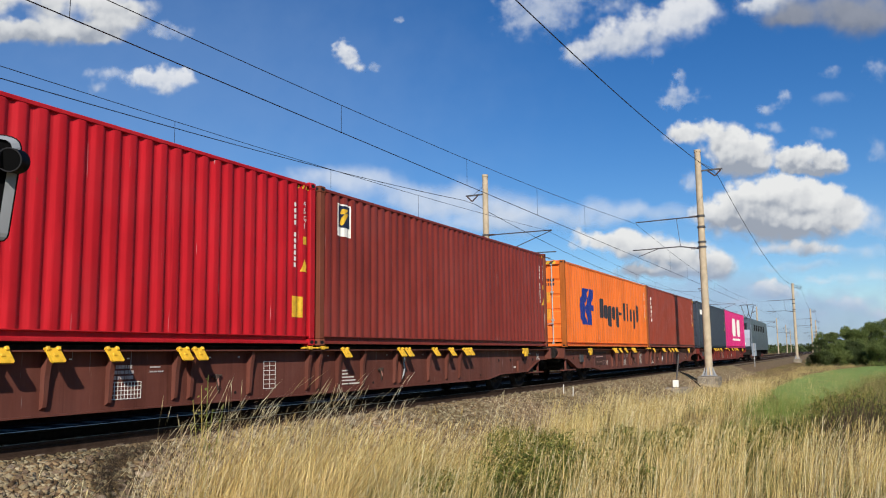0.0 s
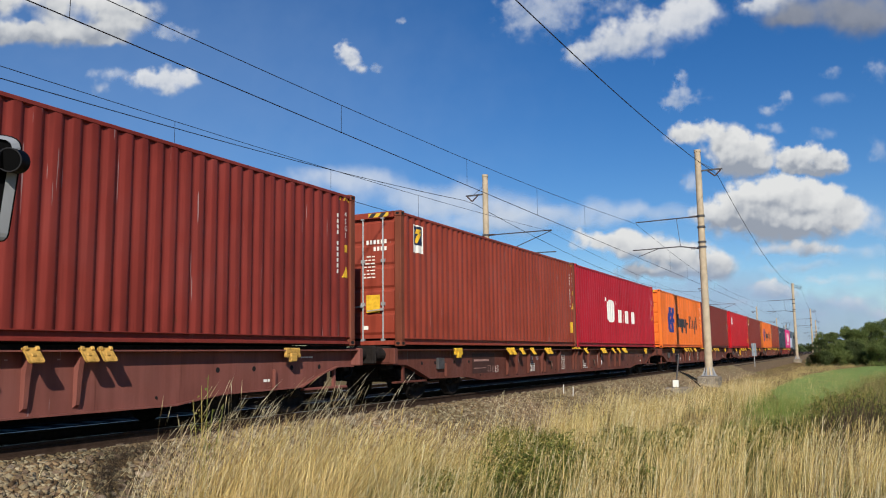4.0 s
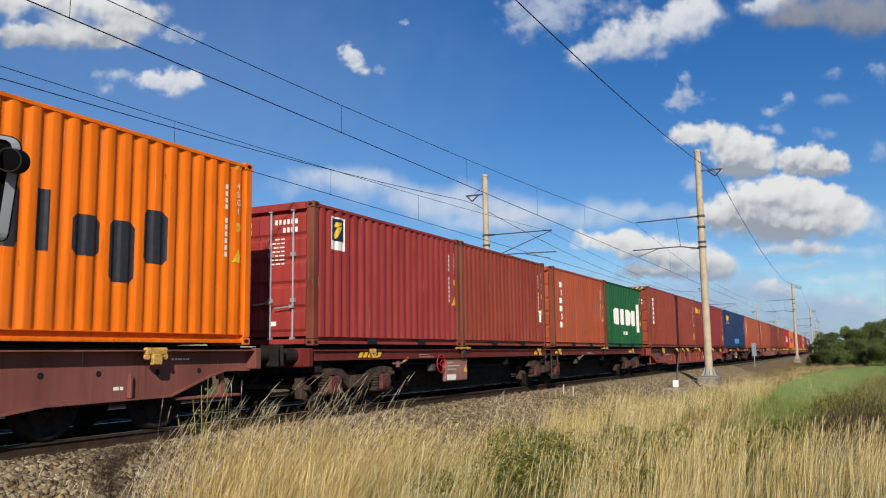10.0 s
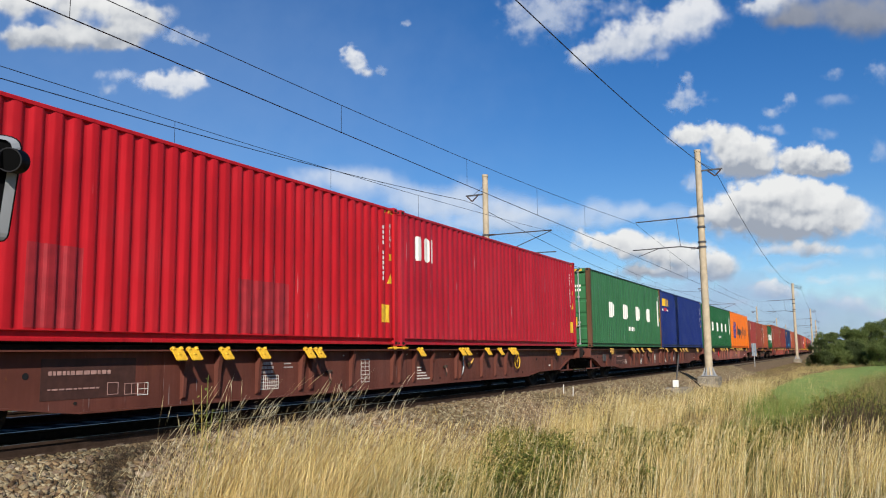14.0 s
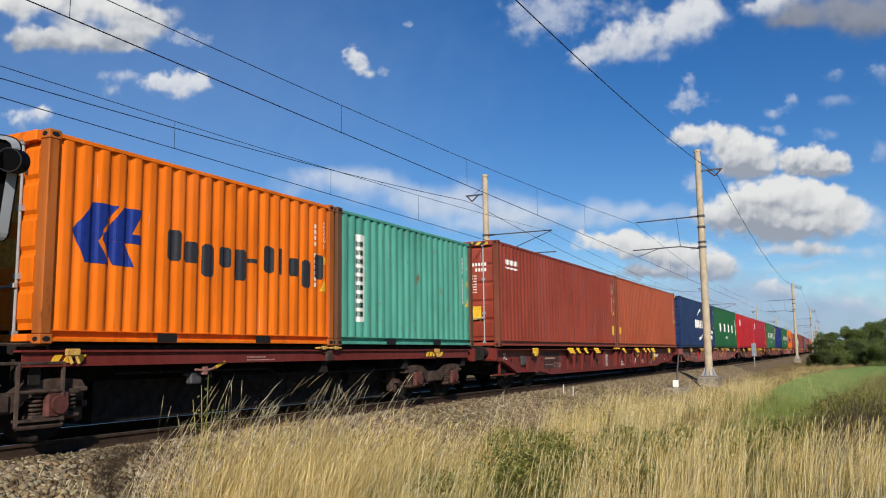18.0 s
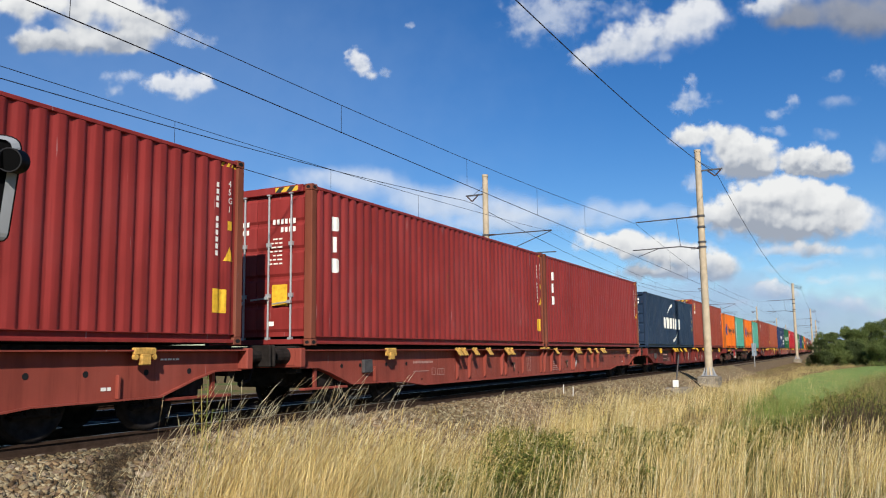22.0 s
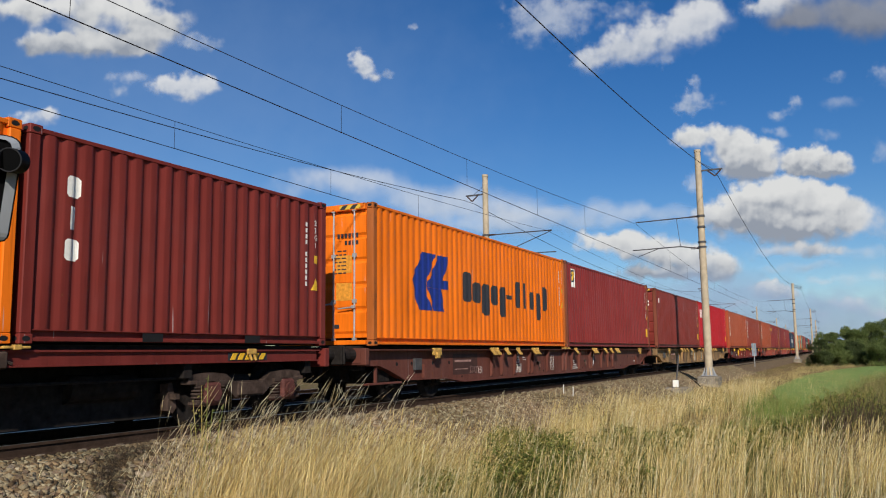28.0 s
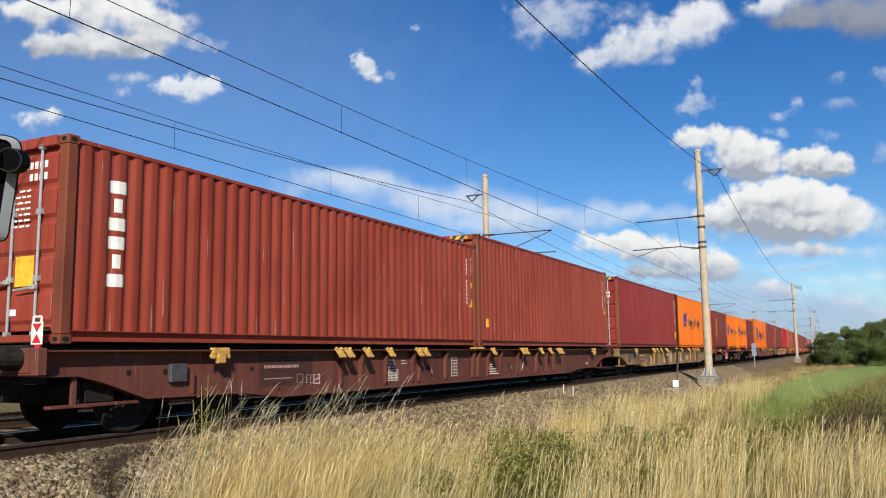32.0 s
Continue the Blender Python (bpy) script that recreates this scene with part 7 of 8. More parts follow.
def carrier_z(x, x0, span, top, sag):
    k = ((x - x0) % span) / span
    return top - sag * 4 * k * (1 - k)


def mast(x, side, tall=10.5):
    """side -1: between the camera and the near track; 1: beyond the far track."""
    y = Y0 + bend(x) + (-3.3 if side < 0 else TRACK_GAP + 3.4)
    foot = -0.22 if side < 0 else -0.5
    top = thing("catenary_mast", "pale round concrete mast carrying the overhead line", "mast", m=pose(x, y, foot), group="catenary masts")
    part("shaft", Shape().tube((0, 0, 0.0), (0, 0, tall - foot), 0.19, 18, 0.15).tube((0, 0, tall - foot), (0, 0, tall - foot + 0.12), 0.17, 18), MAST_MAT, top, smooth=False)
    part("plinth", Shape().box(-0.62, 0.62, -0.5, 0.5, -0.75, -0.02, 0.05), OLD_CONCRETE, top, "grey concrete plinth")
    part("flange", Shape().box(-0.34, 0.34, -0.34, 0.34, 0.0, 0.03, 0.005), SILVER, top, "galvanised base plate")
    for k in range(8):
        part("gusset", kept("gusset", "gusset", lambda: Shape().plate_xz([(0.17, 0.03), (0.33, 0.03), (0.33, 0.06), (0.19, 0.42), (0.17, 0.42)], -0.012, 0.012), SILVER), SILVER, top, "galvanised foot gusset", at=pose(0, 0, 0, 0, 0, 45 * k + 20))
    s = -side                                   # towards the track
    reach = 3.25 if side < 0 else 3.7
    z1, z2 = (7.66 if side < 0 else 7.30) - foot, 6.10 - foot
    end = CARRIER_TOP - (0.0 if side < 0 else 0.30) - foot
    arm = Shape().tube((0, s * 0.15, z1), (0, s * reach, end + 0.02), 0.03)
    arm.tube((0, s * 0.15, z2 - 0.1), (0, s * reach, end), 0.022) if side > 0 else arm.tube((0, s * 1.05, z2 + 0.1), (0, s * 1.05 + 0.15, z1), 0.012)
    arm.tube((0, s * 0.18, z2 - 0.05), (0, s * 1.05, z2 + 0.1), 0.03).tube((0, s * 1.05, z2 + 0.1), (0, s * (reach + 0.2), z2 + 0.06), 0.028).tube((0, s * 2.2, z2 + 0.05), (0, s * (reach - 0.1), CONTACT - foot), 0.018)
    part("cantilever", arm, BRACKET, top, "dark tubular cantilever")
    ins = Shape()
    for zz in (z1, z2 - 0.03):
        for k in range(5):
            ins.tube((0, s * (0.22 + k * 0.07), zz), (0, s * (0.25 + k * 0.07), zz), 0.055, 10)
    part("insulator", ins, INSULATOR, top, "ribbed brown insulators")
    for zz in (z1, z2, z1 - 0.55, z2 + 0.25):
        part("clamp", kept("band", "clamp", lambda: Shape().tube((0, 0, -0.05), (0, 0, 0.05), 0.20, 16), BRACKET), BRACKET, top, "steel clamp band", at=pose(0, 0, zz))
    o = side                                    # outward bracket for the feeder
    zf = (9.95 if tall > 10.6 else 9.55 if side > 0 else 9.30) - foot
    part("feeder_bracket", Shape().box(-0.04, 0.04, min(o * 0.1, o * 1.15), max(o * 0.1, o * 1.15), zf - 0.03, zf + 0.04).tube((0, o * 0.15, zf + 0.42), (0, o * 0.75, zf), 0.012, 6), BRACKET, top)
    part("feeder_insulator", Shape().line([(0, o * 1.1, zf), (0, o * 0.80, zf - 0.32)], 0.035, 8).line([(0, o * 0.42, zf), (0, o * 0.78, zf - 0.32)], 0.035, 8), INSULATOR, top, "V-shaped insulator strings")
    return top


for i in range(-1, 6):
    mast(MAST_X + i * SPAN, -1, 10.92 if i == 0 else 9.72)
    mast(39.9 + i * SPAN, 1)


def wire_shape(fn, x0, x1, step, r):
    s = Shape()
    x, pts = x0, []
    while x <= x1:
        pts.append(fn(x))
        x += step
    n = 5
    vs = [(p[0], p[1] + r * math.cos(6.283 * k / n), p[2] + r * math.sin(6.283 * k / n)) for p in pts for k in range(n)]
    return s.add(vs, [(i * n + k, i * n + (k + 1) % n, (i + 1) * n + (k + 1) % n, (i + 1) * n + k) for i in range(len(pts) - 1) for k in range(n)])


for nm, y, x0 in (("near", 0.0, MAST_X), ("far", TRACK_GAP - 0.05, 39.9)):
    line = thing("overhead_line", "thin dark contact wire hung from a sagging carrier wire", "wire", group="overhead wires")
    part("contact_wire", wire_shape(lambda x: (x, Y0 + bend(x) + y, CONTACT), -60, 420, 4.0, 0.010), WIRE, line)
    part("carrier_wire", wire_shape(lambda x: (x, Y0 + bend(x) + y, carrier_z(x, x0, SPAN, CARRIER_TOP - (0.28 if nm == "far" else 0), CARRIER_SAG - (0.33 if nm == "far" else 0))), -60, 420, 2.0, 0.008), WIRE, line)
    for i in range(-1, 5):
        for k in ((7.59, 14.54, 21.06, 26.97, 32.75) if nm == "near" else (13.8, 20.2, 25.8, 6.9)):
            for mir in (k, 2 * (x0 - SPAN / 2) - k):
                x = mir + i * SPAN
                part("dropper", Shape().tube((x, Y0 + bend(x) + y, CONTACT), (x, Y0 + bend(x) + y, carrier_z(x, x0, SPAN, CARRIER_TOP - (0.28 if nm == "far" else 0), CARRIER_SAG - (0.33 if nm == "far" else 0))), 0.005, 4), WIRE, line) if -40 < x < 200 else None
for side, x0, top_z, sag, off in ((-1, MAST_X, 9.68, 1.94, -3.3 - 0.90), (1, 39.9, 9.23, 1.54, TRACK_GAP + 3.4 + 0.90)):
    line = thing("feeder_line", "single dark feeder wire along the mast tops", "wire", group="overhead wires")
    part("feeder_wire", wire_shape(lambda x: (x, Y0 + bend(x) + off, carrier_z(x, x0, SPAN, top_z, sag)), -60, 420, 1.5, 0.014), WIRE, line)

# ---- trackside bits ----
sg = thing("trackside_sign", "two upright grey marker boards on a thin post", "sign", m=pose(74.0, 7.62, -0.42))
part("post", Shape().tube((0, 0, 0), (0, 0, 2.0), 0.03, 8), GALV, sg)
for k in (-0.11, 0.11):
    part("board", Shape().box(-0.012, 0.012, k - 0.075, k + 0.075, 0.92, 1.98, 0.004), SIGN_GREY, sg)
slab = thing("concrete_slab", "low grey concrete slab beside the mast", "slab", m=pose(35.2, 6.85, -0.75))
part("slab", Shape().box(-0.8, 0.8, -0.6, 0.6, -0.1, 0.24, 0.03), OLD_CONCRETE, slab)
mk = thing("marker_post", "thin dark marker post with a white foot block", "post", m=pose(35.3, 6.8, -0.51))
part("post", Shape().tube((0, 0, 0), (0.12, -0.15, 1.35), 0.032, 8), BRACKET, mk)
part("foot_block", Shape().box(-0.11, 0.11, -0.11, 0.11, 0.0, 0.30, 0.02), WHITE, mk, "white block")
part("cable", Shape().line([(0.06, -0.08, 0.72), (0.4, -0.45, 0.45), (0.9, -0.75, 0.12), (1.3, -0.95, -0.2)], 0.022), RUBBER, mk)

# ---- video camera standing beside the lens ----
DARK_PLASTIC = plain("black_plastic", (0.022, 0.021, 0.022), 0.5, 0, 0.2, 40, 0.05)


def ray_of(x, y):
    """The way from the eye at a slant across and up, both as parts of the half width of view."""
    m = CAM_POSE.to_3x3()
    k = math.tan(radians(57.04) / 2)
    return (m @ Vector((x * k, y * k, -1)))


def spot(px_, py_, d):
    return EYE + ray_of((px_ - 784) / 784, (441 - py_) / 784) * d


vc = thing("video_camera", "black video camera with a pale rim on a thin stand", "camera", m=Matrix.Translation(spot(0, 330, 1.1)) @ CAM_POSE.to_3x3().to_4x4())
u = 1.1 / 1442.6      # metres for one step of slant at that distance


def flat(pts, z0, z1):
    """A plate in the camera body's own x and y, thick in z."""
    n = len(pts)
    s = Shape()
    return s.add([(x * u, y * u, z0) for x, y in pts] + [(x * u, y * u, z1) for x, y in pts], [tuple(range(n)), tuple(range(2 * n - 1, n - 1, -1))] + [(i, (i + 1) % n, (i + 1) % n + n, i + n) for i in range(n)])


part("body", flat([(-90, 92), (0, 85), (16, 80), (22, 72), (20, 50), (12, 20), (-4, -84), (-10, -92), (-90, -100)], -0.012, -0.004), LENS_BLACK, vc)
rim = Shape()
outer = [(-90, 100), (0, 92), (13, 89), (22, 85), (28, 79), (31, 70), (29, 50), (25, 21), (8, -84), (5, -91), (0, -96), (-90, -108)]
inner = [(-90, 91), (0, 84), (10, 82), (16, 79), (20, 75), (22, 68), (18, 48), (12, 21), (-4, -82), (-7, -88), (-11, -92), (-90, -101)]
for i in range(len(outer) - 1):
    a, b, c, d = outer[i], outer[i + 1], inner[i + 1], inner[i]
    rim.add([(a[0] * u, a[1] * u, -0.010), (b[0] * u, b[1] * u, -0.010), (c[0] * u, c[1] * u, 0.001), (d[0] * u, d[1] * u, 0.001), (c[0] * u, c[1] * u, -0.012), (d[0] * u, d[1] * u, -0.012)], [(0, 1, 2, 3), (3, 2, 4, 5), (0, 5, 4, 1)])
part("rim", rim, SILVER, vc, "pale silver rim", smooth=False)
seam = Shape()
for i in range(len(outer) - 1):
    a, b = outer[i], outer[i + 1]
    seam.tube((a[0] * u, a[1] * u, -0.010), (b[0] * u, b[1] * u, -0.010), 1.5 * u, 6)
part("bumper", seam, LENS_BLACK, vc, "thin black edge strip")
barrel = part("lens", Shape().tube((-46 * u, 42 * u, 0.004), (22 * u, 44 * u, 0.012), 20 * u, 28).tube((28 * u, 44 * u, -0.006), (30 * u, 44 * u, 0.020), 21.5 * u, 32), LENS_BLACK, vc, "black lens barrel")
part("lens_ring", Shape().ring((30 * u, 44 * u, 0.020), (0.08, 0, 1), 20.5 * u, 1.3 * u, 32, 6), DARK_PLASTIC, barrel, "dark front ring")
base = spot(-60, 430, 1.13)
part("stand", Shape().tube(vc.matrix_world.inverted() @ base, vc.matrix_world.inverted() @ Vector((base.x - 0.05, base.y + 0.05, ground_z(base.x, base.y))), 0.012, 8), DARK_PLASTIC, vc)


# ---- clouds ----
KINDS = {   # softness of the edge, raggedness, thickness, base colour, top colour
    "heap": (1.6, 1.0, 1.0, (0.38, 0.42, 0.49), (0.92, 0.92, 0.90)),
    "puff": (2.3, 1.0, 0.86, (0.58, 0.63, 0.71), (0.96, 0.96, 0.95)),
    "wisp": (3.0, 1.15, 0.60, (0.52, 0.60, 0.72), (0.86, 0.89, 0.93)),
    "faint": (3.0, 1.15, 0.42, (0.46, 0.55, 0.68), (0.78, 0.82, 0.88)),
    "band": (3.4, 1.0, 0.72, (0.60, 0.67, 0.78), (0.88, 0.91, 0.95)),
    # added sheet that tones the bright horizon sky down to blue-grey
    "veil": (1.6, 0.6, 0.80, (0.25, 0.37, 0.57), (0.40, 0.54, 0.75)),
    # added glowing sheet, no cloud: lifts the sky's brightness on the left
    "haze": (1.9, 0.15, 0.17, (0.50, 0.66, 0.88), (0.55, 0.70, 0.90)),
    "grey": (2.4, 0.8, 0.85, (0.22, 0.235, 0.27), (0.38, 0.39, 0.42)),
}
STEP = 3000 / 1442.6


def cloud_mat(kind, lobes, dark, seed):
    """A cloud of soft overlapping lobes with a ragged, billowing edge and a shaded base."""
    soft, rag, thick, base, top = KINDS[kind]
    m = bpy.data.materials.new(kind + "_cloud")
    m.use_nodes = True
    n, l = m.node_tree.nodes, m.node_tree.links
    n.clear()

    def calc(op, a, b=None, c=None, clamp=False):
        t = n.new("ShaderNodeMath")
        t.operation, t.use_clamp = op, clamp
        for i, v in enumerate((a, b, c)):
            if isinstance(v, bpy.types.NodeSocket):
                l.new(v, t.inputs[i])
            elif v is not None:
                t.inputs[i].default_value = v
        return t.outputs[0]

    def fbm(size, detail, rough, shift=(0, 0, 0)):
        t = node(n, "ShaderNodeTexNoise", Scale=1.0 / (size * STEP), Detail=detail, Roughness=rough)
        mp = n.new("ShaderNodeMapping")
        mp.inputs["Location"].default_value = (shift[0] * STEP + seed * 913.0, seed * 377.0, shift[2] * STEP)
        l.new(tc.outputs["Object"], mp.inputs["Vector"])
        l.new(mp.outputs[0], t.inputs["Vector"])
        return t
    out = n.new("ShaderNodeOutputMaterial")
    tc, sep = n.new("ShaderNodeTexCoord"), n.new("ShaderNodeSeparateXYZ")
    l.new(tc.outputs["Object"], sep.inputs[0])
    size = max(14.0, min(60.0, 0.5 * min(max(w, h) for _, _, w, h in lobes)))
    big, small = fbm(size * 1.5, 2, 0.5), fbm(size * 0.5, 3, 0.5)
    px_, pz_ = calc("DIVIDE", sep.outputs[0], STEP), calc("DIVIDE", sep.outputs[2], STEP)
    for tex, amp in ((big, size * 0.45 * rag), (small, size * 0.22 * rag)):
        c = n.new("ShaderNodeSeparateColor")
        l.new(tex.outputs["Color"], c.inputs[0])
        px_ = calc("ADD", px_, calc("MULTIPLY_ADD", c.outputs[0], amp * 2, -amp))
        pz_ = calc("ADD", pz_, calc("MULTIPLY_ADD", c.outputs[1], amp * 1.5, -amp * 0.75))
    dens = lift = None
    for cx, cz, w, h in lobes:
        u = calc("MULTIPLY_ADD", px_, 2.0 / w, -2.0 * cx / w)
        v = calc("MULTIPLY_ADD", pz_, 2.0 / h, -2.0 * cz / h)
        d = calc("POWER", 2.71828, calc("MULTIPLY", calc("ADD", calc("MULTIPLY", u, u), calc("MULTIPLY", v, v)), -1.25))
        dens = d if dens is None else calc("ADD", dens, d)
        lift = calc("MULTIPLY", d, v) if lift is None else calc("MULTIPLY_ADD", d, v, lift)
    billow, fine = fbm(size * 1.0, 3, 0.38), fbm(size * 0.34, 2, 0.45)
    grain = calc("ADD", calc("MULTIPLY_ADD", billow.outputs["Fac"], 1.7 * rag, -0.82 * rag), calc("MULTIPLY_ADD", fine.outputs["Fac"], 0.5 * rag, -0.25 * rag))
    body = calc("ADD", dens, calc("MULTIPLY", grain, calc("MULTIPLY", dens, 2.2, clamp=True)))
    # each lobe is crisp and bright on its upper side, soft and grey below
    crown = calc("DIVIDE", lift, calc("ADD", dens, 0.05))
    e = calc("DIVIDE", calc("SUBTRACT", body, 0.24), calc("MAXIMUM", calc("MULTIPLY_ADD", crown, (-0.22 if kind in ("heap", "puff") else 0.0) * soft, soft * 0.48), 0.22 * soft), clamp=True)
    e = calc("MULTIPLY", calc("MULTIPLY", e, e), calc("MULTIPLY_ADD", e, -2.0, 3.0))
    alpha = calc("MULTIPLY", e, thick)
    # relief: compare with the billows a little higher and to the left, whence the sun comes
    far_side = fbm(size * 1.0, 3, 0.38, (size * 0.11, 0, -size * 0.24))
    z0, z1 = min(c - h / 2 for _, c, _, h in lobes), max(c + h / 2 for _, c, _, h in lobes)
    tall = calc("DIVIDE", calc("SUBTRACT", pz_, z0), z1 - z0)
    shade = calc("ADD", calc("MULTIPLY_ADD", tall, 0.66, 0.20), calc("MULTIPLY", calc("SUBTRACT", billow.outputs["Fac"], far_side.outputs["Fac"]), 1.5))
    shade = calc("ADD", shade, calc("ADD", calc("MULTIPLY", crown, 0.42), calc("MULTIPLY_ADD", fine.outputs["Fac"], 0.36, -0.18)))
    shade = calc("SUBTRACT", shade, calc("MULTIPLY", calc("SUBTRACT", body, 0.9), 0.16))
    for cx, cz, w, h in dark:          # grey undersides between the heaps
        u = calc("MULTIPLY_ADD", px_, 2.0 / w, -2.0 * cx / w)
        v = calc("MULTIPLY_ADD", pz_, 2.0 / h, -2.0 * cz / h)
        d = calc("POWER", 2.71828, calc("MULTIPLY", calc("ADD", calc("MULTIPLY", u, u), calc("MULTIPLY", v, v)), -1.25))
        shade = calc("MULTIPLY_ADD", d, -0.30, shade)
    mid = tuple(0.35 * p + 0.65 * q for p, q in zip(base, top))
    rmp = ramp(n, [(0.0, base), (0.40, mid), (0.85, top)])
    l.new(shade, rmp.inputs[0])
    em, tr, mx = n.new("ShaderNodeEmission"), n.new("ShaderNodeBsdfTransparent"), n.new("ShaderNodeMixShader")
    l.new(rmp.outputs[0], em.inputs["Color"])
    em.inputs["Strength"].default_value = 0.86
    l.new(alpha, mx.inputs[0])
    l.new(tr.outputs[0], mx.inputs[1])
    l.new(em.outputs[0], mx.inputs[2])
    l.new(mx.outputs[0], out.inputs[0])
    return m


CLOUDS = []


def cloud(kind, dx, dy, *lobes, dark=()):
    """One drifting cloud: drift across and down in the whole time; lobes, and its dark streaks, at half time: across, down, width, height."""
    i = len(CLOUDS)
    far = 2988.0 - 12 * i
    x0, x1 = min(c - w / 2 for c, _, w, _ in lobes), max(c + w / 2 for c, _, w, _ in lobes)
    y0, y1 = min(c - h / 2 for _, c, _, h in lobes), max(c + h / 2 for _, c, _, h in lobes)
    cx, cy = (x0 + x1) / 2, (y0 + y1) / 2
    w, h = (x1 - x0) * 0.5 + 10 + 0.12 * max(c for _, _, c, _ in lobes), (y1 - y0) * 0.5 + 8 + 0.22 * max(d for _, _, _, d in lobes)
    mat = cloud_mat(kind, *([(a - cx, cy - b, c, d) for a, b, c, d in group] for group in (lobes, dark)), i + 1)
    me = bpy.data.meshes.new("cloud")
    me.from_pydata([(-w * STEP, 0, -h * STEP), (w * STEP, 0, -h * STEP), (w * STEP, 0, h * STEP), (-w * STEP, 0, h * STEP)], [], [(0, 1, 2, 3)])
    me.materials.append(mat)
    turn = CAM_POSE.to_3x3().to_4x4() @ pose(0, 0, 0, -90, 0, 0)
    words = {"heap": "white heaped cumulus cloud with a grey base", "puff": "small soft white cloud", "grey": "grey shaded cloud", "wisp": "thin wispy white cloud", "faint": "faint wisp of cloud", "band": "long streaky white band of cloud", "veil": "thin pale veil of cloud near the horizon", "haze": "added faint glow sheet that lightens the left sky"}[kind]
    first = Matrix.Translation(spot(cx - dx * 0.53, cy - dy * 0.53, far)) @ turn
    last = Matrix.Translation(spot(cx + dx * 0.47, cy + dy * 0.47, far)) @ turn
    ob = thing("cloud", words + " drifting in the blue sky", "cloud", m=first, group="clouds", kind="structure", mesh=me)
    CLOUDS.append((ob, first, last))


# brightening sheet over the left part of the sky
cloud("haze", 0, 0, (250, 180, 1750, 900))
cloud("heap", 72, 25, (15, 10, 150, 44), (150, 8, 230, 90), (250, 38, 120, 74), (60, 68, 140, 40), (140, 72, 170, 46), (215, 76, 90, 36))
cloud("wisp", 60, 22, (345, 70, 66, 30), (312, 62, 40, 30))
cloud("wisp", 44, 8, (212, 134, 84, 24), (190, 158, 50, 26))
cloud("puff", 48, 15, (275, 149, 76, 30), (315, 144, 96, 40), (355, 150, 50, 32), (315, 166, 60, 26))
cloud("puff", 32, 20, (622, 98, 40, 40), (636, 114, 34, 34), (650, 130, 40, 22))
cloud("wisp", 28, 14, (720, 43, 24, 14), (676, 125, 30, 22))
cloud("puff", 20, 14, (1035, 102, 70, 44), (1085, 84, 110, 56), (1145, 64, 130, 66), (1205, 44, 130, 74), (1240, 18, 90, 70))
cloud("wisp", 20, 14, (945, 28, 120, 120), (1000, 25, 130, 80), (1110, 18, 100, 44), (1160, 104, 50, 34))
cloud("puff", 12, 4, (1385, 2, 130, 50), (1345, 12, 60, 36))
cloud("grey", 12, 4, (1480, 16, 220, 90), (1545, 40, 120, 76), (1400, 34, 110, 40))
cloud("wisp", 30, 12, (1218, 148, 26, 52), (1226, 176, 80, 36), (1202, 186, 34, 34))
cloud("wisp", 22, 12, (1396, 178, 36, 28), (1368, 200, 44, 22))
cloud("faint", 18, 10, (1488, 180, 84, 24))
cloud("faint", 10, 10, (1478, 132, 40, 24), (1556, 130, 50, 44))
cloud("wisp", 12, 10, (1373, 232, 50, 26))
cloud("heap", 12, 8, (1215, 244, 56, 28), (1254, 236, 84, 42), (1292, 262, 90, 46), (1330, 272, 96, 58), (1302, 300, 84, 40), (1346, 298, 56, 36), dark=((1290, 296, 90, 26), (1330, 306, 90, 24)))
cloud("heap", 12, 4, (1404, 286, 50, 40), (1436, 276, 76, 46), (1472, 288, 60, 34), (1440, 302, 100, 22), dark=((1440, 304, 100, 16),))
cloud("heap", 8, 3, (1376, 344, 80, 56), (1418, 346, 70, 50), (1464, 362, 90, 56), (1304, 358, 70, 56), (1334, 370, 80, 60), (1270, 384, 80, 40), (1500, 388, 90, 44), (1390, 384, 220, 70), (1390, 410, 200, 50), (1430, 440, 150, 20),
      dark=((1362, 364, 90, 18), (1405, 376, 110, 16), (1345, 394, 150, 22), (1385, 416, 170, 24), (1330, 408, 100, 24), (1440, 418, 110, 16)))
cloud("wisp", 8, 3, (1430, 444, 170, 26), (1370, 448, 90, 22))
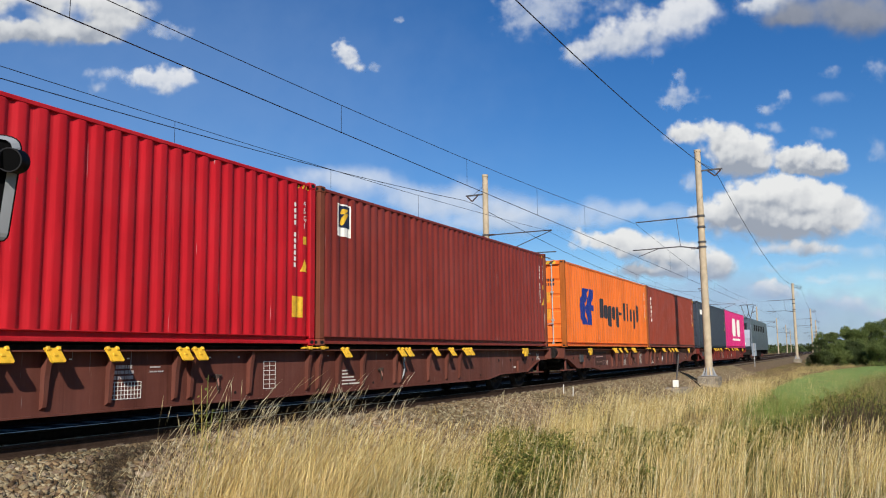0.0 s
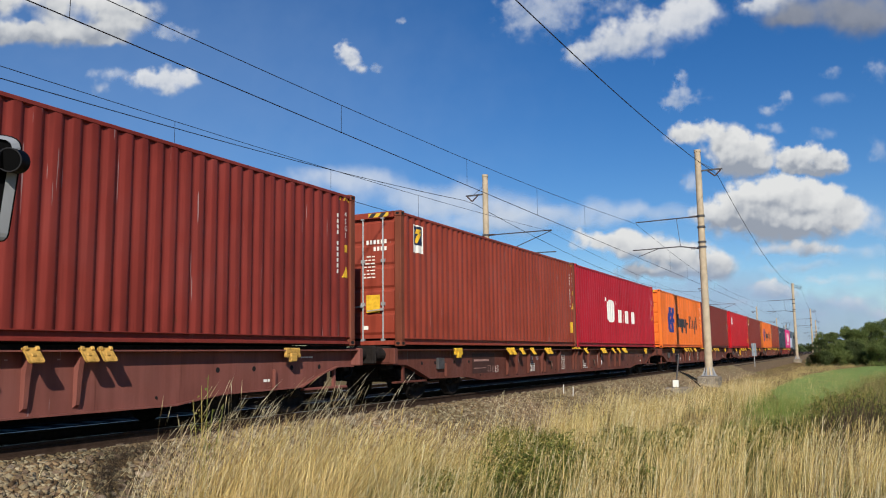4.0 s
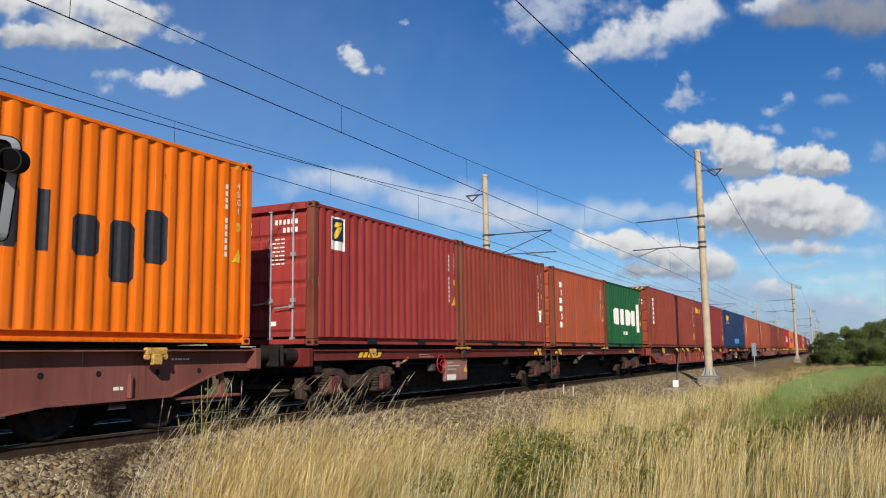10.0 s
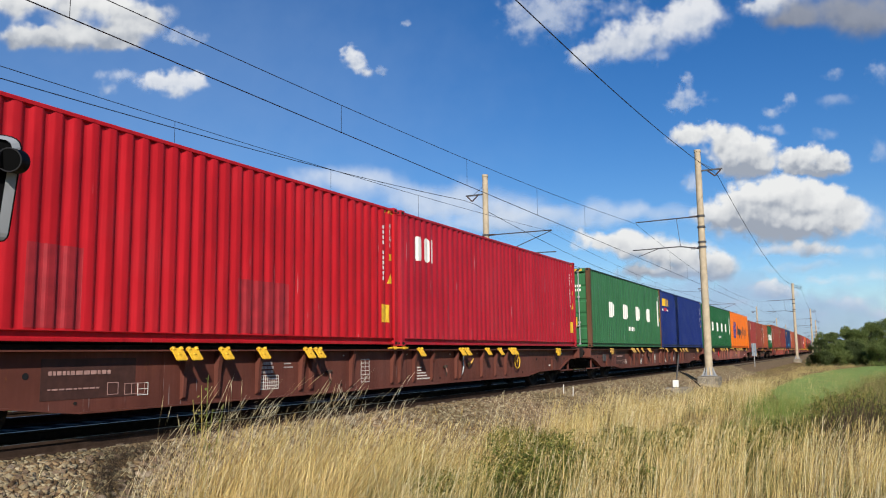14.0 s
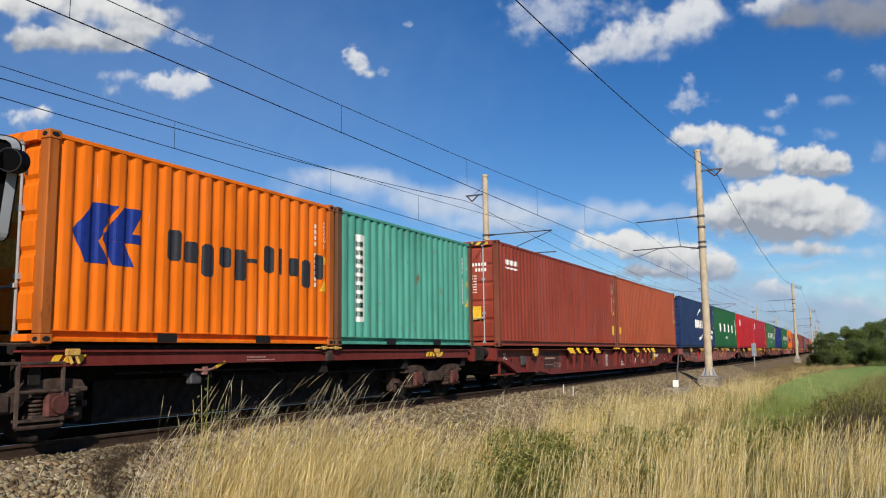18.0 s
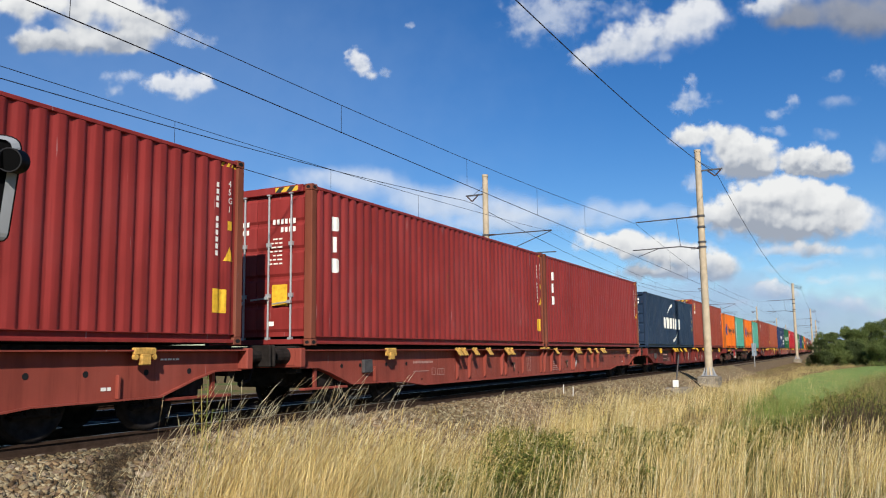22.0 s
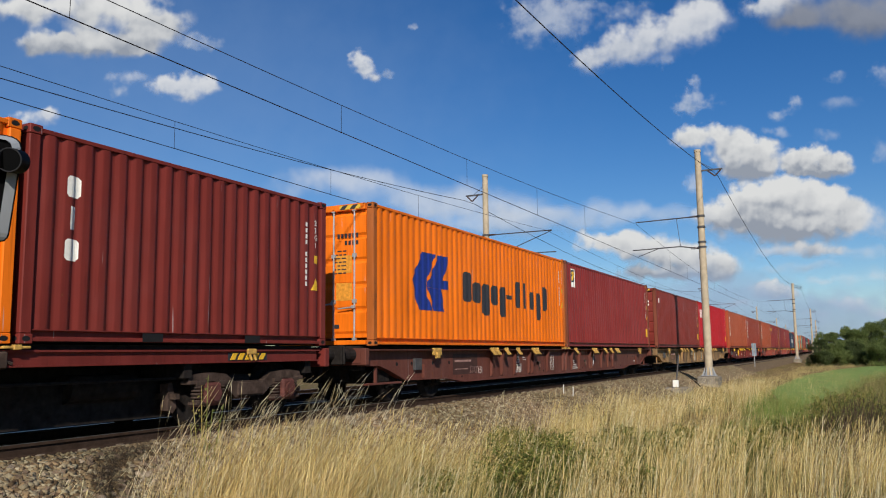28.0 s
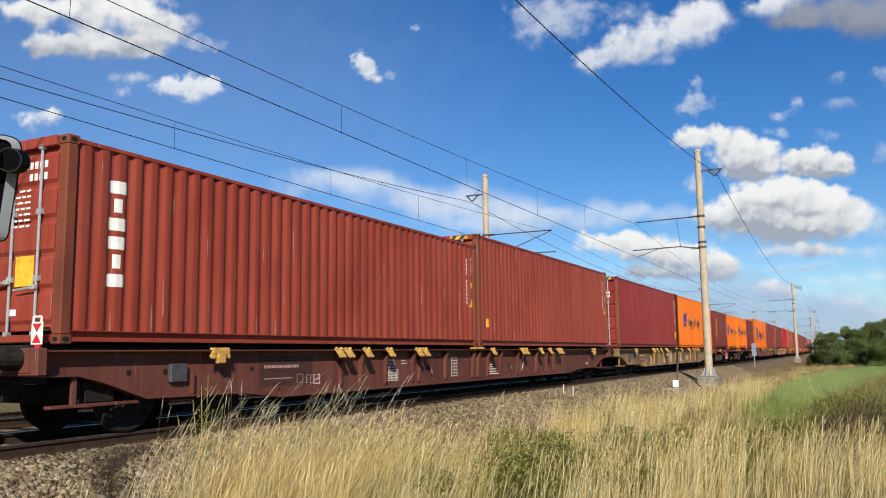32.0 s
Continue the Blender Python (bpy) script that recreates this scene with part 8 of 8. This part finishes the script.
cloud("heap", 8, 3, (1058, 428, 90, 36), (1120, 438, 130, 52), (1190, 456, 150, 60), (1262, 468, 84, 44), (1180, 482, 160, 22), dark=((1130, 462, 90, 20), (1210, 488, 160, 18)))
cloud("band", 6, 2, (690, 336, 330, 60), (600, 318, 170, 40), (860, 374, 280, 56), (770, 356, 220, 60))
cloud("wisp", 6, 2, (1000, 392, 420, 56), (1140, 378, 180, 40), (900, 392, 260, 50))
cloud("wisp", 3, 1, (1420, 472, 150, 20), (1520, 450, 110, 24))
cloud("heap", 3, 1, (1372, 512, 54, 34), (1352, 518, 50, 24), (1392, 522, 40, 22))
cloud("band", 3, 1, (1500, 535, 160, 30), (1440, 566, 130, 26), (1552, 490, 80, 26), (1470, 500, 120, 18))
cloud("puff", 3, 1, (1310, 540, 80, 14), (1478, 540, 70, 22), (1505, 548, 60, 26), (1550, 560, 60, 22), (1440, 556, 60, 14), (1290, 578, 110, 12))
# toning sheet before the bright sky low over the horizon
cloud("veil", 2, 0, (1440, 575, 520, 150), (1150, 545, 480, 130))
cloud("wisp", 6, 2, (1228, 326, 44, 42))
cloud("puff", 40, 8, (30, 212, 60, 34), (66, 204, 50, 30))
cloud("faint", 8, 3, (1468, 240, 60, 20), (1552, 268, 50, 44))
cloud("wisp", 4, 1, (1545, 382, 80, 50), (1555, 408, 70, 30))


def motions():
    for ob, place, lift in RIDERS:
        walk(ob, [(t, along(place + travelled(t), 0.0, lift)) for t in range(0, 33)])
    # all wheelsets turn alike, so those at one end of a bogie share one set of keys
    first = {}
    for ob in [o for o in bpy.data.objects if o.name.split(".")[0] == "wheelset"]:
        k = round(ob.location.x, 2)
        if k not in first:
            at = ob.location.copy()
            walk(ob, [((i / 30), Matrix.Translation(at) @ Matrix.Rotation((travelled(i / 30) - travelled(0)) / 0.46, 4, "Y")) for i in range(0, 961)])
            first[k] = ob
        else:
            ob.rotation_mode = "QUATERNION"
            ob.animation_data_create()
            ob.animation_data.action = first[k].animation_data.action
            ob.animation_data.action_slot = first[k].animation_data.action_slot
    for ob, a, b in CLOUDS:
        walk(ob, [(0.0, a), (32.0, b)])


motions()
